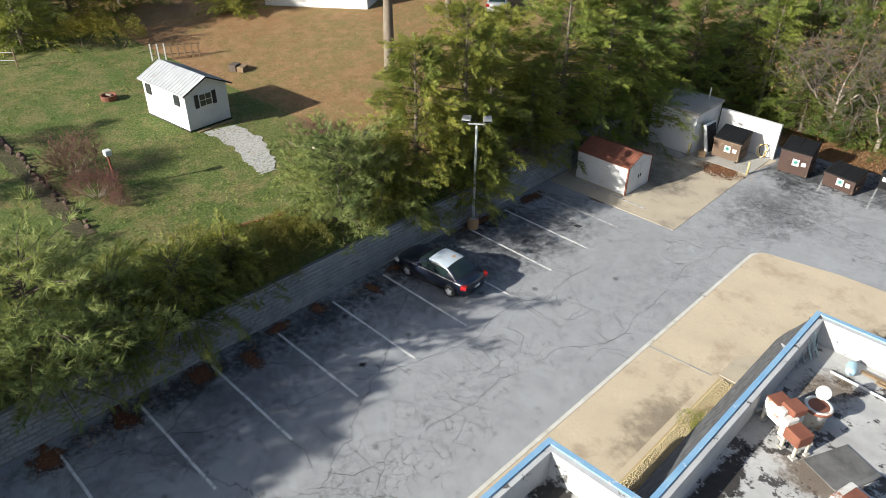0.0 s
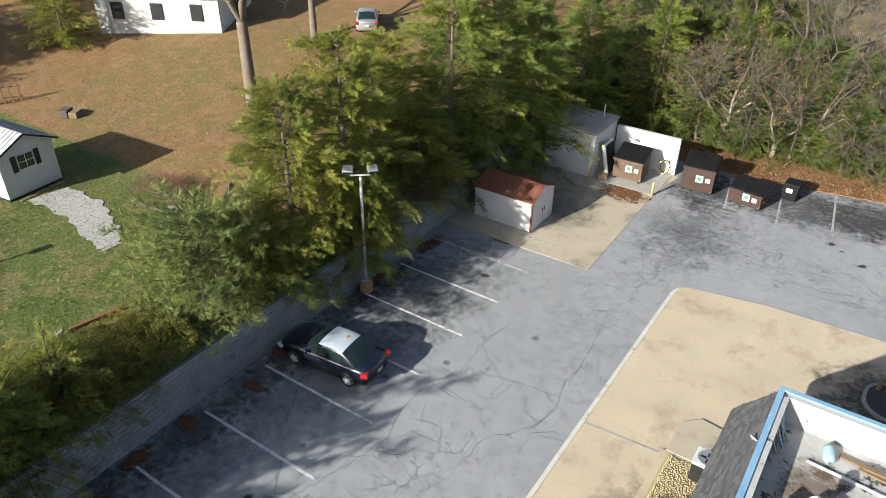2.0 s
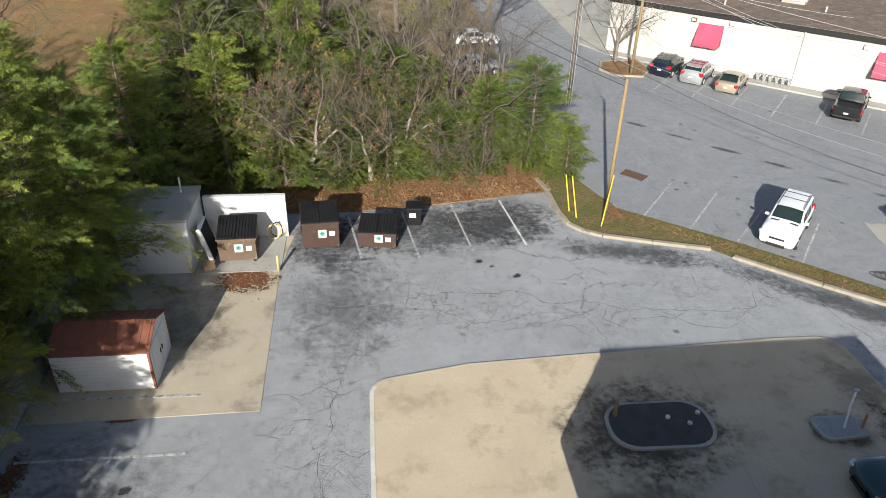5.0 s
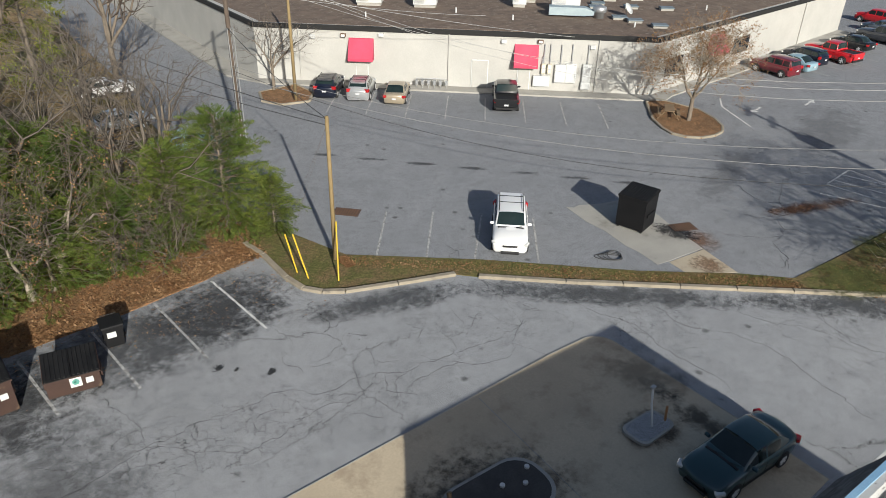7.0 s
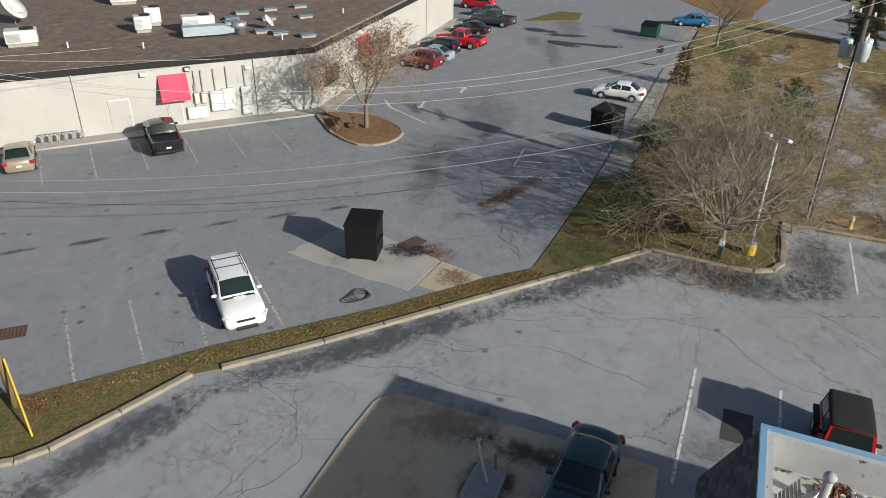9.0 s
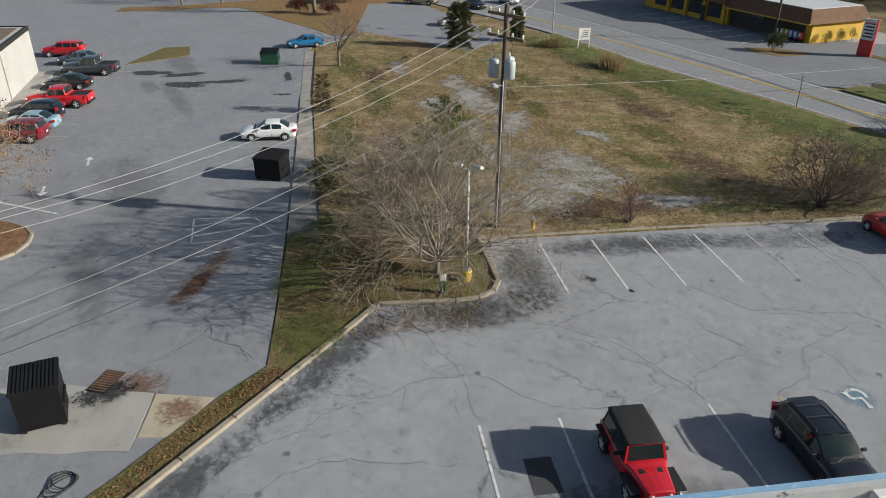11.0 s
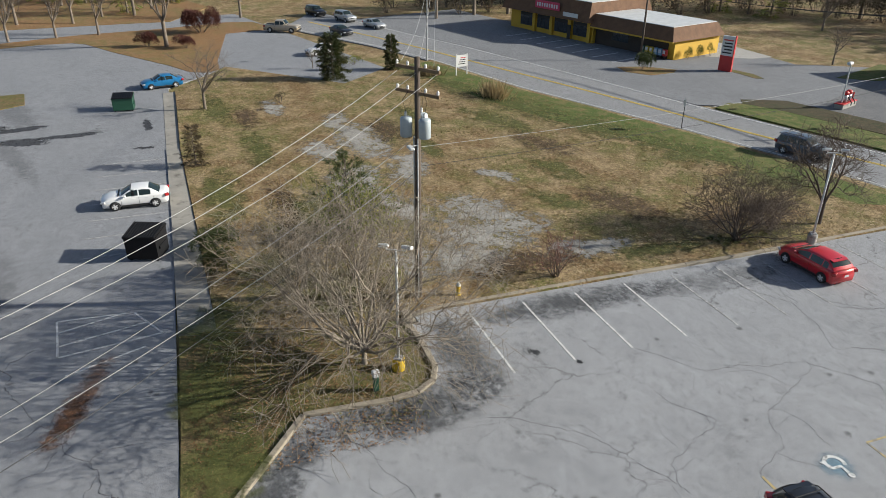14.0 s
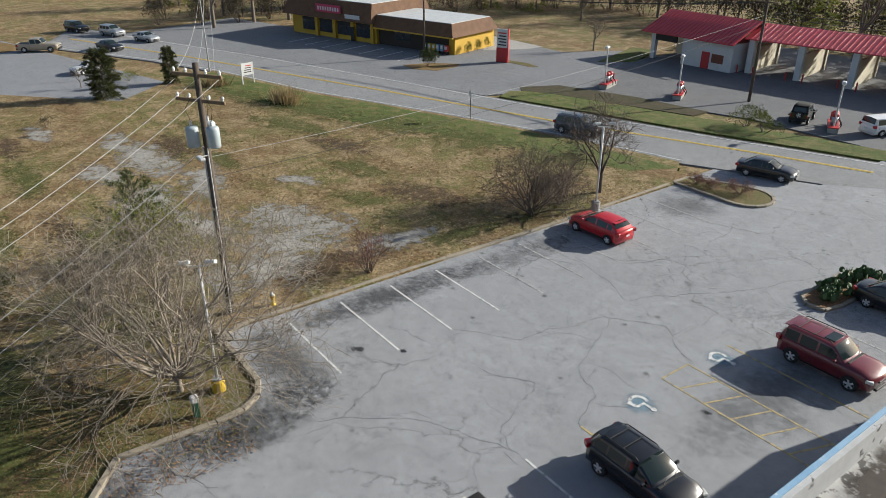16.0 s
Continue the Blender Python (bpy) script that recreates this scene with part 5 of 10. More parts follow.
def shrub(name, label, rx, ry, h, material, seed, at=None, n=900, size=0.42, kind="leaf", category="shrub"):
    """A bush: stems and leaf sprays over several uneven lobes."""
    rng = np.random.default_rng(seed)
    s = thing(name, label, category, at)
    stems = []
    lobes = [(rng.uniform(-0.55, 0.55) * rx, rng.uniform(-0.6, 0.6) * ry, rng.uniform(0.35, 0.7) * h, rng.uniform(0.42, 0.7)) for _ in range(max(4, int(3 * max(rx, ry))))]
    for x, y, z, _ in lobes:
        stems.append(((x * 0.2, y * 0.2, 0), (x, y, z), 0.035, 0.012))
    tagged(part("stem", twigs("stem", stems, TWIG_DARK, 4), None, s), kind="stuff")
    pick = rng.integers(0, len(lobes), n)
    lob = np.array(lobes)[pick]
    d = rng.normal(0, 1, (n, 3))
    d[:, 2] = np.abs(d[:, 2]) * 0.9 - 0.25
    d /= np.linalg.norm(d, axis=1, keepdims=True)
    rad = np.cbrt(rng.uniform(0.35, 1, n))[:, None]
    span = np.stack([lob[:, 3] * min(rx, 1.6), lob[:, 3] * min(ry, 1.6), lob[:, 3] * h * 0.7], 1)
    p = lob[:, :3] + d * rad * span
    p[:, 2] = np.maximum(p[:, 2], 0.05)
    part("foliage", scatter("foliage", spray_shape(kind), p, d + rng.normal(0, 0.5, (n, 3)), rng.uniform(0.6, 1.3, n) * size, material, rng, 0.6), None, s)
    return s


# evergreens on the bank above the block wall
h1 = conifer("hemlock_tree", "shaggy yellow-green hemlock on the bank above the wall", 8.4, 3.9, HEMLOCK, 3, at=pose(-23.8, 22.9, 1.4), branches=150, per=54, size=0.45, shape=0.52)
h2 = conifer("hemlock_tree", "tall deep green hemlock on the bank above the wall", 10.6, 4.4, DEEP_HEMLOCK, 5, at=pose(-23.2, 34.6, 1.3), branches=175, per=54, size=0.46, shape=0.56)
p1 = conifer("pine_tree", "pale green white pine spreading over the wall", 4.6, 3.5, PINE, 8, "pine", at=pose(-23.7, 17.7, 1.8), branches=95, per=40, size=0.40, shape=0.34)
c1 = conifer("cedar_tree", "feathery yellow-green evergreen drooping over the wall", 3.2, 3.3, CEDAR, 11, at=pose(-22.8, 8.8, 1.1), branches=110, per=44, size=0.40, shape=0.36)
for src, x, y, z, rot, sc, sz in ((h1, -23.3, 26.0, 1.6, 140, 1.0, 1.12), (h1, -24.6, 29.6, 1.8, 250, 0.95, 0.86), (h2, -22.2, 37.8, 1.1, 210, 1.0, 0.98), (h2, -21.3, 40.7, 0.4, 310, 0.90, 0.88), (h1, -26.2, 32.6, 2.0, 285, 1.0, 0.85), (h1, -22.7, 31.0, 1.5, 40, 0.75, 0.66), (h1, -21.95, 25.4, 0.9, 200, 0.66, 0.66),
                                (h2, -20.9, 46.9, 0.2, 150, 0.85, 0.85), (h2, -25.4, 45.5, 1.8, 260, 0.9, 0.8), (h2, -17.0, 50.2, 0.1, 40, 0.72, 0.8)):
    copy_thing(src, pose(x, y, z, 0, 0, rot) @ Matrix.Diagonal((sc, sc, sz, 1)))
for x, y, rot, sc in ((-22.6, 3.6, 80, 1.22), (-24.4, 0.4, 300, 0.95), (-22.2, -3.4, 190, 1.0)):
    copy_thing(p1, pose(x, y, 1.2, 0, 0, rot) @ Matrix.Diagonal((sc, sc, sc * 0.98, 1)))
# unseen hemlocks south of the view, added to cast the shade on the stalls
for x, y, rot, sc in ((-21.6, -6.6, 20, 0.86), (-21.4, -11.0, 130, 0.95), (-21.5, -15.5, 250, 1.0)):
    copy_thing(h1, pose(x, y, 1.0, 0, 0, rot) @ Matrix.Diagonal((sc, sc, sc, 1)))
for x, y, rot, sc in ((-23.0, 6.4, 160, 0.95), (-23.4, 11.4, 40, 0.75), (-23.6, 20.4, 210, 1.0)):
    copy_thing(c1, pose(x, y, 1.2, 0, 0, rot) @ Matrix.Diagonal((sc, sc, sc * 1.15, 1)))
HEDGE = shrub("hedge_shrub", "mixed yellow-green evergreen shrub on top of the wall", 1.9, 2.1, 1.9, BROADLEAF, 21, at=pose(-22.8, 12.4, 1.5), n=3800, size=0.27)
for x, y, rot, sc in ((-23.1, 14.2, 70, 0.95), (-24.4, 10.6, 200, 0.95), (-24.6, 13.4, 20, 0.9), (-22.9, 10.4, 290, 0.9), (-24.2, 15.6, 110, 0.8), (-23.2, 19.8, 50, 0.9), (-25.2, 8.4, 250, 0.9), (-25.0, 5.6, 130, 0.8)):
    copy_thing(HEDGE, pose(x, y, 1.8, 0, 0, rot) @ Matrix.Diagonal((sc, sc, sc, 1)))

# woods behind the refuse yard
b1 = bare_tree("bare_tree", "pale-limbed bare tree with clinging tan leaves", 8.6, 1.1, 31, PALE_BARK, TWIG_MID, at=pose(-12.4, 51.0, 0.1), leaves=380, low=0.14, droop=0.25, split=(2, 4), limbs=7, leans=(0.3, 1.6))
b2 = bare_tree("bare_tree", "tangled grey bare tree with drooping limbs", 9.0, 1.0, 37, BARK, TWIG_MID, at=pose(-3.6, 53.6, 0.1), low=0.18, split=(2, 4), limbs=7, leans=(0.2, 1.3), droop=0.2)
b3 = bare_tree("bare_tree", "slender grey bare tree", 10.0, 0.7, 41, BARK, TWIG_MID, at=pose(-8.0, 56.0, 0.2), split=(2, 4))
v1 = bare_tree("bare_shrub", "thicket of arching grey-brown stems", 5.2, 1.0, 43, TWIG_MID, TWIG_MID, at=pose(-2.6, 51.0, 0.1), stems=7, low=0.0, trunk_r=0.05, droop=0.35, tilts=(0.2, 1.1), levels=4, split=(2, 4), category="thicket")
for src, x, y, z, rot, sc in ((b1, -15.6, 52.4, 0.1, 100, 1.05), (b1, -9.0, 50.8, 0.1, 220, 0.85), (b3, -14.0, 58.0, 0.3, 60, 1.15), (b2, -0.5, 58.6, 0.2, 150, 1.0), (b2, -6.0, 57.0, 0.4, 280, 1.1), (b3, -20.0, 57.0, 1.0, 190, 1.1), (b3, -28.0, 52.0, 3.6, 10, 1.0), (b2, -11.0, 61.0, 0.5, 30, 1.2), (b3, -3.0, 63.0, 0.5, 320, 1.0), (b1, -7.4, 52.0, 0.1, 10, 0.9),
                            (v1, -4.8, 51.4, 0.1, 300, 0.8), (v1, -1.2, 54.6, 0.1, 120, 1.1)):
    copy_thing(src, pose(x, y, z, 0, 0, rot) @ Matrix.Diagonal((sc, sc, sc, 1)))
e1 = conifer("hemlock_tree", "bright green young hemlock at the wood's edge", 6.4, 3.2, YOUNG_HEMLOCK, 51, at=pose(0.9, 52.6, 0.0), branches=120, per=48, size=0.42, shape=0.45, spread=0.42)
for x, y, sc, sz in ((-13.0, 55.6, 0.85, 0.95), (-18.5, 59.0, 1.0, 1.0)):
    copy_thing(h2, pose(x, y, 0.2, 0, 0, 77 * x) @ Matrix.Diagonal((sc, sc, sz, 1)))
for x, y, z, rot, sc in ((-13.9, 50.4, 0, 70, 0.85), (-10.8, 50.6, 0, 10, 0.75), (-8.0, 51.1, 0, 190, 0.75), (-5.0, 51.2, 0, 250, 0.7), (-2.0, 52.3, 0, 330, 0.85), (-9.4, 53.4, 0, 90, 1.05), (-5.8, 53.6, 0, 140, 1.0), (-16.0, 54.2, 0, 20, 1.2), (-12.0, 54.6, 0, 100, 1.15), (2.8, 50.9, 0.0, 140, 0.5), (-10.0, 58.5, 0.3, 120, 1.2), (-19.5, 55.0, 0.3, 60, 1.5), (-15.0, 58.0, 0.4, 250, 1.5), (-7.6, 55.2, 0.2, 80, 1.0)):
    copy_thing(e1, pose(x, y, z, 0, 0, rot) @ Matrix.Diagonal((sc, sc, sc, 1)))
PRIVET = shrub("understory_shrub", "green understory shrub among bare stems", 1.7, 1.5, 2.6, BROADLEAF, 45, at=pose(-13.4, 50.4, 0.05), n=1300, size=0.30, kind="leaf")
for x, y, rot, sc in ((-10.6, 51.6, 60, 0.8), (-6.2, 52.4, 40, 1.0), (-14.6, 52.8, 140, 1.3), (-2.6, 55.0, 340, 1.3), (-8.2, 54.6, 210, 1.4), (0.4, 56.4, 100, 1.5), (-17.8, 53.0, 300, 1.3), (-13.0, 57.0, 10, 2.0), (-10.0, 56.4, 80, 1.8), (-16.2, 57.6, 200, 2.2), (-4.6, 56.6, 180, 1.6)):
    copy_thing(PRIVET, pose(x, y, 0.05, 0, 0, rot) @ Matrix.Diagonal((sc, sc, sc, 1)))
# dead boughs that hang over the wall
for x, y, z, rot, sc in ((-22.4, 27.6, 2.6, 20, 0.26), (-22.2, 29.4, 1.9, 130, 0.24), (-22.0, 31.2, 1.7, 250, 0.22)):
    copy_thing(b2, pose(x, y, z, 0, 55, rot * 0.1) @ Matrix.Diagonal((sc, sc, sc, 1)))

# yard
bare_tree("bare_tree", "tall bare oak with a straight grey trunk in the yard", 13.0, 0.7, 61, BARK, TWIG, at=pose(-37.2, 33.0, yard_z(-37.2, 33.0)), trunk_r=0.36, low=0.42)
copy_thing(b3, pose(-42.5, 44.5, yard_z(-42.5, 44.5), 0, 0, 77) @ Matrix.Diagonal((1.2, 1.2, 1.2, 1)))
copy_thing(b3, pose(-50, 62, yard_z(-50, 62), 0, 0, 177) @ Matrix.Diagonal((1.2, 1.2, 1.2, 1)))
r1 = bare_tree("bare_shrub", "broad reddish leafless shrub with pale stems on the lawn", 3.0, 1.0, 71, TWIG, TWIG_RED, at=pose(-38.0, 10.6, 2.0), stems=9, low=0.0, trunk_r=0.05, levels=4, tilts=(0.3, 1.5), split=(3, 5), long=0.5, category="shrub")
copy_thing(r1, pose(-34.6, 10.4, 2.0, 0, 0, 90) @ Matrix.Diagonal((0.72, 0.72, 0.66, 1)))
copy_thing(r1, pose(-32.9, 10.9, 2.0, 0, 0, 200) @ Matrix.Diagonal((0.34, 0.34, 0.42, 1)))
for x, y, sc in ((31.6, -16.3, 0.42), (30.4, -16.5, 0.40), (28.6, -17.2, 0.52)):
    copy_thing(r1, pose(x, y, 0.1, 0, 0, 40 * x) @ Matrix.Diagonal((sc, sc, sc * 0.9, 1)))
copy_thing(r1, pose(-33.0, 22.8, 2.0, 0, 0, 40) @ Matrix.Diagonal((0.75, 0.75, 0.5, 1)))
YB = shrub("yellow_shrub", "rounded yellow-green evergreen shrub at the yard's edge", 2.0, 1.8, 2.4, YELLOWLEAF, 75, at=pose(-58.0, 22.5, 2.0), n=1500)
copy_thing(YB, pose(-60.5, 20.3, 2.0, 0, 0, 100))
for x, y, rot, sc in ((-64, 17, 0, 1.2), (-66, 22, 90, 1.3), (-70, 12, 200, 1.3), (-58.5, 33.5, 40, 0.85), (-70, 28, 10, 1.3), (-74, 5, 10, 1.2)):
    copy_thing(h1, pose(x, y, yard_z(x, y), 0, 0, rot) @ Matrix.Diagonal((sc, sc, sc * 0.8, 1)))

# trees of the verge and field
big = bare_tree("bare_tree", "wide low-branching bare tree with pale drooping limbs", 7.0, 1.0, 83, BARK_MID, BARK_MID, at=pose(29.1, 23.9, 0.03), low=0.12, trunk_r=0.13, split=(2, 5), droop=0.38, limbs=22, leans=(0.4, 3.2), long=0.66, levels=5)
copy_thing(b2, pose(34.6, 26.0, 0.1, 0, 0, 120) @ Matrix.Diagonal((0.62, 0.62, 0.6, 1)))
shrub("field_shrub", "dull green evergreen among bare branches", 2.6, 2.4, 6.0, CEDAR, 87, at=pose(37.4, 22.4, 0.1), n=3400, size=0.40, kind="leaf")
d1 = bare_tree("bare_tree", "dense dark bare bush-like tree by the kerb", 5.0, 1.6, 91, TWIG_DARK, TWIG_DARK, at=pose(34.4, -1.9, 0.1), stems=9, low=0.08, droop=0.25, tilts=(0.2, 1.2), trunk_r=0.09, long=0.5, split=(2, 4))
copy_thing(d1, pose(34.9, -5.0, 0.1, 0, 0, 130) @ Matrix.Diagonal((0.7, 0.7, 0.62, 1)))
bare_tree("bare_tree", "dark bare tree with curved limbs by the kerb", 6.8, 1.1, 95, TWIG_DARK, TWIG_DARK, at=pose(34.7, -8.9, 0.1), low=0.22, droop=0.1, split=(3, 5))
bare_tree("bare_shrub", "upright thin brown leafless shrub by the kerb", 3.4, 0.5, 97, TWIG_DARK, TWIG_RED, at=pose(33.8, 11.4, 0.1), stems=12, low=0.0, trunk_r=0.035, levels=3, tilts=(0.1, 0.6), split=(2, 4), long=0.55, category="shrub")
isl = bare_tree("bare_tree", "bare street tree with some clinging russet leaves", 7.6, 1.1, 99, BARK, TWIG, at=pose(36.4, 49.8, 0.1), leaves=2600, low=0.24, split=(3, 5))
copy_thing(b3, pose(13.0, 73.6, 0.1, 0, 0, 200) @ Matrix.Diagonal((0.62, 0.62, 0.62, 1)))
copy_thing(b3, pose(76.5, 28.5, 0.1, 0, 0, 100) @ Matrix.Diagonal((0.7, 0.7, 0.62, 1)))
fc = conifer("cedar_tree", "dark conical cedar shrub at the field's corner", 5.0, 1.8, foliage("dark_juniper", (0.028, 0.042, 0.016), (0.055, 0.065, 0.024), (0.12, 0.10, 0.035), 0.3), 103, at=pose(85.5, 13.6, 0.1), branches=130, per=34, size=0.5, shape=0.45, spread=0.4)
conifer("cedar_shrub", "dying brown columnar cedar beside the walk", 3.2, 0.8, foliage("dying_cedar", (0.050, 0.042, 0.024), (0.085, 0.062, 0.034), (0.13, 0.095, 0.045), 0.3), 104, at=pose(59.6, 30.1, 0.1), branches=60, per=14, size=0.34, shape=0.5)
copy_thing(fc, pose(88.5, 5.6, 0.1, 0, 0, 40) @ Matrix.Diagonal((0.6, 0.6, 0.8, 1)))
BOX_LEAF = foliage("dull_box_leaves", (0.036, 0.054, 0.018), (0.070, 0.090, 0.028), (0.14, 0.15, 0.05), 0.25)
db = shrub("box_shrub", "broad dense green shrub overhanging the walk", 1.7, 1.4, 1.25, BOX_LEAF, 107, at=pose(43.9, 29.9, 0.1), n=2600, size=0.34)
copy_thing(db, pose(40.5, 30.0, 0.1, 0, 0, 70) @ Matrix.Diagonal((0.7, 0.7, 0.95, 1)))
copy_thing(db, pose(79.4, -24.6, 0.0, 0, 0, 20) @ Matrix.Diagonal((0.8, 0.8, 1.7, 1)))
gb = shrub("box_shrub", "low clipped green shrub in rough grass", 1.2, 1.2, 1.0, CEDAR, 105, at=pose(92.5, 9.5, 0.1, 0, 0, 60), n=700, size=0.3)
copy_thing(gb, pose(38.6, -33.6, 0.0, 0, 0, 10) @ Matrix.Diagonal((1.6, 1.6, 1.9, 1)))
copy_thing(gb, pose(36.4, -33.0, 0.0, 0, 0, 100) @ Matrix.Diagonal((1.4, 1.4, 1.7, 1)))
copy_thing(gb, pose(-5.35, 19.4, 0.08, 0, 0, 100) @ Matrix.Diagonal((0.55, 0.55, 0.95, 1)))

# ---------------------------------------------------------------- markings
def line_mark(a, b, mat=PAINT_WHITE, width=0.11, z=0.0, group="stall lines", label="worn white stall line painted on asphalt"):
    ob = part("parking_line", ribbon(bmesh.new(), [a, b], width, z - 0.01, z + 0.009), mat)
    return tagged(ob, label, "road marking", group, "structure")


for y in (2.6, 5.7, 8.8, 11.9, 15.0, 18.1, 21.2, 24.25, 27.2, 30.15):
    line_mark((-21.15, y), (-15.6, y), PAINT_WHITE if y < 30 else PAINT_FAINT)
line_mark((-20.6, 33.1), (-15.6, 33.0), PAINT_FAINT, z=0.02)
for a, b in (((-1.8, 48.0), (-1.2, 43.0)), ((-4.6, 47.6), (-4.0, 42.45)), ((-7.4, 46.9), (-6.75, 42.1)), ((-10.3, 46.6), (-9.6, 42.3))):
    line_mark(a, b, PAINT_FAINT if b[0] < -2 else PAINT_WHITE)
for i in range(10):
    y = 17.5 - 3.17 * i
    line_mark((26.2, y), (31.9, y + 0.05), PAINT_WHITE if i < 4 else PAINT_FAINT)
for y in (23.9, 20.7, 17.6, 14.45):
    line_mark((17.0, y), (10.4, y))
for y in (11.3, 1.1, -1.6, -4.6):
    line_mark((17.1, y), (9.6, y), PAINT_YELLOW if y > 0 else PAINT_FAINT)
# hatched bay beside the disabled spaces
for a, b in (((17.25, 4.0), (17.25, 5.9)), ((17.25, 5.9), (9.6, 5.9)), ((17.25, 4.0), (9.6, 3.9))) + tuple(((16.3 - 1.3 * i, 5.85), (15.6 - 1.3 * i, 3.95)) for i in range(5)):
    line_mark(a, b, PAINT_YELLOW, 0.085, group="hatched bay", label="faded yellow hatching line on asphalt")


# ---------------------------------------------------------------- see-through wear and painted shade: stains, sealer and crack nets
def smooth(nt, fac, lo, hi):
    out = ramp(nt, fac, lo, hi)
    out.node.interpolation_type = "SMOOTHSTEP"
    return out


def stain_mat(name, col, cover=0.5, scale=0.9, uneven=1.0, edge=(0.05, 0.75), rough=0.85, dark=0.7, stretch=None):
    """A soft-edged stain: it thins out towards the rim of its sheet, unevenly."""
    m, nt, p = nodes_of(name)
    own, pos = own_pos(nt), world_pos(nt)
    ln = nt.nodes.new("ShaderNodeVectorMath")
    ln.operation = "LENGTH"
    nt.links.new(own, ln.inputs[0])
    s = calc(nt, "SUBTRACT", 1.0, ln.outputs["Value"])
    if stretch:
        mp = nt.nodes.new("ShaderNodeMapping")
        mp.inputs["Scale"].default_value = stretch
        nt.links.new(pos, mp.inputs["Vector"])
        pos = mp.outputs[0]
    n = tex_noise(nt, pos, scale, 8.0, 0.68)
    n2 = tex_noise(nt, pos, scale * 5.0, 5.0, 0.7)
    both = calc(nt, "ADD", calc(nt, "MULTIPLY", calc(nt, "SUBTRACT", n, 0.5), 1.7 * uneven), calc(nt, "MULTIPLY", calc(nt, "SUBTRACT", n2, 0.5), 1.5 * uneven))
    a = smooth(nt, calc(nt, "ADD", s, both), *edge)
    a = calc(nt, "MULTIPLY", a, smooth(nt, s, 0.0, 0.30))
    c = mix(nt, ramp(nt, n2, 0.35, 0.65), col, tuple(v * dark for v in col))
    nt.links.new(c, p.inputs["Base Color"])
    nt.links.new(calc(nt, "MULTIPLY", a, cover), p.inputs["Alpha"])
    p.inputs["Roughness"].default_value = rough
    p.inputs["Specular IOR Level"].default_value = 0.3
    return m


def net_mat(name, col, scale=2.0, width=0.05, cover=0.8):
    """Fine alligator cracking that thins out towards the rim of its sheet."""
    m, nt, p = nodes_of(name)
    own, pos = own_pos(nt), world_pos(nt)
    ln = nt.nodes.new("ShaderNodeVectorMath")
    ln.operation = "LENGTH"
    nt.links.new(own, ln.inputs[0])
    s = calc(nt, "SUBTRACT", 1.0, ln.outputs["Value"])
    nz = nt.nodes.new("ShaderNodeTexNoise")
    nz.inputs["Scale"].default_value, nz.inputs["Detail"].default_value = 1.6, 6.0
    nt.links.new(pos, nz.inputs["Vector"])
    sc = nt.nodes.new("ShaderNodeVectorMath")
    sc.operation = "SCALE"
    sc.inputs["Scale"].default_value = 0.9
    nt.links.new(nz.outputs["Color"], sc.inputs[0])
    ad = nt.nodes.new("ShaderNodeVectorMath")
    ad.operation = "ADD"
    nt.links.new(pos, ad.inputs[0])
    nt.links.new(sc.outputs[0], ad.inputs[1])
    v = nt.nodes.new("ShaderNodeTexVoronoi")
    v.feature = "DISTANCE_TO_EDGE"
    v.inputs["Scale"].default_value = scale
    nt.links.new(ad.outputs[0], v.inputs["Vector"])
    line = ramp(nt, v.outputs["Distance"], width, width * 0.3)
    patch = smooth(nt, calc(nt, "ADD", s, calc(nt, "MULTIPLY", calc(nt, "SUBTRACT", tex_noise(nt, pos, 0.5, 5.0, 0.7), 0.5), 1.6)), 0.05, 0.55)
    a = calc(nt, "MULTIPLY", calc(nt, "MULTIPLY", line, patch), smooth(nt, s, 0.0, 0.25))
    p.inputs["Base Color"].default_value = (*col, 1)
    nt.links.new(calc(nt, "MULTIPLY", a, cover), p.inputs["Alpha"])
    p.inputs["Roughness"].default_value = 0.9
    return m


CRACKNET = net_mat("fine_crack_net", (0.085, 0.083, 0.080), 2.1, 0.022, 0.38)
CRACKNET_WIDE = net_mat("wide_crack_net", (0.070, 0.068, 0.066), 0.75, 0.008, 0.40)
BLUE_WASH = stain_mat("worn_blue_paint", (0.16, 0.33, 0.44), 0.55, 1.2, 0.7, (0.05, 0.9))


def wheelchair_sign(x, y):
    """A painted disabled-parking sign: pale figure on a worn blue ground."""
    s = thing("disabled_sign", "white wheelchair symbol on a worn blue patch", "road marking", pose(x, y, 0.004, 0, 0, 88), "disabled signs", "structure")
    bm = bmesh.new()
    bm.faces.new([bm.verts.new(p) for p in ((-0.8, -0.8, 0), (0.8, -0.8, 0), (0.8, 0.9, 0), (-0.8, 0.9, 0))])
    part("blue_ground", bm, BLUE_WASH, s)
    pts = [(0.38 * math.cos(a), 0.38 * math.sin(a) - 0.15) for a in [radians(150 + 20 * i) for i in range(13)]]
    part("wheel_arc", ribbon(bmesh.new(), pts, 0.15, 0.0, 0.008), PAINT_WHITE, s)
    part("seat_stroke", ribbon(bmesh.new(), [(-0.12, 0.42), (-0.1, 0.05), (0.28, 0.05), (0.42, -0.32), (0.55, -0.3)], 0.15, 0.0, 0.013), PAINT_WHITE, s)
    bm = bmesh.new()
    lathe(bm, [(0.13, 0.0), (0.13, 0.018)], 10, (-0.12, 0.58, 0))
    part("head_dot", bm, PAINT_WHITE, s)


wheelchair_sign(16.6, 8.1)
wheelchair_sign(16.6, 2.35)
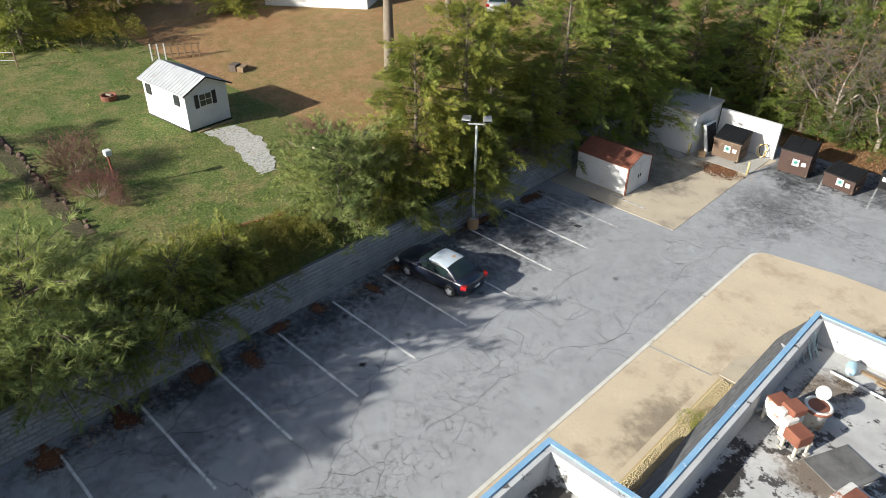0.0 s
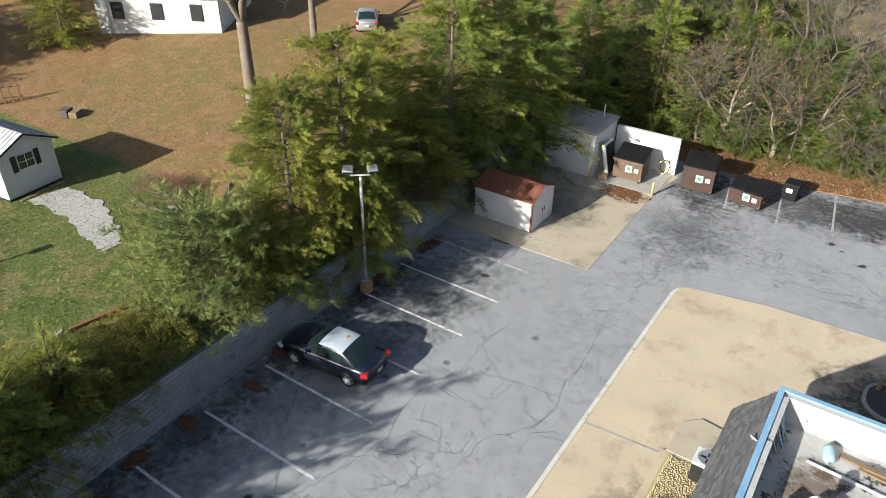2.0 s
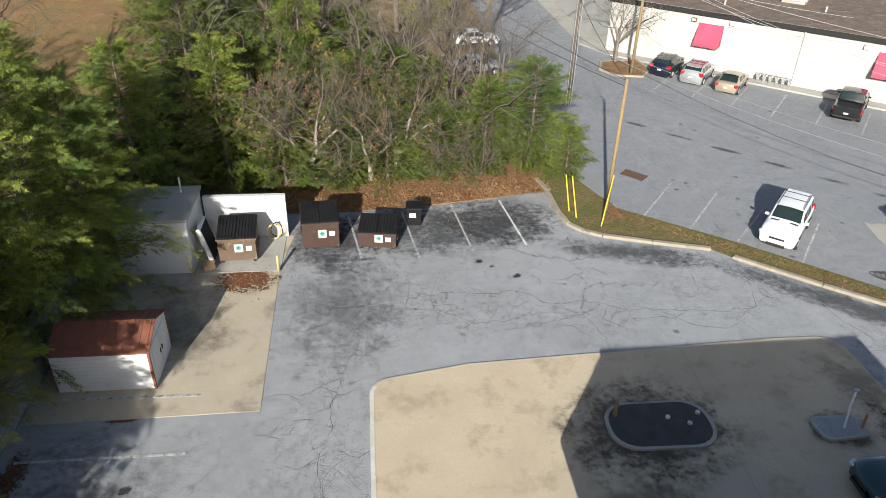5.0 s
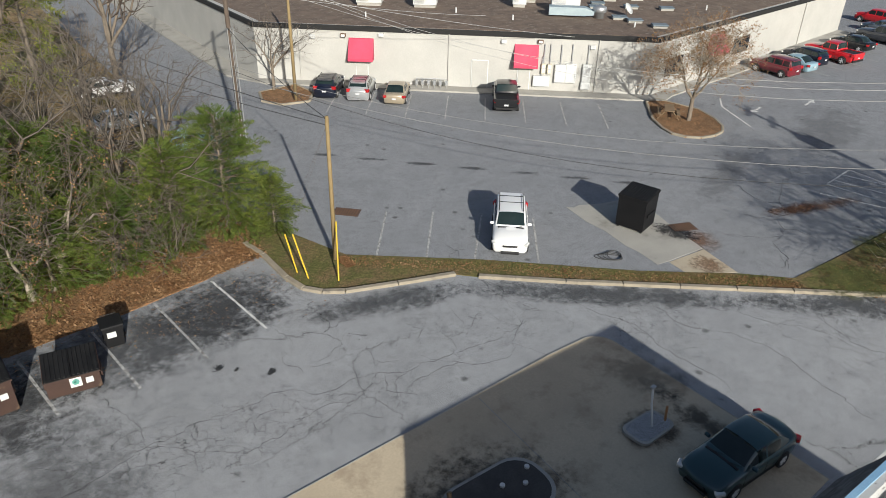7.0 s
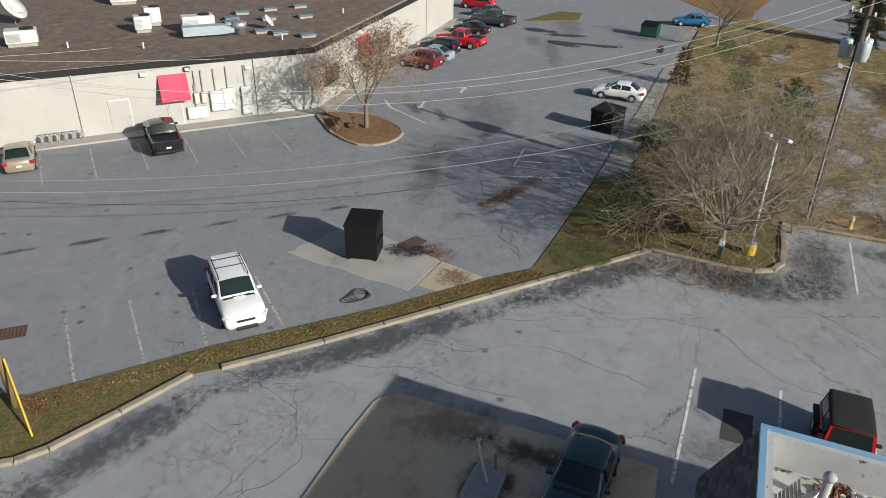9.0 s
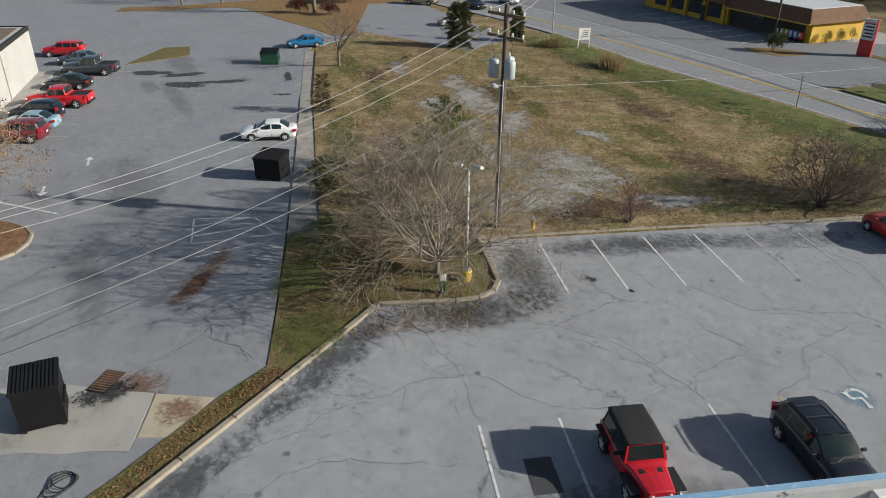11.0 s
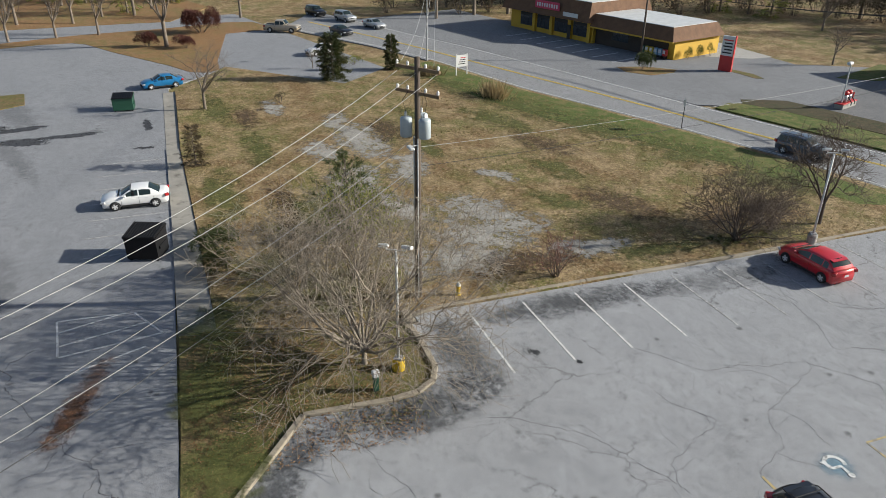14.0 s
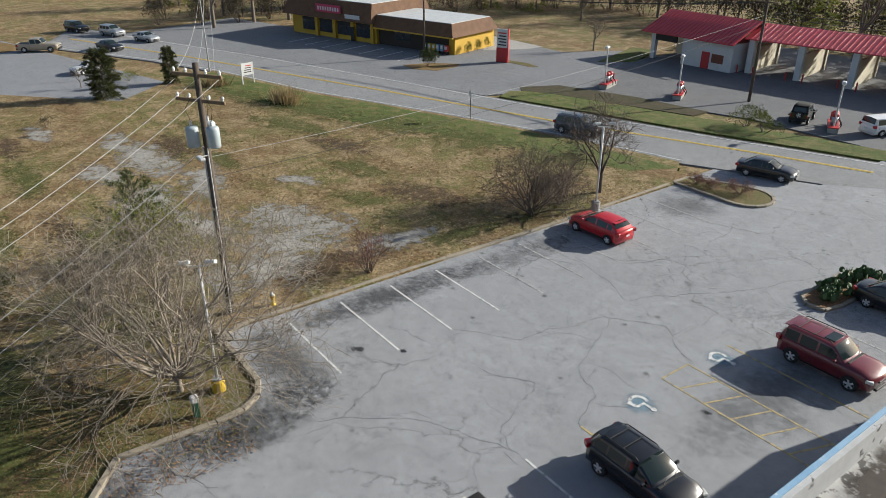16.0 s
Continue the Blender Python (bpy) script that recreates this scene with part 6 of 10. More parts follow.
# lower lot
for k in range(9):
    e = (30.0 - 2.27 * k, 52.1 + 2.06 * k)
    line_mark(e, (e[0] + 3.55, e[1] + 4.4), PAINT_FAINT, z=-0.004)
for a, b in (((5.9, 45.6), (9.0, 49.6)), ((7.8, 43.9), (11.2, 48.1)), ((9.9, 42.6), (13.4, 46.4)), ((12.3, 40.4), (15.5, 44.4))):
    line_mark(a, b, PAINT_FAINT, z=-0.004)
for k in range(7):
    x = 45.0 + 2.9 * k
    line_mark((x, 32.4), (x, 37.4), PAINT_FAINT, z=-0.004)
HT = [(34.3, 37.5), (37.8, 37.9), (37.5, 34.2), (35.0, 32.8), (34.3, 37.5)]
for a, b in list(zip(HT, HT[1:])) + [((35.3, 37.6), (36.3, 33.5)), ((36.6, 37.7), (37.5, 35.0)), ((34.0, 33.6), (32.6, 37.0))]:
    line_mark(a, b, PAINT_WHITE, z=-0.004, group="hatched corner")
for k in range(9):
    x = 52.0 + 3.1 * k
    line_mark((x, 50.6), (x + 0.3, 55.6), PAINT_FAINT, z=-0.004)


def arrow_mark(x, y, rot):
    bm = bmesh.new()
    block(bm, -0.9, 0.3, -0.09, 0.09, 0, 0.005)
    prism(bm, [(0.3, -0.35), (0.95, 0), (0.3, 0.35)], 0, 0.005)
    bm.transform(pose(x, y, -0.003, 0, 0, rot))
    tagged(part("arrow_marking", bm, PAINT_WHITE), "white lane arrow painted on asphalt", "road marking", "lane arrows", "structure")


arrow_mark(43.5, 48.6, 190)
arrow_mark(49.0, 47.2, 10)
line_mark((41.8, 50.6), (39.6, 46.5), PAINT_WHITE, 0.14, -0.004)
line_mark((43.5, 52.0), (41.8, 50.6), PAINT_WHITE, 0.14, -0.004)
PAINT_ROAD_YELLOW = paint("road_yellow_paint", (0.62, 0.45, 0.10), (0.60, 0.75))
YEL = [(25.0, -30.2), (33.4, -27.1), (50.7, -19.9), (70.9, -12.9), (80.5, -9.4), (104.0, -1.0), (128.0, 9.0)]
for off in (0.12, -0.12):
    tagged(part("centre_line", ribbon(bmesh.new(), offset_line(YEL, off), 0.14, 0.0, 0.03), PAINT_ROAD_YELLOW), "double yellow centre line", "road marking", "centre lines", "structure")
for pts, d in ((ROAD_NEAR[1:], -0.7), (ROAD_FAR, 0.5)):
    tagged(part("edge_line", ribbon(bmesh.new(), offset_line(pts, d), 0.15, 0.0, 0.03), PAINT_WHITE), "white edge line of the road", "road marking", "edge lines", "structure")
for k in range(7):
    x = 86.0 + 3.6 * k
    line_mark((x, -28.6 + 0.27 * (x - 86)), (x - 1.6, -23.4 + 0.27 * (x - 86)), PAINT_WHITE, 0.2, z=0.004)


SEAL = stain_mat("old_black_sealer", (0.075, 0.078, 0.084), 0.62, 0.6, 1.3, (-0.1, 0.95))
SEAL_AND_SHADE = stain_mat("thin_sealer_and_shade", (0.085, 0.087, 0.093), 0.38, 0.6, 1.4, (-0.1, 1.1))
OIL = stain_mat("oil_stain", (0.022, 0.022, 0.022), 0.7, 2.2, 1.6, (0.15, 0.6), 0.5)
RUSTSTAIN = stain_mat("rust_stain", (0.225, 0.105, 0.048), 0.55, 1.0, 1.3, (0.05, 0.9))
BROWNLEAF = stain_mat("rotted_leaf_drift", (0.19, 0.078, 0.035), 0.9, 2.0, 1.2, (0.2, 0.55), 0.95, 0.45)
SLABDIRT = stain_mat("dark_slab_dirt", (0.13, 0.11, 0.09), 0.36, 0.35, 1.4, (0.1, 1.0))
PUDDLE = stain_mat("wet_asphalt_patch", (0.055, 0.058, 0.066), 0.8, 0.6, 1.2, (0.05, 0.45))
SOOT_HOLLOW = stain_mat("oily_dirt_and_hollow_shade", (0.05, 0.045, 0.04), 0.62, 0.7, 1.3, (0.0, 0.9))
ROOF_DIRT = stain_mat("bare_roof_felt", (0.055, 0.050, 0.046), 0.92, 0.9, 1.5, (0.15, 0.35))
PONDING = stain_mat("ponded_roof_dirt", (0.075, 0.062, 0.052), 0.94, 0.7, 0.9, (-0.1, 0.35))
ROOF_BROWN = stain_mat("brown_roof_dirt", (0.22, 0.16, 0.11), 0.62, 0.9, 1.3, (0.0, 0.8))
GRAVELPATCH = stain_mat("bare_gravel_patch", (0.40, 0.38, 0.34), 0.95, 0.7, 1.9, (0.15, 0.65), 0.95, 0.45)
GREENPATCH = stain_mat("green_grass_patch", (0.135, 0.150, 0.042), 0.62, 0.6, 1.7, (0.1, 0.7), 0.95, 0.5)
SOILPATCH = stain_mat("bare_brown_soil", (0.115, 0.075, 0.045), 0.7, 0.9, 1.5, (0.1, 0.85), 0.95, 0.6)
SMEAR = stain_mat("faint_dark_smear", (0.09, 0.092, 0.098), 0.22, 0.5, 1.5)
STAIN_N = [0]


def stain(x, y, rx, ry, mat, rot=0.0, z=None, label="dark irregular stain on the paving"):
    STAIN_N[0] += 1
    bm = bmesh.new()
    bm.faces.new([bm.verts.new((math.cos(2 * math.pi * i / 28), math.sin(2 * math.pi * i / 28), 0)) for i in range(28)])
    ob = part("stain", bm, mat, at=pose(x, y, (0.003 if z is None else z) + 0.00035 * (STAIN_N[0] % 23), 0, 0, rot) @ Matrix.Diagonal((rx, ry, 1, 1)))
    return tagged(ob, label, "stain", "stains", "structure")


for x, y, rx, ry, rot in ((-10.8, 30.0, 3.0, 9.0, 0), (-8.0, 38.5, 4.5, 4.0, 0), (-2.0, 37.0, 7.5, 2.8, -12), (7.0, 38.0, 4.5, 2.6, -30), (-12.5, 14.0, 2.6, 9.0, 5), (20.0, 30.0, 3.6, 2.6, -40), (12.6, 34.0, 3.0, 3.6, 20)):
    tagged(stain(x, y, rx, ry, CRACKNET, rot, 0.006), "net of fine cracks in the old asphalt", "crack", "crack nets", "structure")
for x, y, rx, ry, rot in ((-13.5, 10.0, 5.0, 12.0, 0), (16.0, 30.0, 7.0, 6.0, 0), (22.0, 8.0, 5.0, 12.0, 0)):
    tagged(stain(x, y, rx, ry, CRACKNET_WIDE, rot, 0.006), "net of wandering cracks in the old asphalt", "crack", "crack nets", "structure")
# west stalls: old sealer, with the trees' shade darkened in as colour
stain(-19.2, 8.0, 3.4, 9.0, SEAL_AND_SHADE)
stain(-18.6, 27.0, 3.8, 6.0, SEAL_AND_SHADE)
stain(-19.0, 22.0, 3.6, 10.0, SEAL_AND_SHADE)
stain(-20.8, 14.0, 1.3, 16.0, SEAL)
stain(-5.5, 45.0, 7.5, 3.6, SEAL)
stain(-2.0, 45.8, 4.0, 3.0, SEAL)
stain(-11.0, 43.6, 3.0, 3.4, SEAL)
stain(-10.5, 38.5, 3.4, 5.5, SEAL_AND_SHADE)

stain(4.0, 41.9, 5.0, 1.3, SEAL, -16)
stain(13.0, 36.6, 9.0, 1.2, SEAL, -39)
stain(22.0, 29.4, 6.0, 1.3, SEAL, -39)
stain(25.2, 22.6, 2.2, 4.8, SEAL, 10)
stain(28.2, 19.2, 4.6, 1.8, SEAL)
stain(31.0, 12.0, 1.5, 8.0, SEAL)
stain(30.6, 3.0, 1.4, 7.0, SEAL_AND_SHADE)
stain(29.5, -12.5, 3.0, 3.5, SEAL_AND_SHADE)
stain(13.5, 3.6, 2.4, 7.0, SEAL_AND_SHADE)
stain(12.4, 20.0, 1.6, 6.0, SEAL_AND_SHADE)
for x, y, r in ((27.4, 15.9, 0.55), (26.0, 14.2, 0.3), (-3.9, 41.6, 0.45), (-3.3, 41.1, 0.25), (-17.2, 28.7, 0.35), (14.6, 22.2, 0.01), (14.6, 6.3, 0.35), (-2.2, 40.2, 0.4), (-16.9, 13.2, 0.35)):
    if r > 0.1:
        stain(x, y, r * 0.8, r * 0.6, OIL, 30)
for x, y, rx, ry in ((-20.9, 5.0, 1.3, 0.7), (-21.0, 8.2, 0.9, 0.9), (-20.3, 10.2, 1.1, 0.5), (-21.2, 14.2, 0.6, 0.5), (-20.6, 17.0, 0.9, 0.35), (-20.9, 2.2, 1.0, 0.8), (-21.3, 12.2, 0.5, 0.8), (-21.2, 19.5, 0.5, 1.5), (-21.3, 25.0, 0.4, 2.0), (-21.0, 29.5, 0.6, 1.4), (-18.2, 31.9, 0.8, 0.2)):
    stain(x, y, rx, ry, BROWNLEAF, label="drift of rotted red-brown leaves")
stain(-14.9, 40.6, 1.9, 1.3, BROWNLEAF, z=0.03, label="drift of rotted leaves on the pad")
stain(-17.5, 37.5, 3.0, 4.0, SLABDIRT, z=0.03)
for x, y, rx, ry, m2 in ((PONDED[0], PONDED[1], 2.2, 5.5, PONDING), (-1.9, 19.6, 1.1, 1.6, ROOF_BROWN), (-0.8, 16.0, 1.6, 1.2, ROOF_BROWN), (-4.4, 9.6, 1.8, 1.4, ROOF_DIRT), (-2.6, 13.0, 0.5, 3.6, ROOF_DIRT), (0.6, 13.2, 2.2, 1.6, ROOF_BROWN), (5.9, 20.2, 1.6, 1.0, ROOF_BROWN), (-5.6, 10.4, 0.8, 0.8, ROOF_DIRT)):
    tagged(stain(x, y, rx, ry, m2, 0, DECK_Z + 0.004), "dark worn patch of the roof coating", "stain", "roof stains", "structure")
stain(-6.4, 19.0, 1.6, 4.0, SLABDIRT, z=0.04)
stain(0.6, 30.0, 4.2, 3.2, SOOT_HOLLOW, 8, z=0.04)
stain(7.7, 29.5, 1.5, 1.3, SOOT_HOLLOW, 0, z=0.04)
stain(9.6, 28.2, 0.8, 3.4, SOOT_HOLLOW, 0, z=0.04)
stain(-0.4, 26.4, 2.4, 3.0, SLABDIRT, 0, z=0.04)
stain(9.9, 31.9, 1.6, 2.6, SLABDIRT, 20, z=0.04)
stain(30.6, 36.15, 4.2, 0.95, RUSTSTAIN, -17, label="long rust-orange stain on asphalt")
stain(29.0, 36.7, 2.4, 0.8, RUSTSTAIN, -17, label="rust-orange stain on asphalt")
stain(19.4, 35.5, 1.1, 1.3, RUSTSTAIN, 0, 0.02, "rust-orange stain on the concrete pad")
stain(21.2, 37.4, 1.8, 1.3, RUSTSTAIN, 40, label="rust-brown stain on asphalt")
stain(20.9, 38.8, 0.9, 1.7, OIL, 20, 0.02, "black spill behind the dumpster")
for x, y, rx, ry in ((66.0, 44.0, 9.0, 1.2), (72.0, 39.0, 1.0, 2.6), (80.0, 46.0, 9.0, 2.2), (44.0, 43.0, 8.0, 3.0), (70.5, 47.5, 3.4, 1.2), (30.0, 42.0, 7.0, 1.4)):
    stain(x, y, rx, ry, SMEAR, 20)
for k in range(7):
    stain(10.0 + 2.3 * k, 59.0 - 2.4 * k, 1.2, 0.3, SEAL, -40)
tagged(part("asphalt_patch", block(bmesh.new(), 13.25, 15.0, 21.6, 22.65, -0.02, 0.008), plain("patch_asphalt", (0.06, 0.06, 0.062), (0.045, 0.045, 0.047), 2.0, 0.9, own=False)), "square black asphalt repair patch", "road patch", kind="structure")

# bare and green patches of the field and its edges
for x, y, rx, ry, rot in ((40.0, 13.5, 4.6, 3.4, 20), (46.0, 17.0, 4.2, 2.0, 15), (54.0, 14.0, 5.0, 2.2, -20), (60.0, 20.0, 4.5, 2.2, 10), (38.0, 18.5, 2.5, 2.0, 0), (68.0, 17.0, 4.5, 1.8, -10), (36.5, 8.0, 1.8, 4.0, 0), (50.0, 8.0, 2.6, 1.2, 30), (75.0, 22.0, 4.0, 1.4, 5), (43.0, 11.5, 6.0, 3.0, 30), (62.0, 16.0, 7.0, 3.0, 0), (37.5, 15.5, 3.0, 4.0, 0), (52.0, 19.0, 5.0, 3.0, -20)):
    tagged(stain(x, y, rx, ry, GRAVELPATCH, rot, 0.135), "bare patch of pale gravel in the field", "gravel", "gravel patches", "structure")
for x, y, rx, ry, rot in ((24.0, 30.4, 3.0, 2.0, -20), (29.0, 31.0, 4.0, 2.0, 0), (34.0, 30.0, 4.0, 2.4, 0), (42.0, -12.0, 6.0, 2.6, 20), (50.0, -9.4, 6.5, 3.2, 20), (59.0, -5.6, 7.0, 3.6, 22), (68.0, -2.0, 7.0, 3.4, 20), (77.0, 1.0, 7.0, 3.0, 16), (86.0, 3.2, 6.0, 2.6, 12), (64.0, 2.0, 7.0, 2.2, 20), (50.0, 3.0, 4.0, 2.0, 10), (44.0, 6.0, 3.0, 1.6, 40), (58.0, 11.0, 3.6, 1.4, 0), (47.0, 22.5, 6.0, 2.0, 5), (62.0, 25.0, 7.0, 1.8, 3), (76.0, 27.5, 8.0, 1.8, 5), (36.0, 24.0, 3.6, 3.4, 0), (40.0, 27.0, 4.0, 3.0, 0), (52.0, 28.5, 7.0, 2.0, 0), (34.6, -4.0, 1.4, 6.0, 0), (35.0, 3.5, 1.4, 5.0, 0), (68.0, 9.0, 5.0, 1.6, 20)):
    tagged(stain(x, y, rx, ry, GREENPATCH, rot, 0.150), "patch of greener grass in the field", "grass", "grass patches", "structure")
for x, y, rx, ry, rot in ((36.0, 12.5, 2.4, 5.0, 0), (42.0, 2.0, 5.0, 2.6, 20), (36.0, 22.0, 4.0, 2.6, 0), (48.0, 24.6, 8.0, 1.6, 3), (64.0, 13.0, 6.0, 2.4, 0), (38.0, -7.0, 2.8, 5.0, 0), (56.0, 1.0, 5.0, 2.4, 20), (72.0, 25.0, 6.0, 1.6, 4)):
    tagged(stain(x, y, rx, ry, SOILPATCH, rot, 0.142), "patch of bare brown soil and dead grass", "soil", "soil patches", "structure")

CRACK = plain("crack_filler", (0.040, 0.039, 0.038), (0.026, 0.025, 0.025), 3.0, 0.95)
crng = random.Random(5)


def crack(pts, width=0.015, branch=0.6):
    """A wandering crack through the given places, with side cracks."""
    bm = bmesh.new()
    todo = [(pts, width)]
    while todo:
        line, w = todo.pop()
        path = resample(line, 0.22)
        w1, w2 = crng.uniform(0, 50), crng.uniform(0, 50)
        path = [(x + 0.55 * noise.noise((i * 0.11, w1, 0)) + 0.16 * noise.noise((i * 0.6, w1, 3)) + crng.gauss(0, 0.022), y + 0.55 * noise.noise((i * 0.11, w2, 7)) + 0.16 * noise.noise((i * 0.6, w2, 9)) + crng.gauss(0, 0.022)) for i, (x, y) in enumerate(path)]
        for (a, b) in zip(path, path[1:]):
            ribbon(bm, [a, b], w * crng.uniform(0.45, 1.25), -0.01, 0.004)
        if w > 0.010:
            for p in path:
                if crng.random() < branch * 0.13:
                    ang = crng.uniform(0, 6.28)
                    q, l2 = p, [p]
                    for _ in range(crng.randint(2, 7)):
                        ang += crng.gauss(0, 0.45)
                        q = (q[0] + math.cos(ang) * 0.5, q[1] + math.sin(ang) * 0.5)
                        l2.append(q)
                    todo.append((l2, w * 0.5))
    return tagged(part("crack", bm, CRACK), "dark crack wandering through old asphalt", "crack", "cracks", "stuff")


for pts in ([(-15.6, 8.8), (-14.0, 8.4), (-12.5, 10.5), (-11.5, 9.0)], [(-19.5, 4.0), (-16.5, 11.0), (-15.0, 16.0), (-14.5, 26.0)], [(-12.5, 12.5), (-12.0, 18.0), (-10.5, 22.0), (-11.0, 30.0), (-9.8, 36.0)],
            [(-11.5, 38.0), (-6.0, 39.0), (-2.0, 38.5), (4.0, 37.0), (8.5, 37.0), (9.0, 41.0)], [(8.6, 41.0), (9.6, 38.0), (6.0, 35.8), (2.0, 36.5)], [(14.6, 36.3), (14.0, 33.0), (16.0, 30.0), (15.0, 25.0)],
            [(20.5, 31.2), (19.2, 28.0), (20.5, 24.0), (18.0, 21.0), (17.0, 17.6)], [(24.0, 20.0), (22.0, 17.0), (20.0, 15.5), (17.3, 14.5)], [(26.0, 11.1), (23.5, 9.0), (22.5, 4.0), (20.0, 2.0), (17.3, 4.0)],
            [(31.5, 3.0), (27.0, 0.5), (23.0, 1.5), (20.0, -4.0), (18.0, -10.0)], [(22.5, 4.0), (20.0, 8.0), (18.5, 9.5), (17.0, 11.2)], [(23.0, 12.0), (20.5, 11.0), (19.0, 14.0), (17.5, 14.6)], [(26.0, -1.6), (24.0, -6.0), (25.5, -12.0)],
            [(11.5, 37.5), (12.2, 33.0), (12.0, 29.0)], [(-8.0, 42.0), (-7.2, 39.0), (-5.0, 36.5), (-1.0, 37.0)], [(25.0, 26.0), (22.0, 24.5), (19.5, 24.0), (17.0, 23.9)], [(22.3, 33.5), (30.0, 38.0), (36.0, 41.0)], [(15.0, 33.9), (17.0, 32.5), (19.2, 28.0)]):
    crack(pts)
for (cx, cy), nn in (((-10.5, 33.0), 16), ((1.0, 37.5), 16), ((8.5, 39.5), 12), ((-12.0, 20.0), 10)):
    for _ in range(nn):
        x, y = cx + crng.gauss(0, 2.0), cy + crng.gauss(0, 2.2)
        a = crng.uniform(0, 6.28)
        crack([(x, y), (x + 0.8 * math.cos(a), y + 0.8 * math.sin(a)), (x + 1.6 * math.cos(a + 0.6), y + 1.6 * math.sin(a + 0.6))], 0.012, 0.0)


# ---------------------------------------------------------------- poles, lamps, wires
def lamp_post(x, y, h, label, z=0.0, rot=0.0, base_mat=None, head_mat=PALE_STEEL):
    l = thing("parking_lamp", label, "street lamp", pose(x, y, z, 0, 0, rot), "parking lamps")
    bm = bmesh.new()
    lathe(bm, [(0.30, 0), (0.30, 0.55), (0.27, 0.6)], 16)
    part("base", bm, base_mat or YELLOW_PAINT, l, "painted round concrete base")
    part("base_plate", soft_block(bmesh.new(), -0.2, 0.2, -0.2, 0.2, 0.6, 0.68, 0.02), STEEL, l)
    bm = bmesh.new()
    tube(bm, [(0, 0, 0.6), (0, 0, h - 0.2)], [0.075, 0.06], 10)
    part("pole", bm, PALE_STEEL, l, smooth=True)
    part("bracket", tube(bmesh.new(), [(-0.45, 0, h), (-0.40, 0, h - 0.12), (0.40, 0, h - 0.12), (0.45, 0, h)], 0.035, 6), PALE_STEEL, l)
    for s in (1, -1):
        m = pose(s * 0.52, 0.1, h + 0.1, 25, 0, s * 8)
        b = bmesh.new()
        soft_block(b, -0.22, 0.22, -0.18, 0.20, -0.08, 0.08, 0.03, m)
        hd = part("lamp_head", b, head_mat, l)
        b = bmesh.new()
        block(b, -0.18, 0.18, -0.195, -0.182, -0.06, 0.06, m)
        part("lens", b, GLASS, hd)
    return l


lamp_post(-21.1, 24.5, 6.1, "galvanised twin-head lamp post on a tan base", rot=40, base_mat=plain("tan_base", (0.45, 0.27, 0.13), (0.36, 0.22, 0.11), 3.0, 0.9), head_mat=STEEL)
lamp_post(28.2, 22.5, 6.3, "white twin-head lamp post on a yellow base", 0.03, rot=60)
lamp_post(32.6, -6.2, 6.1, "twin-head lamp post beside a tree", 0.1, rot=60, base_mat=GREY_CONC)


def pole(name, x, y, h, r, mat, label, top=None, z=0.0):
    p = thing(name, label, "utility pole", pose(x, y, z))
    bm = bmesh.new()
    tx, ty = top or (0, 0)
    tube(bm, [(0, 0, -0.3), (tx, ty, h)], [r, r * 0.72], 12)
    part("shaft", bm, mat, p, smooth=True)
    return p


yp = pole("utility_pole", 4.05, 46.5, 7.5, 0.12, POLE_TAN, "short tan timber pole at the verge", z=0.03)
big_pole = pole("utility_pole", 6.0, 63.1, 12.4, 0.18, POLE_DARK, "brown timber utility pole with cable conduits")
for dx, rr in ((0.22, 0.045), (-0.16, 0.05), (0.05, 0.03)):
    part("conduit", tube(bmesh.new(), [(dx, -0.16, 0), (dx, -0.16, 8.0)], rr * 0.7, 6), STEEL, big_pole)
part("crossarm", soft_block(bmesh.new(), -1.3, 1.3, -0.07, 0.07, 11.6, 11.75, 0.02), WOOD, big_pole)
pole("utility_pole", 13.3, 70.1, 9.0, 0.14, POLE_TAN, "slender timber pole in the kerbed island", z=0.1)
for x, y, tx, ty in ((1.9, 46.4, -0.4, 0.1), (2.1, 45.6, -0.3, 0.7), (3.2, 44.6, 0.9, 1.7)):
    g = thing("guy_guard", "yellow plastic guy-wire guard in the verge", "guy guard", pose(x, y, 0.03), "guy guards")
    part("sleeve", tube(bmesh.new(), [(0, 0, 0), (tx, ty, 2.2)], 0.04, 6), YELLOW_PAINT, g)
    part("guy_wire", tube(bmesh.new(), [(tx, ty, 2.2), (4.0 - x, 46.6 - y, 6.9)], 0.005, 4), POLE_DARK, g)

up = pole("transformer_pole", 34.15, 19.6, 12.9, 0.19, POLE_DARK, "tall dark utility pole with three grey transformers", z=0.1)
for dx, dy, rr in ((0.20, -0.08, 0.055), (0.24, 0.10, 0.055), (-0.2, 0.06, 0.03)):
    part("conduit", tube(bmesh.new(), [(dx, dy, 0), (dx, dy, 9.0)], rr, 8), PALE_STEEL, up, "grey cable conduit")
CAN_GREY = plain("blue_grey_can", (0.40, 0.45, 0.47), (0.33, 0.38, 0.40), 2.0, 0.5, 0.1)
INS = plain("white_insulator", (0.7, 0.7, 0.68), (0.6, 0.6, 0.58), 3.0, 0.4)
ARM = Vector((0.84, 0.54, 0))
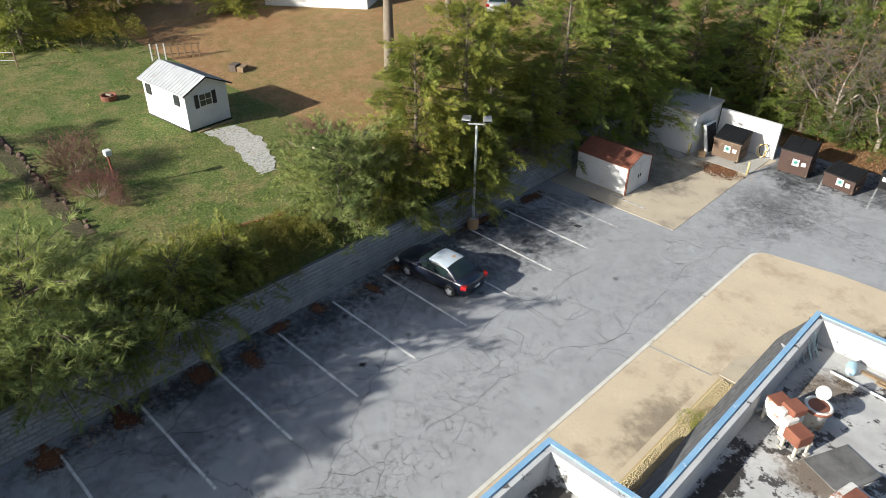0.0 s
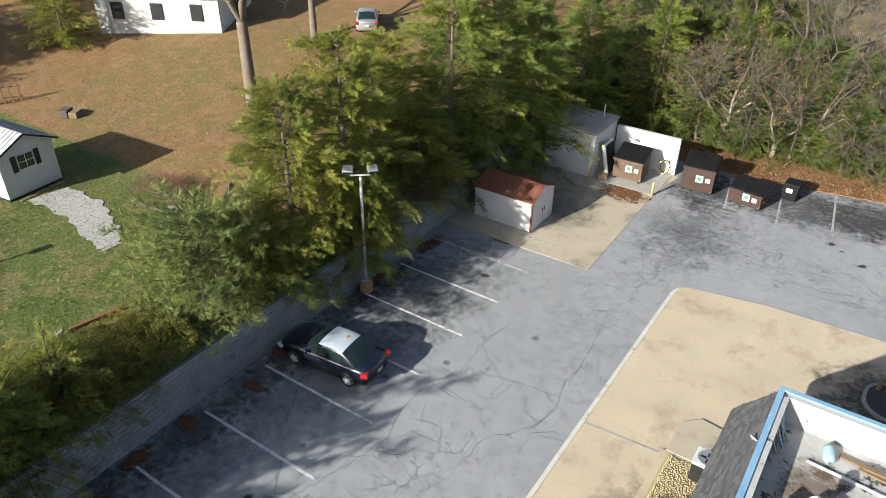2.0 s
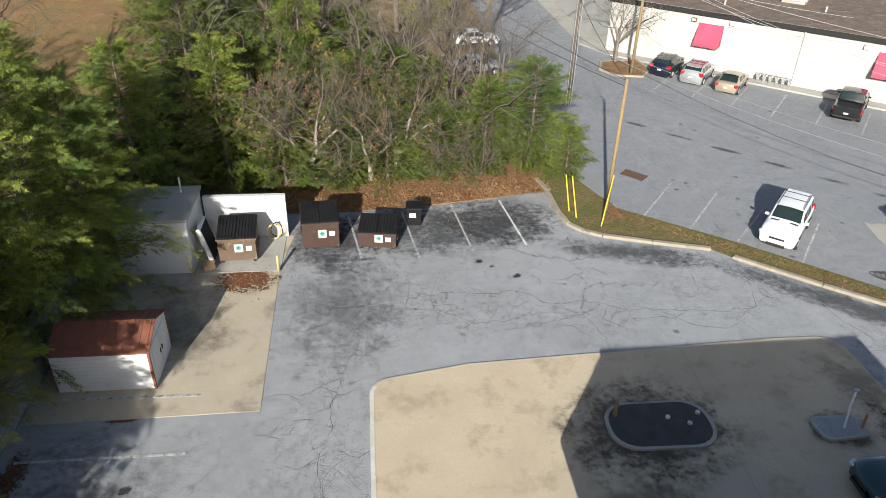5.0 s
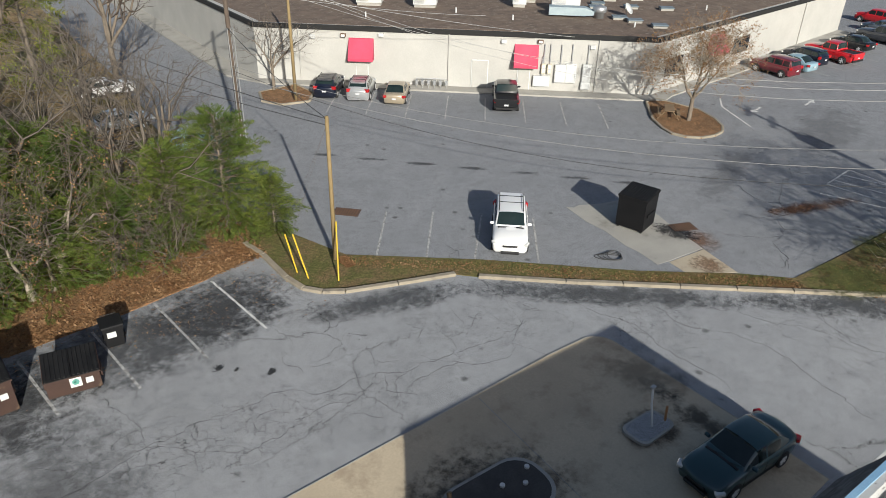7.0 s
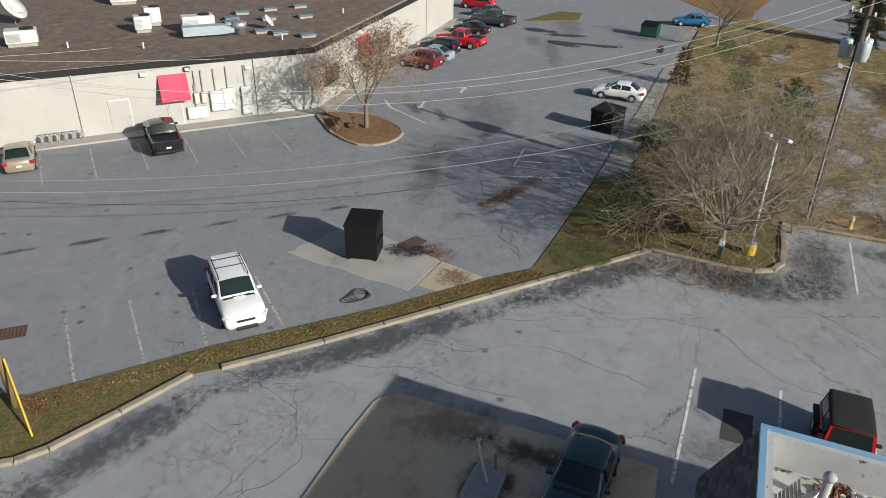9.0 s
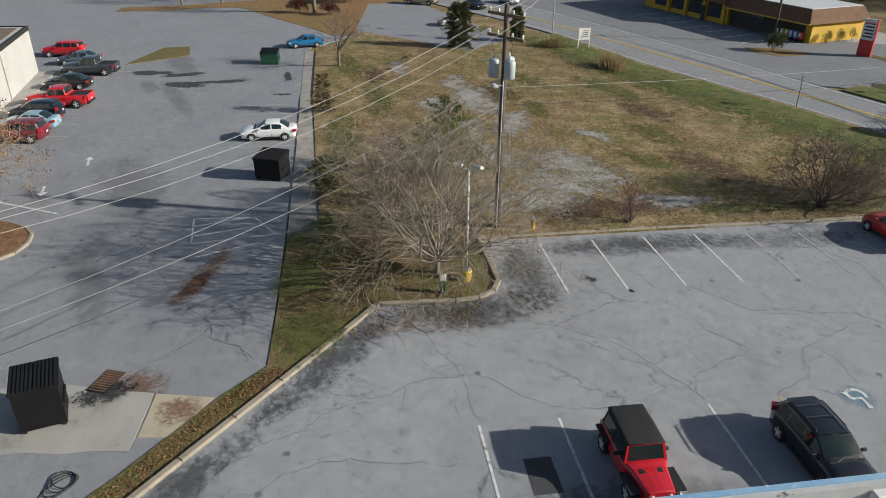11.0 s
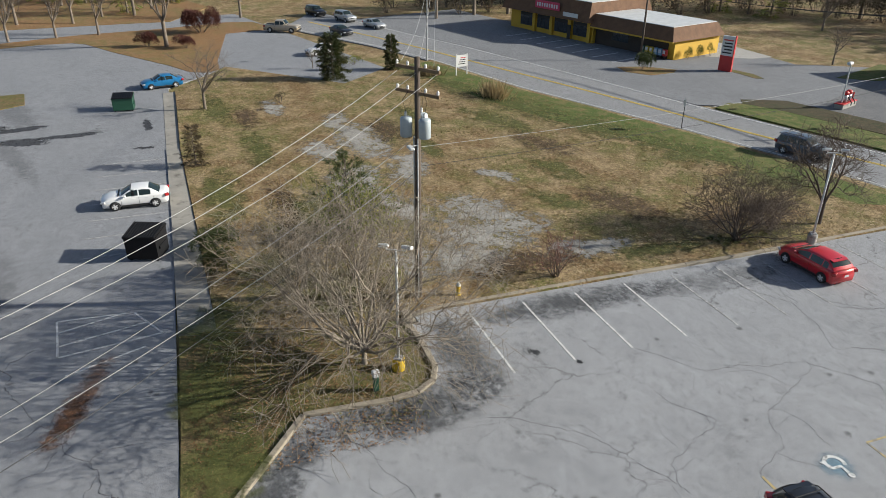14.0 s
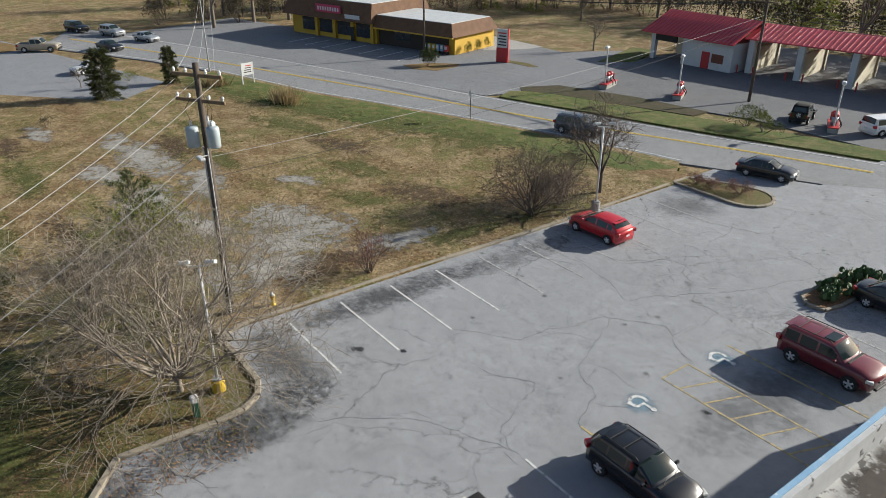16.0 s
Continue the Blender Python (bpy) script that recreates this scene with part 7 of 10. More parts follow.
for z in (11.2, 12.35):
    part("crossarm", soft_block(bmesh.new(), -1.35, 1.35, -0.07, 0.07, z - 0.08, z + 0.08, 0.02, pose(0, 0, 0, 0, 0, 33)), WOOD, up)
    for d in (-1.25, -0.5, 0.6, 1.25):
        bm = bmesh.new()
        lathe(bm, [(0.03, 0.08), (0.07, 0.12), (0.05, 0.16), (0.08, 0.20), (0.05, 0.26), (0.02, 0.3)], 8, (ARM.x * d, ARM.y * d, z))
        part("insulator", bm, INS, up)
for a in (80, 200, 320):
    c = (0.56 * math.cos(radians(a)), 0.56 * math.sin(radians(a)))
    bm = bmesh.new()
    lathe(bm, [(0.27, 0.0), (0.30, 0.05), (0.30, 0.88), (0.27, 0.95), (0.10, 1.0)], 16, (*c, 9.1))
    tr = part("transformer", bm, CAN_GREY, up, "grey transformer can", smooth=True)
    bm = bmesh.new()
    lathe(bm, [(0.05, 0), (0.07, 0.08), (0.05, 0.14), (0.06, 0.2), (0.02, 0.28)], 8, (c[0] + 0.06, c[1], 10.08))
    part("bushing", bm, INS, tr)
    part("jumper", tube(bmesh.new(), [(c[0], c[1], 10.3), (c[0] * 1.3, c[1] * 1.3, 10.9), (c[0] * 0.8, c[1] * 0.8, 11.3)], 0.012, 4), DARK, up)
    part("drop_cable", tube(bmesh.new(), [(c[0] * 1.3, c[1] * 1.3, 9.5), (c[0] * 1.5, c[1] * 1.5, 9.15), (c[0] * 0.8, c[1] * 0.8, 9.0), (0.1, 0.1, 9.1)], 0.010, 4), DARK, up)
part("street_light_arm", tube(bmesh.new(), [(0, 0, 8.6), (-0.9, 0.7, 8.9)], 0.03, 6), STEEL, up)
part("street_light", soft_block(bmesh.new(), -1.45, -0.85, 0.60, 0.85, 8.84, 8.98, 0.04), PALE_STEEL, up)

CABLE_PALE = plain("pale_cable", (0.42, 0.42, 0.41), (0.34, 0.34, 0.33), 3.0, 0.5)
CABLE_GREY = plain("grey_cable", (0.25, 0.25, 0.25), (0.18, 0.18, 0.18), 3.0, 0.7)
CABLE_DARK = plain("dark_cable", (0.03, 0.03, 0.03), (0.05, 0.05, 0.05), 3.0, 0.7)


def wire(a, b, sag, r, mat, label):
    a, b = Vector(a), Vector(b)
    pts = [a.lerp(b, i / 16) + Vector((0, 0, -4 * sag * (i / 16) * (1 - i / 16))) for i in range(17)]
    tagged(part("overhead_cable", tube(bmesh.new(), pts, r, 5), mat), label, "overhead cable", "overhead cables")


P0 = Vector((34.15, 19.6, 0))
for d, zz, far, sag in ((1.25, 12.2, (4.9, 62.4, 11.9), 3.7), (0.0, 12.3, (5.8, 63.0, 12.4), 4.2), (-1.25, 12.4, (6.8, 63.6, 12.1), 4.6)):
    wire(P0 + ARM * d + Vector((0, 0, zz)), far, sag, 0.011, CABLE_PALE, "bare pale overhead conductor")
wire(P0 + Vector((0, 0, 9.2)), (5.9, 63.0, 5.6), 2.7, 0.014, CABLE_GREY, "twisted grey overhead service cable")
wire(P0 + Vector((0, 0, 7.7)), (5.9, 63.0, 5.0), 2.4, 0.018, CABLE_GREY, "grey telephone cable between the poles")
wire(P0 + Vector((0, 0, 7.4)), (5.9, 63.0, 5.3), 3.4, 0.016, CABLE_DARK, "thin dark telephone cable between the poles")
wire((5.9, 63.0, 8.0), (4.05, 46.5, 7.4), 0.3, 0.018, CABLE_DARK, "dark cable between the timber poles")
wire((4.05, 46.5, 7.4), (-6.0, 88.0, 8.0), 0.6, 0.018, CABLE_DARK, "dark overhead cable over the lane")
wire((4.05, 46.5, 7.1), (-9.0, 86.0, 7.6), 0.6, 0.018, CABLE_DARK, "dark overhead cable over the lane")
wire(P0 + Vector((0, 0, 8.6)), (44.0, -42.5, 9.0), 0.7, 0.011, CABLE_PALE, "pale overhead cable across the field")
wire(P0 + Vector((0, 0, 7.6)), (44.0, -42.5, 8.2), 0.8, 0.012, CABLE_DARK, "pale overhead cable across the field")
for d in (-1.0, 0.0, 1.0):
    wire(P0 + ARM * d + Vector((0, 0, 12.7)), (92.0 + d, -1.0, 12.0), 1.6, 0.012, CABLE_PALE, "bare pale overhead conductor")
wire((6.0, 63.1, 10.7), (34.0, 59.9, 4.6), 0.3, 0.014, CABLE_PALE, "pale service drop to the shop")
wire((6.0, 63.1, 10.3), (28.6, 65.4, 5.9), 0.3, 0.014, CABLE_PALE, "pale service drop to the shop")


# ---------------------------------------------------------------- dumpsters
DUMP_BROWN = plain("brown_dumpster_steel", (0.062, 0.034, 0.026), (0.045, 0.026, 0.021), 1.2, 0.6, 0.1, 20, 0.1, third=(0.20, 0.14, 0.08), third_at=(0.60, 0.75), third_scale=2.0)
DUMP_BLACK = plain("black_dumpster_steel", (0.006, 0.006, 0.007), (0.010, 0.010, 0.011), 1.2, 0.6, 0.0, shine=0.25)
DUMP_GREEN = plain("green_dumpster_steel", (0.02, 0.09, 0.055), (0.018, 0.075, 0.045), 1.2, 0.55, 0.1)
LID = plain("black_plastic_lid", (0.007, 0.007, 0.0075), (0.014, 0.014, 0.0145), 2.0, 0.6, shine=0.3)
STICKER = plain("white_sticker", (0.65, 0.65, 0.62), (0.55, 0.56, 0.54), 8.0, 0.6)
STICKER_GREEN = plain("green_print", (0.10, 0.35, 0.25), (0.12, 0.30, 0.30), 8.0, 0.6)


def dumpster(label, w, d, hf, hb, mat, at, stickers=True):
    """Front towards -y; sloped lid with ribs, side pockets for the forks, rubber feet."""
    o = thing("dumpster", label, "dumpster", at, "dumpsters")
    x = w / 2
    bm = bmesh.new()
    loft(bm, [[(sx, 0.06, 0.12), (sx, d - 0.05, 0.12), (sx, d, hb), (sx, 0, hf)] for sx in (-x, x)])
    part("bin", bm, mat, o)
    for sx in (-1, 1):
        part("fork_pocket", soft_block(bmesh.new(), *sorted((sx * x, sx * (x + 0.09))), d * 0.2, d * 0.8, hf * 0.45, hf * 0.45 + 0.18, 0.02), mat, o)
        for y in (0.1, d - 0.2):
            part("skid", block(bmesh.new(), sx * x * 0.85 - 0.06, sx * x * 0.85 + 0.06, y, y + 0.12, 0.0, 0.13), DARK, o)
    part("rim", loft(bmesh.new(), [[(sx, -0.05, hf - 0.08), (sx, -0.05, hf), (sx, d + 0.04, hb), (sx, d + 0.04, hb - 0.08)] for sx in (-x - 0.05, x + 0.05)]), mat, o)
    for k in range(2):
        x0, x1 = (-x - 0.02, -0.01) if k == 0 else (0.01, x + 0.02)
        bm = bmesh.new()
        loft(bm, [[(sx, -0.10, hf + 0.02), (sx, -0.10, hf + 0.06), (sx, d, hb + 0.07), (sx, d, hb + 0.02)] for sx in (x0, x1)])
        lid = part("lid", bm, LID, o, "ribbed black plastic lid")
        n = 6
        for i in range(n):
            rx = x0 + (x1 - x0) * (i + 0.5) / n
            part("lid_rib", loft(bmesh.new(), [[(sx, -0.06, hf + 0.06), (sx, -0.06, hf + 0.10), (sx, d - 0.05, hb + 0.10), (sx, d - 0.05, hb + 0.06)] for sx in (rx - 0.04, rx + 0.04)]), LID, lid)
    if stickers:
        part("sticker", block(bmesh.new(), -0.12, 0.28, -0.012, 0.03, hf * 0.45, hf * 0.45 + 0.42), STICKER, o, "white paper sticker")
        bm = bmesh.new()
        lathe(bm, [(0.13, 0), (0.13, 0.01), (0.07, 0.011), (0.07, 0.0)], 14)
        bm.transform(pose(0.08, -0.013, hf * 0.45 + 0.23, 90, 0, 0))
        part("print", bm, STICKER_GREEN, o)
        part("sticker", block(bmesh.new(), 0.42, 0.68, -0.012, 0.03, hf * 0.50, hf * 0.50 + 0.24), STICKER, o, "small white sticker")
    return o


DUMP_TAN = plain("weathered_brown_steel", (0.13, 0.085, 0.055), (0.10, 0.065, 0.045), 1.2, 0.7, 0.1, 20, 0.1, third=(0.26, 0.20, 0.13), third_at=(0.56, 0.72), third_scale=2.0)
dumpster("weathered brown dumpster in the white enclosure", 1.75, 1.5, 1.35, 1.75, DUMP_TAN, pose(-15.45, 42.1, 0.05, 0, 0, 2))
dumpster("brown steel dumpster with black ribbed lids", 1.78, 1.5, 1.55, 1.9, DUMP_BROWN, pose(-11.55, 43.15, 0, 0, 0, 5))
dumpster("low brown dumpster with white stickers", 1.85, 1.35, 0.95, 1.25, DUMP_BROWN, pose(-8.8, 43.0, 0, 0, 0, -8))
dumpster("tall black dumpster on the broken concrete pad", 1.6, 1.6, 1.95, 2.1, DUMP_BLACK, pose(18.85, 40.35, 0.01, 0, 0, -74), stickers=False)
dumpster("black dumpster with a pale oval badge beside the gutter", 1.9, 1.7, 1.55, 1.75, DUMP_BLACK, pose(43.5, 33.85, 0, 0, 0, -112), stickers=False)
dumpster("green dumpster at the far edge of the lot", 1.9, 1.6, 1.3, 1.5, DUMP_GREEN, pose(78.4, 36.2, 0, 0, 0, -95), stickers=False)
cart = thing("wheeled_bin", "black wheeled waste bin with a pale label", "bin", pose(-6.8, 45.3, 0, 0, 0, -4), "dumpsters")
part("bin", loft(bmesh.new(), [[(sx * s, y * s2, z) for sx, y in ((-0.4, -0.1), (0.4, -0.1), (0.4, 0.75), (-0.4, 0.75))] for s, s2, z in ((0.85, 0.9, 0.08), (1.0, 1.0, 1.0))]), DUMP_BLACK, cart)
part("lid", soft_block(bmesh.new(), -0.45, 0.45, -0.18, 0.8, 1.0, 1.1, 0.04), LID, cart)
part("handle", tube(bmesh.new(), [(-0.3, 0.8, 1.0), (-0.3, 0.9, 1.05), (0.3, 0.9, 1.05), (0.3, 0.8, 1.0)], 0.02, 6), LID, cart)
part("sticker", block(bmesh.new(), -0.25, 0.1, -0.125, -0.09, 0.55, 0.80), STICKER, cart, "pale paper label")
for s in (-1, 1):
    part("wheel", WHEELS[0.315][0], None, cart, at=pose(s * 0.4, 0.7, 0.12) @ Matrix.Rotation(radians(90), 4, "Z") @ Matrix.Diagonal((0.38, 0.38, 0.38, 1)))

# refuse yard clutter
for x, y in ((-13.5, 41.3), (-17.45, 41.2)):
    b = thing("bollard", "faded yellow steel bollard by the refuse yard", "bollard", pose(x, y, 0), "bollards")
    bm = bmesh.new()
    lathe(bm, [(0.07, 0), (0.07, 0.85), (0.05, 0.9), (0.01, 0.91)], 12)
    part("post", bm, plain("faded_yellow", (0.50, 0.42, 0.20), (0.42, 0.36, 0.2), 4.0, 0.8), b, smooth=True)
mat_t = thing("mattress", "white and black mattress leaning on the booth", "mattress", pose(-16.75, 42.0, 0.06, 0, -14, 0))
part("panel", soft_block(bmesh.new(), 0.0, 0.22, 0.0, 1.4, 0.0, 1.95, 0.05), WHITE, mat_t)
part("cover", soft_block(bmesh.new(), 0.222, 0.24, 0.1, 1.3, 0.1, 1.85, 0.005), DARK, mat_t, "black fabric cover")
bx = thing("cardboard_box", "crushed brown cardboard box on the pad", "box", pose(-16.75, 41.7, 0.02, 0, 0, 20))
part("carton", soft_block(bmesh.new(), -0.25, 0.25, -0.18, 0.18, 0, 0.3, 0.02), plain("cardboard", (0.30, 0.19, 0.10), (0.25, 0.16, 0.09), 4.0, 0.9), bx)
part("flap", block(bmesh.new(), -0.25, 0.25, 0.18, 0.36, 0.27, 0.285), plain("cardboard_flap", (0.30, 0.19, 0.10), (0.25, 0.16, 0.09), 4.0, 0.9), bx)
hose = thing("hose_coil", "tangled pale and yellow hoses in the enclosure corner", "hose", pose(-14.0, 44.1, 0.03))
for k, mm in enumerate((PALE_STEEL, YELLOW_PAINT, DARK)):
    pts = [(0.1 * k + 0.28 * math.cos(a), 0.1 * math.sin(1.7 * a), 0.5 + 0.45 * math.sin(a) + 0.06 * k) for a in [0.5 * i for i in range(14)]]
    part("hose", tube(bmesh.new(), pts, 0.025, 6), mm, hose)
sl = thing("enclosure_step", "raised concrete step of the enclosure", "step", pose(-14.0, 42.6, 0), kind="structure")
part("slab", block(bmesh.new(), -3.2, 0.6, -1.3, 2.0, 0, 0.05), GREY_CONC, sl)
part("slab", block(bmesh.new(), -5.2, -3.5, -2.3, -1.3, 0, 0.07), GREY_CONC, sl)
vent = part("vent_pipe", tube(bmesh.new(), [(-0.7, 2.7, 2.8), (-0.7, 2.7, 3.7)], 0.04, 8), PALE_STEEL, booth)
hs = thing("cable_coil", "coil of black cable lying on asphalt", "cable", pose(15.75, 38.9, 0, 0, 0, -42))
for k in range(4):
    part("loop", tube(bmesh.new(), [((0.72 - 0.12 * k) * math.cos(a) + 0.1 * k, (0.3 + 0.06 * k) * math.sin(a) + 0.05 * k, 0.02 + 0.02 * k) for a in [2 * math.pi * i / 16 for i in range(17)]], 0.02, 5), CABLE_DARK, hs)
LEAFSHAPE = (np.array([(0, -0.5, 0), (0.6, -0.1, 0.12), (1, 0.1, 0), (0.4, 0.5, 0.1)], float), np.array([(0, 1, 3), (1, 2, 3)]))

# ---------------------------------------------------------------- shop wall fittings
FA, FB, FC = Vector((13.2, 77.2, 0)), Vector((38.9, 55.6, 0)), Vector((77.2, 60.1, 0))


def on_wall(p, q, s, z=0.0, out=0.0):
    """A pose on a wall from p to q, s metres along it: x along, -y outwards, z up."""
    d = (q - p).normalized()
    nrm = Vector((d.y, -d.x, 0))
    o = p + d * s + nrm * out
    return Matrix.Translation((o.x, o.y, z)) @ Matrix.Rotation(math.atan2(d.y, d.x), 4, "Z")


def awning(at, w, h, d):
    a = thing("awning", "crimson cloth awning over a shop door", "awning", at, "awnings")
    part("canopy", loft(bmesh.new(), [[(x, 0, h), (x, -d, 0.22), (x, -d, 0.18), (x, 0, h - 0.05)] for x in (-w / 2, w / 2)]), RED_CLOTH, a)
    n = 9
    for i in range(n):
        x0, x1 = -w / 2 + w * i / n, -w / 2 + w * (i + 1) / n
        bm = bmesh.new()
        prism(bm, [(x0, -0.01), (x1, -0.01), (x1, 0.22), (x0, 0.22)], 0, 0.012)
        bm.transform(pose(0, -d, 0.0, 90, 0, 0))
        part("valance", bm, RED_CLOTH, a)
    for s in (-1, 1):
        part("side_panel", loft(bmesh.new(), [[(x, 0, h), (x, -d, 0.22), (x, -d, 0.02), (x, 0, 0.02)] for x in (s * w / 2, s * (w / 2 - 0.012))]), RED_CLOTH, a)


awning(on_wall(FA, FB, 9.1, 2.15), 2.1, 1.75, 0.85)
awning(on_wall(FA, FB, 22.9, 2.15), 2.0, 1.75, 0.85)
awning(on_wall(FB, FC, 9.6, 2.15), 2.4, 1.75, 0.9)


def wall_door(at, w=0.95, h=2.05, name="door_shop", mat=STUCCO):
    dd = thing(name, "white-painted steel service door in the shop wall", "door", at, kind="structure")
    part("frame", soft_block(bmesh.new(), -w / 2 - 0.07, w / 2 + 0.07, -0.05, 0.0, 0, h + 0.07, 0.01), PALE_STEEL, dd)
    part("leaf", soft_block(bmesh.new(), -w / 2, w / 2, -0.075, -0.05, 0.02, h, 0.01), mat, dd)
    part("handle", block(bmesh.new(), w / 2 - 0.16, w / 2 - 0.06, -0.11, -0.075, 1.0, 1.06), STEEL, dd)


wall_door(on_wall(FA, FB, 9.1, 0.13))
wall_door(on_wall(FA, FB, 22.8, 0.13))
wall_door(on_wall(FA, FB, 19.1, 0.13), 1.3, 2.3)
for s, w in ((14.6, 3.0), (2.9, 2.6)):
    wn_ = thing("window_shop", "dark shop window in the white wall", "window", on_wall(FB, FC, s, 1.35), kind="structure")
    part("frame", soft_block(bmesh.new(), -w / 2, w / 2, -0.06, 0.0, 0, 1.5, 0.01), TRIM, wn_)
    for i in range(2):
        x0 = -w / 2 + 0.06 + i * (w / 2 - 0.02)
        part("pane", block(bmesh.new(), x0, x0 + w / 2 - 0.12, -0.07, -0.055, 0.08, 1.42), GLASS, wn_)
for s, f in ((3.8, 0), (16.45, 0), (28.8, 0), (27.6, 1)):
    pp = part("downpipe", tube(bmesh.new(), [(0, -0.08, 0), (0, -0.08, 4.4)], 0.05, 6), STUCCO, at=on_wall(FA, FB, s, 0.13) if not f else on_wall(FB, FC, s, 0.13))
    tagged(pp, "white-painted downpipe on the shop wall", "downpipe", "downpipes")
for s, z, w, h in ((24.3, 0.5, 1.4, 0.9), (24.4, 1.6, 0.35, 0.8), (24.9, 1.6, 0.35, 0.8), (25.8, 0.9, 0.9, 1.5), (26.7, 0.9, 0.9, 1.6), (28.0, 1.0, 0.7, 1.5), (28.0, 0.4, 0.8, 0.6)):
    mb = thing("meter_box", "grey electrical meter cabinet on the shop wall", "meter cabinet", on_wall(FA, FB, s, z), "meter cabinets")
    part("case", soft_block(bmesh.new(), -w / 2, w / 2, -0.28, 0.0, 0, h, 0.02), PALE_STEEL if z != 1.6 else CREAM, mb)
    part("door", soft_block(bmesh.new(), -w / 2 + 0.05, w / 2 - 0.05, -0.30, -0.28, 0.06, h - 0.06, 0.01), PALE_STEEL, mb)
    part("conduit", tube(bmesh.new(), [(0, -0.1, h), (0, -0.1, min(h + 1.6, 4.4 - z))], 0.05, 6), STEEL, mb)
for s, z in ((7.6, 4.1), (10.8, 4.25), (21.0, 4.1), (24.0, 4.2), (28.3, 3.9), (5.0, 3.9)):
    fl = thing("flood_light", "small flood light under the roof edge", "wall light", on_wall(FA, FB, s, z), "wall lights")
    part("case", soft_block(bmesh.new(), -0.22, 0.22, -0.26, 0, -0.15, 0.15, 0.03), BROWN_SHINGLE if s in (7.6, 24.0) else PALE_STEEL, fl)
    part("lens", block(bmesh.new(), -0.16, 0.16, -0.27, -0.258, -0.1, 0.1), LAMP_CLEAR, fl)
rl = thing("cart_rail", "low steel rail with grey meters by the wall", "rail", on_wall(FA, FB, 15.1, 0.13, 0.7))
part("top_bar", tube(bmesh.new(), [(-1.3, 0, 0.8), (1.3, 0, 0.8)], 0.03, 6), STEEL, rl)
for i in range(6):
    x = -1.25 + 0.5 * i
    part("post", tube(bmesh.new(), [(x, 0, 0), (x, 0, 0.8)], 0.03, 6), STEEL, rl)
    part("meter", soft_block(bmesh.new(), x - 0.12, x + 0.12, -0.12, 0.08, 0.3, 0.65, 0.03), STEEL, rl)

# roof plant of the shop
RZ = SHOP_H + 0.03


def roof_unit(x, y, w, d, h, label="pale rooftop air-conditioning unit", rot=-40):
    u = thing("roof_unit", label, "air conditioner", pose(x, y, RZ, 0, 0, rot), "roof units")
    part("curb", block(bmesh.new(), -w / 2 + 0.1, w / 2 - 0.1, -d / 2 + 0.1, d / 2 - 0.1, 0, 0.25), GREY_CONC, u)
    part("cabinet", soft_block(bmesh.new(), -w / 2, w / 2, -d / 2, d / 2, 0.25, h, 0.04), PALE_STEEL, u)
    for i in range(7):
        z = 0.4 + (h - 0.6) * i / 7
        part("louvre", block(bmesh.new(), -w / 2 + 0.1, -0.05, -d / 2 - 0.03, -d / 2 - 0.005, z, z + 0.06), STEEL, u)
    bm = bmesh.new()
    lathe(bm, [(min(w, d) * 0.36, h), (min(w, d) * 0.36, h + 0.08), (min(w, d) * 0.32, h + 0.09), (0.05, h + 0.06)], 16, (w * 0.2, 0, 0))
    part("fan", bm, DARK, u)
    return u


for x, y, w, d, h in ((25.6, 79.0, 2.4, 1.4, 1.2), (29.6, 75.6, 2.2, 1.4, 1.2), (37.4, 71.2, 1.3, 1.2, 1.3), (39.7, 67.4, 2.6, 1.3, 1.3), (39.8, 72.4, 1.3, 1.2, 1.5), (58.5, 69.5, 2.2, 1.8, 1.6), (33.0, 86.0, 2.4, 1.6, 1.4), (46.0, 82.0, 2.4, 1.6, 1.4)):
    roof_unit(x, y, w, d, h)
du = thing("roof_duct", "pale blue-grey duct with a round exhaust fan", "exhaust duct", pose(38.6, 65.2, RZ, 0, 0, -42), "roof units")
part("duct", loft(bmesh.new(), [[(x, -0.5, z0), (x, 0.5, z0), (x, 0.5, z1), (x, -0.5, z1)] for x, z0, z1 in ((-2.2, 0.2, 0.9), (1.0, 0.2, 0.9), (1.8, 0.3, 0.6))]), plain("blue_grey_metal", (0.36, 0.44, 0.47), (0.30, 0.37, 0.40), 1.0, 0.5, 0.2), du)
bm = bmesh.new()
lathe(bm, [(0.45, 0), (0.45, 0.5), (0.6, 0.55), (0.62, 0.95), (0.4, 1.05), (0.1, 1.1)], 18, (2.3, 0, 0))
part("fan_drum", bm, STEEL, du, smooth=True)
HATCH = plain("grey_blue_hatch", (0.17, 0.21, 0.24), (0.13, 0.165, 0.19), 1.5, 0.7, shine=0.25)
for x, y in ((43.2, 66.8), (46.2, 65.1), (48.6, 62.8), (41.8, 60.8), (42.1, 58.3), (44.6, 67.9), (49.9, 67.6), (41.6, 62.4), (47.2, 68.8), (52.5, 66.0)):
    sk = thing("roof_hatch", "low grey-blue roof vent hatch", "roof vent", pose(x, y, RZ, 0, 0, -38), "roof hatches")
    part("curb", block(bmesh.new(), -0.6, 0.6, -0.4, 0.4, 0, 0.18), GREY_CONC, sk)
    part("cover", soft_block(bmesh.new(), -0.68, 0.68, -0.48, 0.48, 0.18, 0.30, 0.04), HATCH, sk)


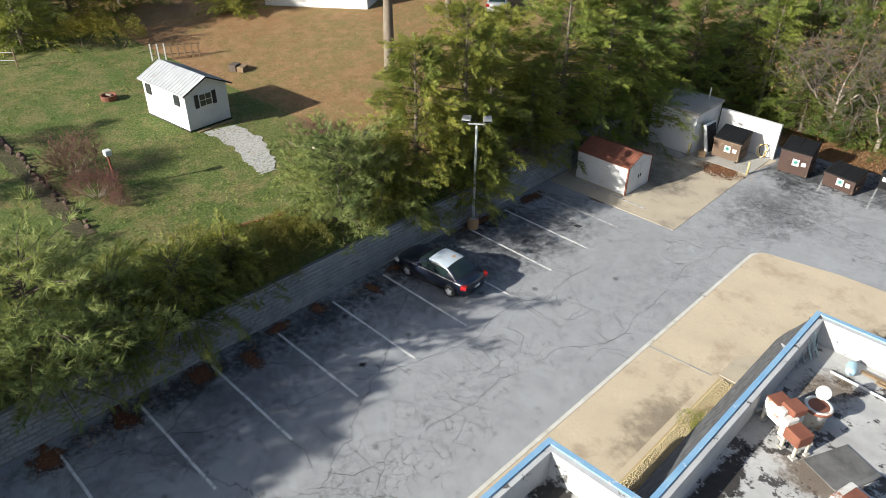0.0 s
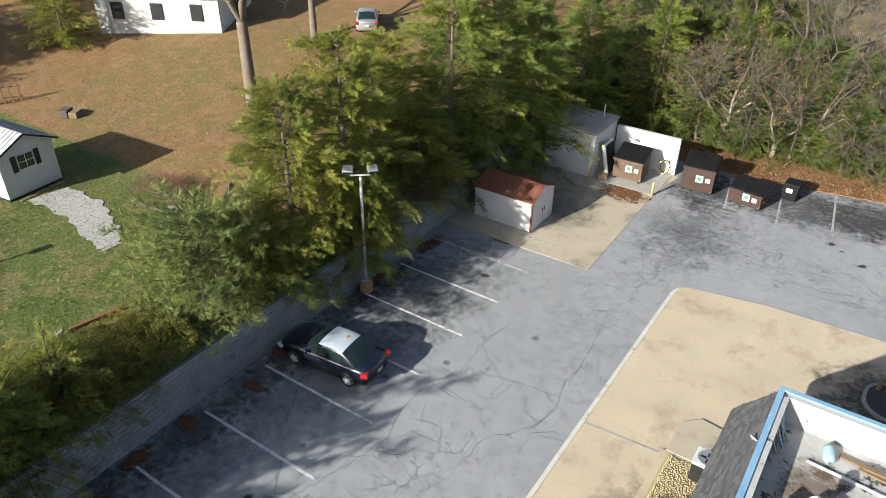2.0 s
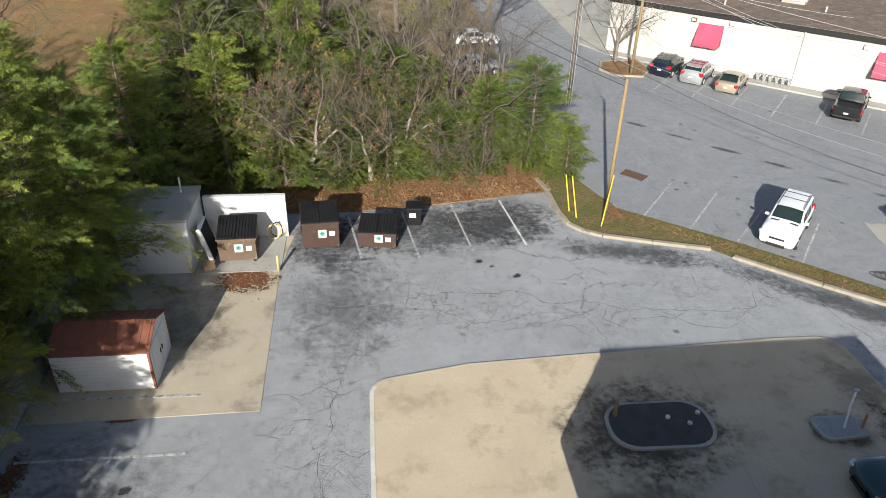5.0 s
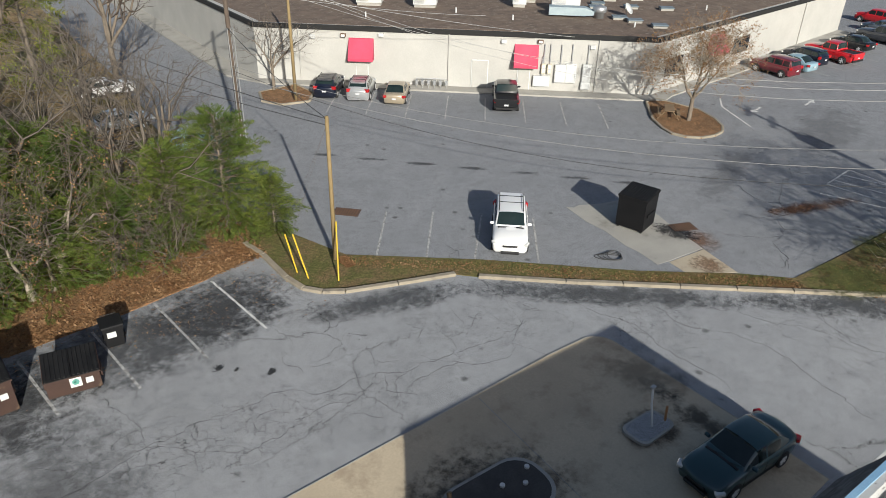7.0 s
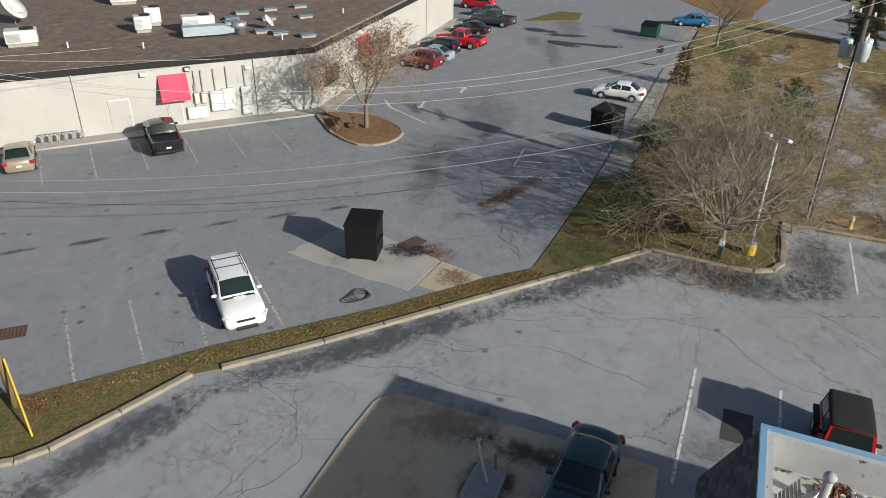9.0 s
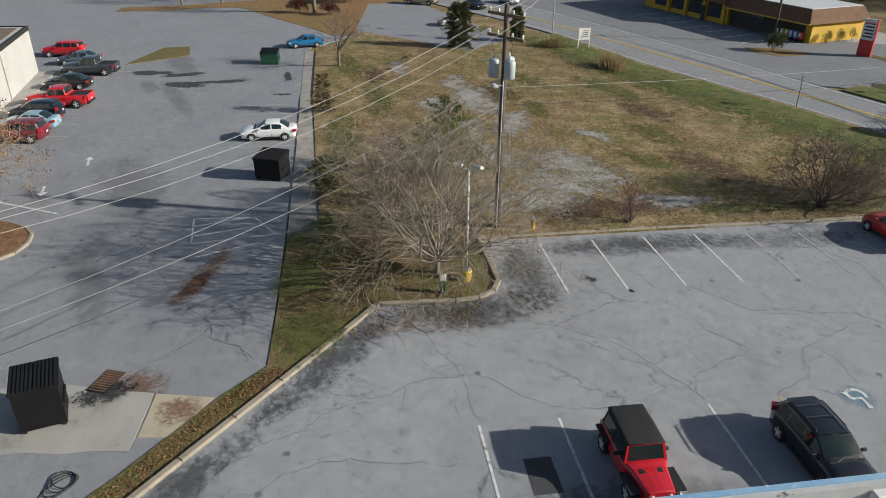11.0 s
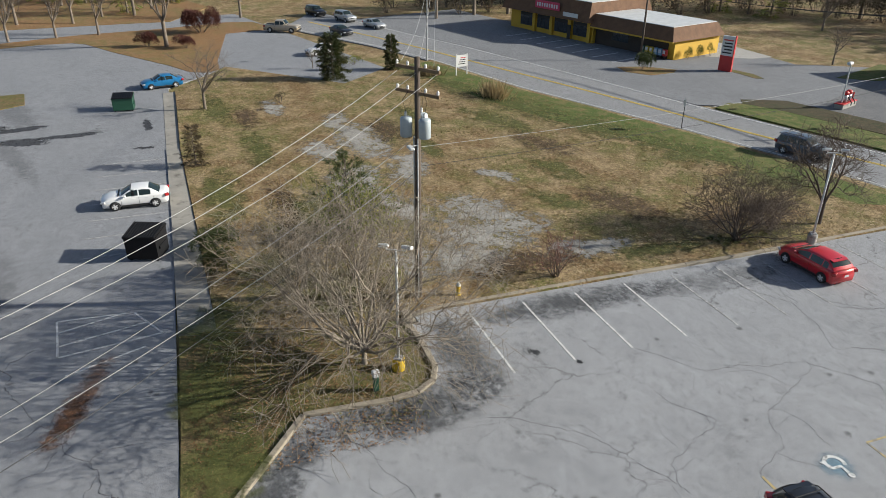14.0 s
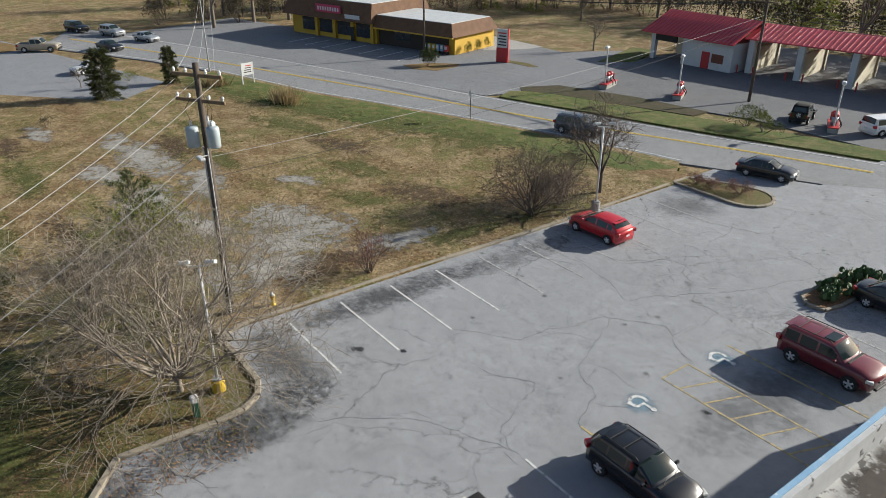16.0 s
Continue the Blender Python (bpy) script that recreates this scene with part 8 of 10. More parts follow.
def dish(x, y, z, r, rot, group="dishes"):
    o = thing("satellite_dish", "pale grey satellite dish on a roof mast", "satellite dish", pose(x, y, z, 0, 0, rot), group)
    part("mast", tube(bmesh.new(), [(0, 0, 0), (0, 0, r * 1.1)], 0.03, 6), STEEL, o)
    bm = bmesh.new()
    lathe(bm, [(0.02, 0.0), (r * 0.5, 0.04), (r, 0.16), (r, 0.185), (r * 0.5, 0.065), (0.02, 0.025)], 20)
    bm.transform(pose(0, -0.08, r * 1.2, 55, 0, 0))
    part("reflector", bm, PALE_STEEL, o, smooth=True)
    part("feed_arm", tube(bmesh.new(), [(0, -0.1, r * 0.8), (0, -r * 1.1, r * 0.9)], 0.02, 5), STEEL, o)


dish(42.9, 62.8, RZ, 0.55, 20)
dish(34.5, 82.5, RZ, 1.2, 20)
for x, y in ((22.5, 74.5), (33.0, 67.0), (40.3, 59.5), (52.0, 60.8), (30.5, 72.0)):
    vp = part("roof_vent_pipe", tube(bmesh.new(), [(x, y, RZ), (x, y, RZ + 0.45)], 0.07, 8), PALE_STEEL)
    tagged(vp, "short pale vent pipe on the gravel roof", "vent pipe", "vent pipes")

# kerbed islands of the lower lot
for pts, lab in (([(37.2, 54.6), (34.4, 51.6), (33.4, 49.8), (33.1, 48.7), (33.4, 47.7), (34.2, 47.0), (35.4, 46.7), (36.6, 46.9), (37.6, 47.6), (38.5, 48.9), (39.3, 51.0), (38.6, 54.6)], "kerbed island with mulch and a bare tree"), ([(11.7, 73.6), (11.0, 71.4), (11.9, 69.8), (14.1, 69.4), (15.4, 71.2), (15.1, 74.0)], "kerbed island with leaf mulch")):
    kerb(pts + pts[:1], width=0.2)
    sheet("ground_island", offset_line(pts, -0.1) if pts[0][0] > 20 else pts, 0.11, LITTER, lab, "planting island")
pt = thing("picnic_table", "dark weathered picnic table under the island tree", "picnic table", pose(35.7, 51.2, 0.11, 0, 0, 40))
part("tabletop", soft_block(bmesh.new(), -0.9, 0.9, -0.37, 0.37, 0.70, 0.75, 0.01), WOOD, pt)
for s in (-1, 1):
    part("bench", soft_block(bmesh.new(), -0.9, 0.9, *sorted((s * 0.58, s * 0.84)), 0.40, 0.45, 0.01), WOOD, pt)
    for t in (-1, 1):
        part("leg", tube(bmesh.new(), [(s * 0.65, t * 0.8, 0), (s * 0.65, t * 0.2, 0.72)], 0.04, 4), WOOD, pt)

DRAIN = plain("rusty_cast_iron", (0.095, 0.055, 0.040), (0.07, 0.042, 0.032), 3.0, 0.85)
# storm drains, gutter walk, hydrant, service box
for x, y, rot in ((7.1, 50.8, -45), (21.7, 38.9, -20)):
    dr = thing("storm_drain", "rusty cast-iron drain grate in asphalt", "drain", pose(x, y, 0, 0, 0, rot), "storm drains", "structure")
    part("frame", block(bmesh.new(), -0.75, 0.75, -0.45, 0.45, -0.1, 0.012), DRAIN, dr)
    for i in range(9):
        part("bar", block(bmesh.new(), -0.65 + 0.15 * i, -0.58 + 0.15 * i, -0.38, 0.38, 0.0, 0.03), BROWN_SHINGLE, dr)
sheet("pavement_gutter", [(34.32, 30.24), (50.0, 30.74), (64.5, 31.24), (64.8, 32.34), (50.0, 32.16), (34.32, 32.08)], 0.065, OLD_WALK, "concrete gutter walk beside the field", "pavement")
sheet("pavement_gutter", [(64.5, 31.24), (85.0, 31.24), (85.0, 32.50), (64.8, 32.34)], 0.014, OLD_WALK, "concrete gutter walk flush with the lot", "pavement")
hy = thing("fire_hydrant", "yellow fire hydrant with a pale bonnet", "fire hydrant", pose(33.6, 17.5, 0.1))
bm = bmesh.new()
lathe(bm, [(0.16, 0), (0.16, 0.05), (0.11, 0.07), (0.11, 0.5), (0.14, 0.53), (0.14, 0.57)], 12)
part("barrel", bm, YELLOW_PAINT, hy, smooth=True)
bm = bmesh.new()
lathe(bm, [(0.13, 0.57), (0.11, 0.68), (0.05, 0.74), (0.03, 0.8)], 12)
part("bonnet", bm, WHITE, hy, smooth=True)
for s in (1, -1):
    part("nozzle", tube(bmesh.new(), [(s * 0.1, 0, 0.42), (s * 0.19, 0, 0.42)], 0.055, 8), YELLOW_PAINT, hy)
sb = thing("service_box", "green utility post with a white cap", "utility box", pose(27.0, 23.9, 0.03))
part("post", soft_block(bmesh.new(), -0.12, 0.12, -0.12, 0.12, 0, 0.75, 0.02), DUMP_GREEN, sb)
part("cap", soft_block(bmesh.new(), -0.16, 0.16, -0.16, 0.16, 0.75, 1.05, 0.05), WHITE, sb)
inlet = thing("kerb_inlet", "dark storm inlet in the kerb corner", "drain", pose(32.4, 20.6, 0), kind="structure")
part("slot", block(bmesh.new(), -0.7, 0.4, -0.15, 0.25, 0.0, 0.16), DARK, inlet)
part("hood", block(bmesh.new(), -0.8, 0.5, -0.05, 0.4, 0.16, 0.22), KERB, inlet)

# old fuel islands on the apron
oi = thing("fuel_island", "low kerbed oval island of blackened gravel", "island", pose(1.1, 30.15, 0.03), kind="structure")
OV = arc(-1.0, 0.2, 0.95, 90, 180, 5) + arc(-1.0, -0.2, 0.95, 180, 270, 5) + arc(1.05, -0.25, 0.95, 270, 360, 5) + arc(1.05, 0.2, 0.95, 0, 90, 5)
part("rim", prism(bmesh.new(), OV, -0.05, 0.11), GREY_CONC, oi)
part("fill", prism(bmesh.new(), [(x * 0.93, y * 0.90) for x, y in OV], 0.0, 0.118), plain("black_gravel", (0.045, 0.042, 0.04), (0.075, 0.07, 0.065), 1.2, 0.95, 0, 14, 0.8, own=False), oi, "blackened gravel")
part("wood_stub", tube(bmesh.new(), [(-1.5, 0.5, 0.1), (-1.42, 0.75, 0.55)], 0.09, 6), WOOD, oi)
for x, y in ((0.4, 0.25), (1.1, -0.1), (1.6, 0.4)):
    part("pipe_stub", tube(bmesh.new(), [(x, y, 0.1), (x, y, 0.2)], 0.09, 8), PALE_STEEL, oi)
o2 = thing("fuel_island", "small grey kerbed island with a bent steel post", "island", pose(7.65, 29.5, 0.03), kind="structure")
OV2 = arc(-0.65, 0.25, 0.3, 90, 180, 3) + arc(-0.6, -0.3, 0.3, 180, 270, 3) + arc(0.65, -0.25, 0.3, 270, 360, 3) + arc(0.6, 0.25, 0.3, 0, 90, 3)
part("rim", prism(bmesh.new(), OV2, -0.05, 0.13), GREY_CONC, o2)
part("fill", prism(bmesh.new(), [(x * 0.88, y * 0.85) for x, y in OV2], 0.0, 0.138), ASPHALT, o2)
part("bent_post", tube(bmesh.new(), [(0.1, -0.1, 0.1), (0.3, 0.25, 0.9), (0.42, 0.4, 1.45)], 0.045, 8), PALE_STEEL, o2)
part("post_head", soft_block(bmesh.new(), 0.34, 0.54, 0.34, 0.48, 1.42, 1.52, 0.02), STEEL, o2)
part("rusty_post", tube(bmesh.new(), [(0.75, -0.15, 0.1), (0.78, -0.1, 0.75)], 0.05, 8), plain("orange_post", (0.42, 0.22, 0.10), (0.34, 0.16, 0.07), 3.0, 0.8), o2)

# gravel bed, condenser and planting by the west wall
sheet("ground_bed_edge", [(-6.35, 15.0), (-4.3, 15.0), (-4.3, 23.0), (-6.35, 23.0)], 0.075, SLAB, "concrete edge of the gravel bed", "planting bed")
sheet("ground_gravel_bed", [(-6.1, 15.05), (-4.3, 15.05), (-4.3, 22.85), (-6.1, 22.85)], 0.082, plain("yellow_gravel", (0.44, 0.35, 0.19), (0.36, 0.28, 0.15), 6.0, 0.95, 0, 25, 0.8, own=False), "yellow gravel bed by the wall", "gravel bed")
prng = np.random.default_rng(12)
octa_v = np.array([(1, 0, 0), (-1, 0, 0), (0, 1, 0), (0, -1, 0), (0, 0, 0.7), (0, 0, -0.7)], float)
octa_f = np.array([(0, 2, 4), (2, 1, 4), (1, 3, 4), (3, 0, 4), (2, 0, 5), (1, 2, 5), (3, 1, 5), (0, 3, 5)])
nP = 9000
pp = np.stack([prng.uniform(-6.0, -4.3, nP), prng.uniform(15.1, 22.8, nP), prng.uniform(0.08, 0.13, nP)], 1)
PEBBLE = plain("tan_pebble", (0.48, 0.39, 0.23), (0.40, 0.33, 0.20), 9.0, 0.9, 0, 30, 0.2, own=False)
tagged(part("pebbles", scatter("pebbles", (octa_v, octa_f), pp, prng.normal(0, 1, (nP, 3)), prng.uniform(0.030, 0.048, nP), PEBBLE, prng), None), "tan river pebbles filling the bed by the wall", "pebbles", kind="stuff")
sheet("pavement_unit_pad", [(-6.2, 23.0), (-6.2, 24.6), (-5.6, 25.2), (-4.0, 25.0), (-4.0, 23.0)], 0.10, PAD, "small stained concrete pad for the condenser", "paving")
cu = thing("condenser_unit", "pale grey air-conditioning condenser with a round fan", "air conditioner", pose(-4.75, 22.55, 0.08))
part("casing", soft_block(bmesh.new(), -0.42, 0.42, -0.42, 0.42, 0, 0.85, 0.07), TRIM, cu)
part("top_panel", soft_block(bmesh.new(), -0.45, 0.45, -0.45, 0.45, 0.80, 0.90, 0.06), PALE_STEEL, cu)
bm = bmesh.new()
lathe(bm, [(0.34, 0.905), (0.34, 0.925), (0.30, 0.915), (0.1, 0.90), (0.02, 0.92)], 20)
part("fan_grille", bm, STEEL, cu)
for i in range(4):
    part("fan_blade", block(bmesh.new(), 0.05, 0.30, -0.05, 0.05, 0.905, 0.912, Matrix.Rotation(i * math.pi / 2, 4, "Z")), TRIM, cu)

# ---------------------------------------------------------------- on the near roof
ZD = DECK_Z
RUSTY_WHITE = plain("rust_streaked_white", (0.62, 0.61, 0.58), (0.50, 0.48, 0.44), 2.0, 0.7, 0, 20, 0.1, third=(0.30, 0.12, 0.06), third_at=(0.54, 0.64), third_scale=3.0)
ex = thing("roof_cooler", "white rust-topped evaporative cooler on the roof", "cooler", pose(-2.15, 17.0, ZD, 0, 0, -24))
part("cabinet", soft_block(bmesh.new(), -0.75, 0.20, -0.30, 0.30, 0.30, 0.88, 0.04), RUSTY_WHITE, ex)
part("rusty_top", soft_block(bmesh.new(), -0.75, -0.30, -0.28, 0.28, 0.88, 0.92, 0.015), RUST, ex)
for i in range(5):
    part("louvre", block(bmesh.new(), -0.66, 0.12, -0.325, -0.295, 0.38 + 0.09 * i, 0.43 + 0.09 * i), RUSTY_WHITE, ex)
part("motor_box", soft_block(bmesh.new(), -0.25, 0.25, -0.26, 0.26, 0.88, 1.14, 0.03), RUST, ex, "rust-red motor box")
part("pulley_guard", soft_block(bmesh.new(), -0.18, 0.05, -0.40, -0.26, 0.80, 1.05, 0.02), RUSTY_WHITE, ex)
part("shroud", soft_block(bmesh.new(), 0.30, 0.85, -0.55, 0.0, 0.42, 0.80, 0.03), RUST, ex, "rust-red sheet-metal shroud")
part("shroud_panel", soft_block(bmesh.new(), 0.10, 0.34, -0.52, -0.10, 0.30, 0.95, 0.02), RUSTY_WHITE, ex)
for x, y in ((-0.68, -0.24), (-0.68, 0.24), (0.14, -0.24), (0.36, -0.50), (0.80, -0.50), (0.80, -0.05)):
    part("leg", soft_block(bmesh.new(), x - 0.04, x + 0.04, y - 0.04, y + 0.04, 0.06, 0.44, 0.01), CREAM, ex)
    part("foot_block", soft_block(bmesh.new(), x - 0.10, x + 0.10, y - 0.10, y + 0.10, 0.0, 0.08, 0.015), GREY_CONC, ex)
part("torn_sheet", loft(bmesh.new(), [[(-1.05 + 0.05 * k * (-1) ** k, -0.55 + 0.2 * k, z) for z in (0.01, 0.10 + 0.08 * (k % 2))] + [(-0.78, -0.5 + 0.2 * k, 0.32)] for k in range(5)]), RUSTY_WHITE, ex, "crumpled white sheet")
part("water_line", tube(bmesh.new(), [(-0.75, 0.1, 0.4), (-1.0, 0.2, 0.1), (-0.9, 0.8, 0.03), (-0.2, 1.3, 0.03)], 0.015, 6), GREY_METAL, ex)
fd = thing("roof_exhaust", "white exhaust drum with a rusty rim and tilted lid", "exhaust fan", pose(-1.75, 17.95, ZD))
bm = bmesh.new()
lathe(bm, [(0.30, 0.0), (0.32, 0.60), (0.40, 0.64), (0.40, 0.74), (0.30, 0.74), (0.28, 0.45)], 20)
part("drum", bm, RUSTY_WHITE, fd, smooth=True)
bm = bmesh.new()
lathe(bm, [(0.402, 0.63), (0.415, 0.68), (0.402, 0.73)], 20)
part("rim", bm, RUST, fd)
bm = bmesh.new()
lathe(bm, [(0.22, 0), (0.20, 0.04), (0.04, 0.08)], 16)
bm.transform(pose(-0.05, 0.30, 0.98, 60, 0, 20))
part("lid", bm, PALE_STEEL, fd, "white lid hanging open")
part("lid_stay", tube(bmesh.new(), [(-0.05, 0.34, 0.7), (-0.05, 0.30, 0.98)], 0.015, 5), STEEL, fd)
gm = thing("rubber_mat", "weathered dark rubber mat on the roof", "mat", pose(-0.95, 17.1, ZD, 0, 0, -25))
part("sheet", soft_block(bmesh.new(), -0.1, 1.15, -0.85, 0.75, 0.0, 0.03, 0.01), plain("grey_mat", (0.07, 0.07, 0.068), (0.16, 0.155, 0.15), 1.5, 0.95, 0, 30, 0.3), gm)
part("fold", soft_block(bmesh.new(), 1.0, 1.15, -0.85, 0.75, 0.03, 0.07, 0.015), plain("mat_fold", (0.10, 0.10, 0.10), (0.16, 0.155, 0.15), 1.5, 0.95, 0, 30, 0.3), gm)
for x, y, w in ((0.35, 15.1, 1.2), (3.6, 16.0, 1.5), (4.6, 12.0, 1.6)):
    u = thing("roof_cooler", "white rust-stained rooftop cabinet", "cooler", pose(x, y, ZD, 0, 0, -15))
    part("cabinet", soft_block(bmesh.new(), -w / 2, w / 2, -0.45, 0.45, 0.12, 0.85, 0.04), RUSTY_WHITE, u)
    part("rusty_top", soft_block(bmesh.new(), -w / 2 + 0.2, w / 2 - 0.5, -0.3, 0.3, 0.85, 0.92, 0.02), RUST, u)
    for sx in (-1, 1):
        part("skid", block(bmesh.new(), sx * w * 0.4 - 0.05, sx * w * 0.4 + 0.05, -0.5, 0.5, 0, 0.12), WOOD, u)
    for i in range(4):
        part("louvre", block(bmesh.new(), -w / 2 + 0.1, w / 2 - 0.1, -0.475, -0.445, 0.25 + 0.13 * i, 0.32 + 0.13 * i), GREY_METAL, u)
FRAME_TEAL = plain("pale_teal_frame", (0.38, 0.50, 0.52), (0.46, 0.54, 0.55), 3.0, 0.6)
for i, (x, y, rot) in enumerate(((-2.95, 21.25, 8), (-2.88, 21.0, 14), (-2.85, 20.75, 20), (-2.95, 20.45, 4), (-2.75, 21.1, 30), (-3.0, 20.1, 60))):
    f = thing("old_frame", "discarded pale metal frame leaning in the roof corner", "frame", pose(x, y, ZD + 0.01, 0, -14 - 4 * i, rot), "roof clutter")
    fm = (FRAME_TEAL, GREY_METAL)[i % 2]
    for q in (0, 1):
        part("stile", soft_block(bmesh.new(), -0.02, 0.02, q * 0.5 - 0.03, q * 0.5 + 0.03, 0, 0.85, 0.008), fm, f)
        part("rail", soft_block(bmesh.new(), -0.02, 0.02, 0.03, 0.47, q * 0.79, 0.06 + q * 0.79, 0.008), fm, f)
tk = thing("gas_bottle", "pale blue steel bottle lying by the parapet", "bottle", pose(-1.75, 21.05, ZD + 0.17, 90, 0, 10))
bm = bmesh.new()
lathe(bm, [(0.06, -0.28), (0.14, -0.25), (0.16, -0.15), (0.16, 0.18), (0.12, 0.26), (0.04, 0.29)], 14)
part("shell", bm, plain("pale_blue_steel", (0.35, 0.52, 0.60), (0.30, 0.46, 0.54), 3.0, 0.5), tk, smooth=True)
part("valve", tube(bmesh.new(), [(0, 0, 0.28), (0, 0, 0.37)], 0.03, 6), STEEL, tk)
for x, y, l, rot, z in ((0.2, 21.2, 3.4, -4, 0.02), (0.5, 20.95, 3.0, -7, 0.02), (0.3, 21.1, 2.4, -2, 0.12), (6.3, 20.6, 1.9, 4, 0.02)):
    tagged(part("plank", soft_block(bmesh.new(), -l / 2, l / 2, -0.08, 0.08, 0, 0.06, 0.01), WOOD, at=pose(x, y, ZD + z, 0, 0, rot)), "weathered timber plank lying on the roof", "plank", "roof clutter")
tagged(part("pipe", tube(bmesh.new(), [(-2.2, 20.6, ZD + 0.05), (0.6, 20.4, ZD + 0.05)], 0.045, 8), WHITE), "long white plastic pipe on the roof", "pipe", "roof clutter")
vt = thing("roof_flue", "tall grey round flue with a domed cap", "flue", pose(6.7, 20.6, ZD))
bm = bmesh.new()
lathe(bm, [(0.16, 0), (0.11, 0.12), (0.11, 0.85)], 16)
part("pipe", bm, GREY_METAL, vt, smooth=True)
bm = bmesh.new()
lathe(bm, [(0.15, 0.85), (0.16, 0.93), (0.12, 1.0), (0.03, 1.04)], 16)
part("cap", bm, GREY_METAL, vt, smooth=True)
dish(6.0, 20.9, ZD, 0.38, 150)
plt = thing("pallet", "grey weathered pallet leaning on the parapet", "pallet", pose(6.1, 21.55, ZD + 0.02, -62, 0, 0), "roof clutter")
for i in range(7):
    part("slat", block(bmesh.new(), -0.5, 0.5, 0.0 - 0.13 * i, 0.09 - 0.13 * i, 0.0, 0.02), plain("grey_slat", (0.30, 0.28, 0.25), (0.22, 0.2, 0.18), 5.0, 0.95) if i == 0 else bpy.data.materials["grey_slat"], plt)
for i, (x, y) in enumerate(((6.9, 19.9), (7.2, 20.2), (6.4, 20.0), (7.0, 19.5))):
    d = thing("debris_pile", "heap of torn fibre and rubble on the roof", "debris", pose(x, y, ZD), "roof clutter", "stuff")
    nn = 60
    part("scrap", scatter("scrap", LEAFSHAPE, prng.normal(0, 0.2, (nn, 3)) * [1, 1, 0.15] + [0, 0, 0.06], prng.normal(0, 1, (nn, 3)) * [1, 1, 0.3], prng.uniform(0.08, 0.24, nn), (CREAM, RUST, WOOD, PALE_STEEL)[i], prng), None, d)
fb = thing("wall_fitting", "white plastic vent box on the parapet", "vent", pose(7.4, 15.4, ZD + 0.4))
part("box", soft_block(bmesh.new(), -0.1, 0.25, -0.3, 0.3, 0, 0.4, 0.05), WHITE, fb)
part("flap", block(bmesh.new(), -0.13, -0.1, -0.25, 0.25, 0.05, 0.3), PALE_STEEL, fb)

# cactus planter by the front bays
PL = [(17.55, -6.4), (16.9, -5.75), (16.0, -5.9), (15.7, -7.2), (15.6, -11.6), (16.2, -12.3), (17.2, -11.9), (17.6, -10.4)]
kerb(PL + PL[:1], width=0.22)
sheet("ground_planter", PL, 0.11, LITTER, "mulched planter island", "planter")
for i in range(26):
    cx = thing("prickly_pear", "low green prickly-pear cactus in the planter", "cactus", pose(16.6 + prng.normal(0, 0.35), -9.0 + prng.uniform(-2.6, 2.4), 0.11, 0, 0, prng.uniform(0, 360)), "cacti") if i == 0 else None
    if i == 0:
        pear = cx
        for k in range(9):
            bm = bmesh.new()
            lathe(bm, [(0.02, -0.02), (0.10, -0.018), (0.13, 0), (0.10, 0.018), (0.02, 0.02)], 10)
            a = 2.4 * k
            bm.transform(pose(0.16 * math.cos(a) * (k % 3), 0.16 * math.sin(a) * (k % 3), 0.16 + 0.13 * (k // 3), 70 + 14 * math.sin(k), 0, 57 * k) @ Matrix.Diagonal((1.1, 1.5, 1, 1)))
            part("pad", bm, plain("cactus_green", (0.05, 0.10, 0.035), (0.07, 0.12, 0.04), 4.0, 0.7) if k == 0 else bpy.data.materials["cactus_green"], pear)
    else:
        copy_thing(pear, pose(16.6 + prng.normal(0, 0.35), -9.0 + prng.uniform(-2.6, 2.4), 0.11, 0, 0, prng.uniform(0, 360)))

# metal shed and garden shed details
for i in range(9):
    z = 0.1 + 0.18 * i
    part("siding", block(bmesh.new(), 0.02, L - 0.05, -0.015, 0.0, z, z + 0.15), WHITE, shed)
for y in (0.35, 1.3):
    dd = part("door", soft_block(bmesh.new(), L, L + 0.03, y, y + 0.9, 0.08, 1.7, 0.01), WHITE, shed)
    part("handle", block(bmesh.new(), L + 0.03, L + 0.06, y + (0.75 if y < 1 else 0.05), y + (0.82 if y < 1 else 0.12), 0.8, 1.0), TRIM, dd)
for x, y in ((L - 0.02, -0.02), (L - 0.02, D - 0.05)):
    part("corner_trim", block(bmesh.new(), x - 0.04, x + 0.045, y - 0.02, y + 0.07, 0, EH), RUST, shed)
for i in range(12):
    x = 0.1 + i * 0.3
    for s in (0, 1):
        y0, y1 = (-0.07, D / 2) if s == 0 else (D + 0.07, D / 2)
        part("roof_rib", loft(bmesh.new(), [[(xx, y0, EH + 0.02), (xx, y1, RH + 0.06), (xx, y1, RH + 0.085), (xx, y0, EH + 0.045)] for xx in (x, x + 0.05)]), RUST, shed)
for i in range(15):
    y = 0.06 + i * 0.19
    part("batten", block(bmesh.new(), 0.0, 0.018, y, y + 0.03, 0.1, 2.42), WHITE, gs)
for y in (0.62, 1.88):
    part("shutter", soft_block(bmesh.new(), 0.018, 0.05, y, y + 0.28, 1.35, 2.2, 0.01), TRIM, gs, "black shutter")
gw = part("window_frame", soft_block(bmesh.new(), 0.0, 0.05, 0.93, 1.85, 1.35, 2.2, 0.01), WHITE, gs, "white window frame")
for i in range(2):
    for j in range(2):
        part("pane", block(bmesh.new(), 0.05, 0.058, 0.98 + 0.42 * i, 1.36 + 0.42 * i, 1.42 + 0.38 * j, 1.76 + 0.38 * j), GLASS, gw)
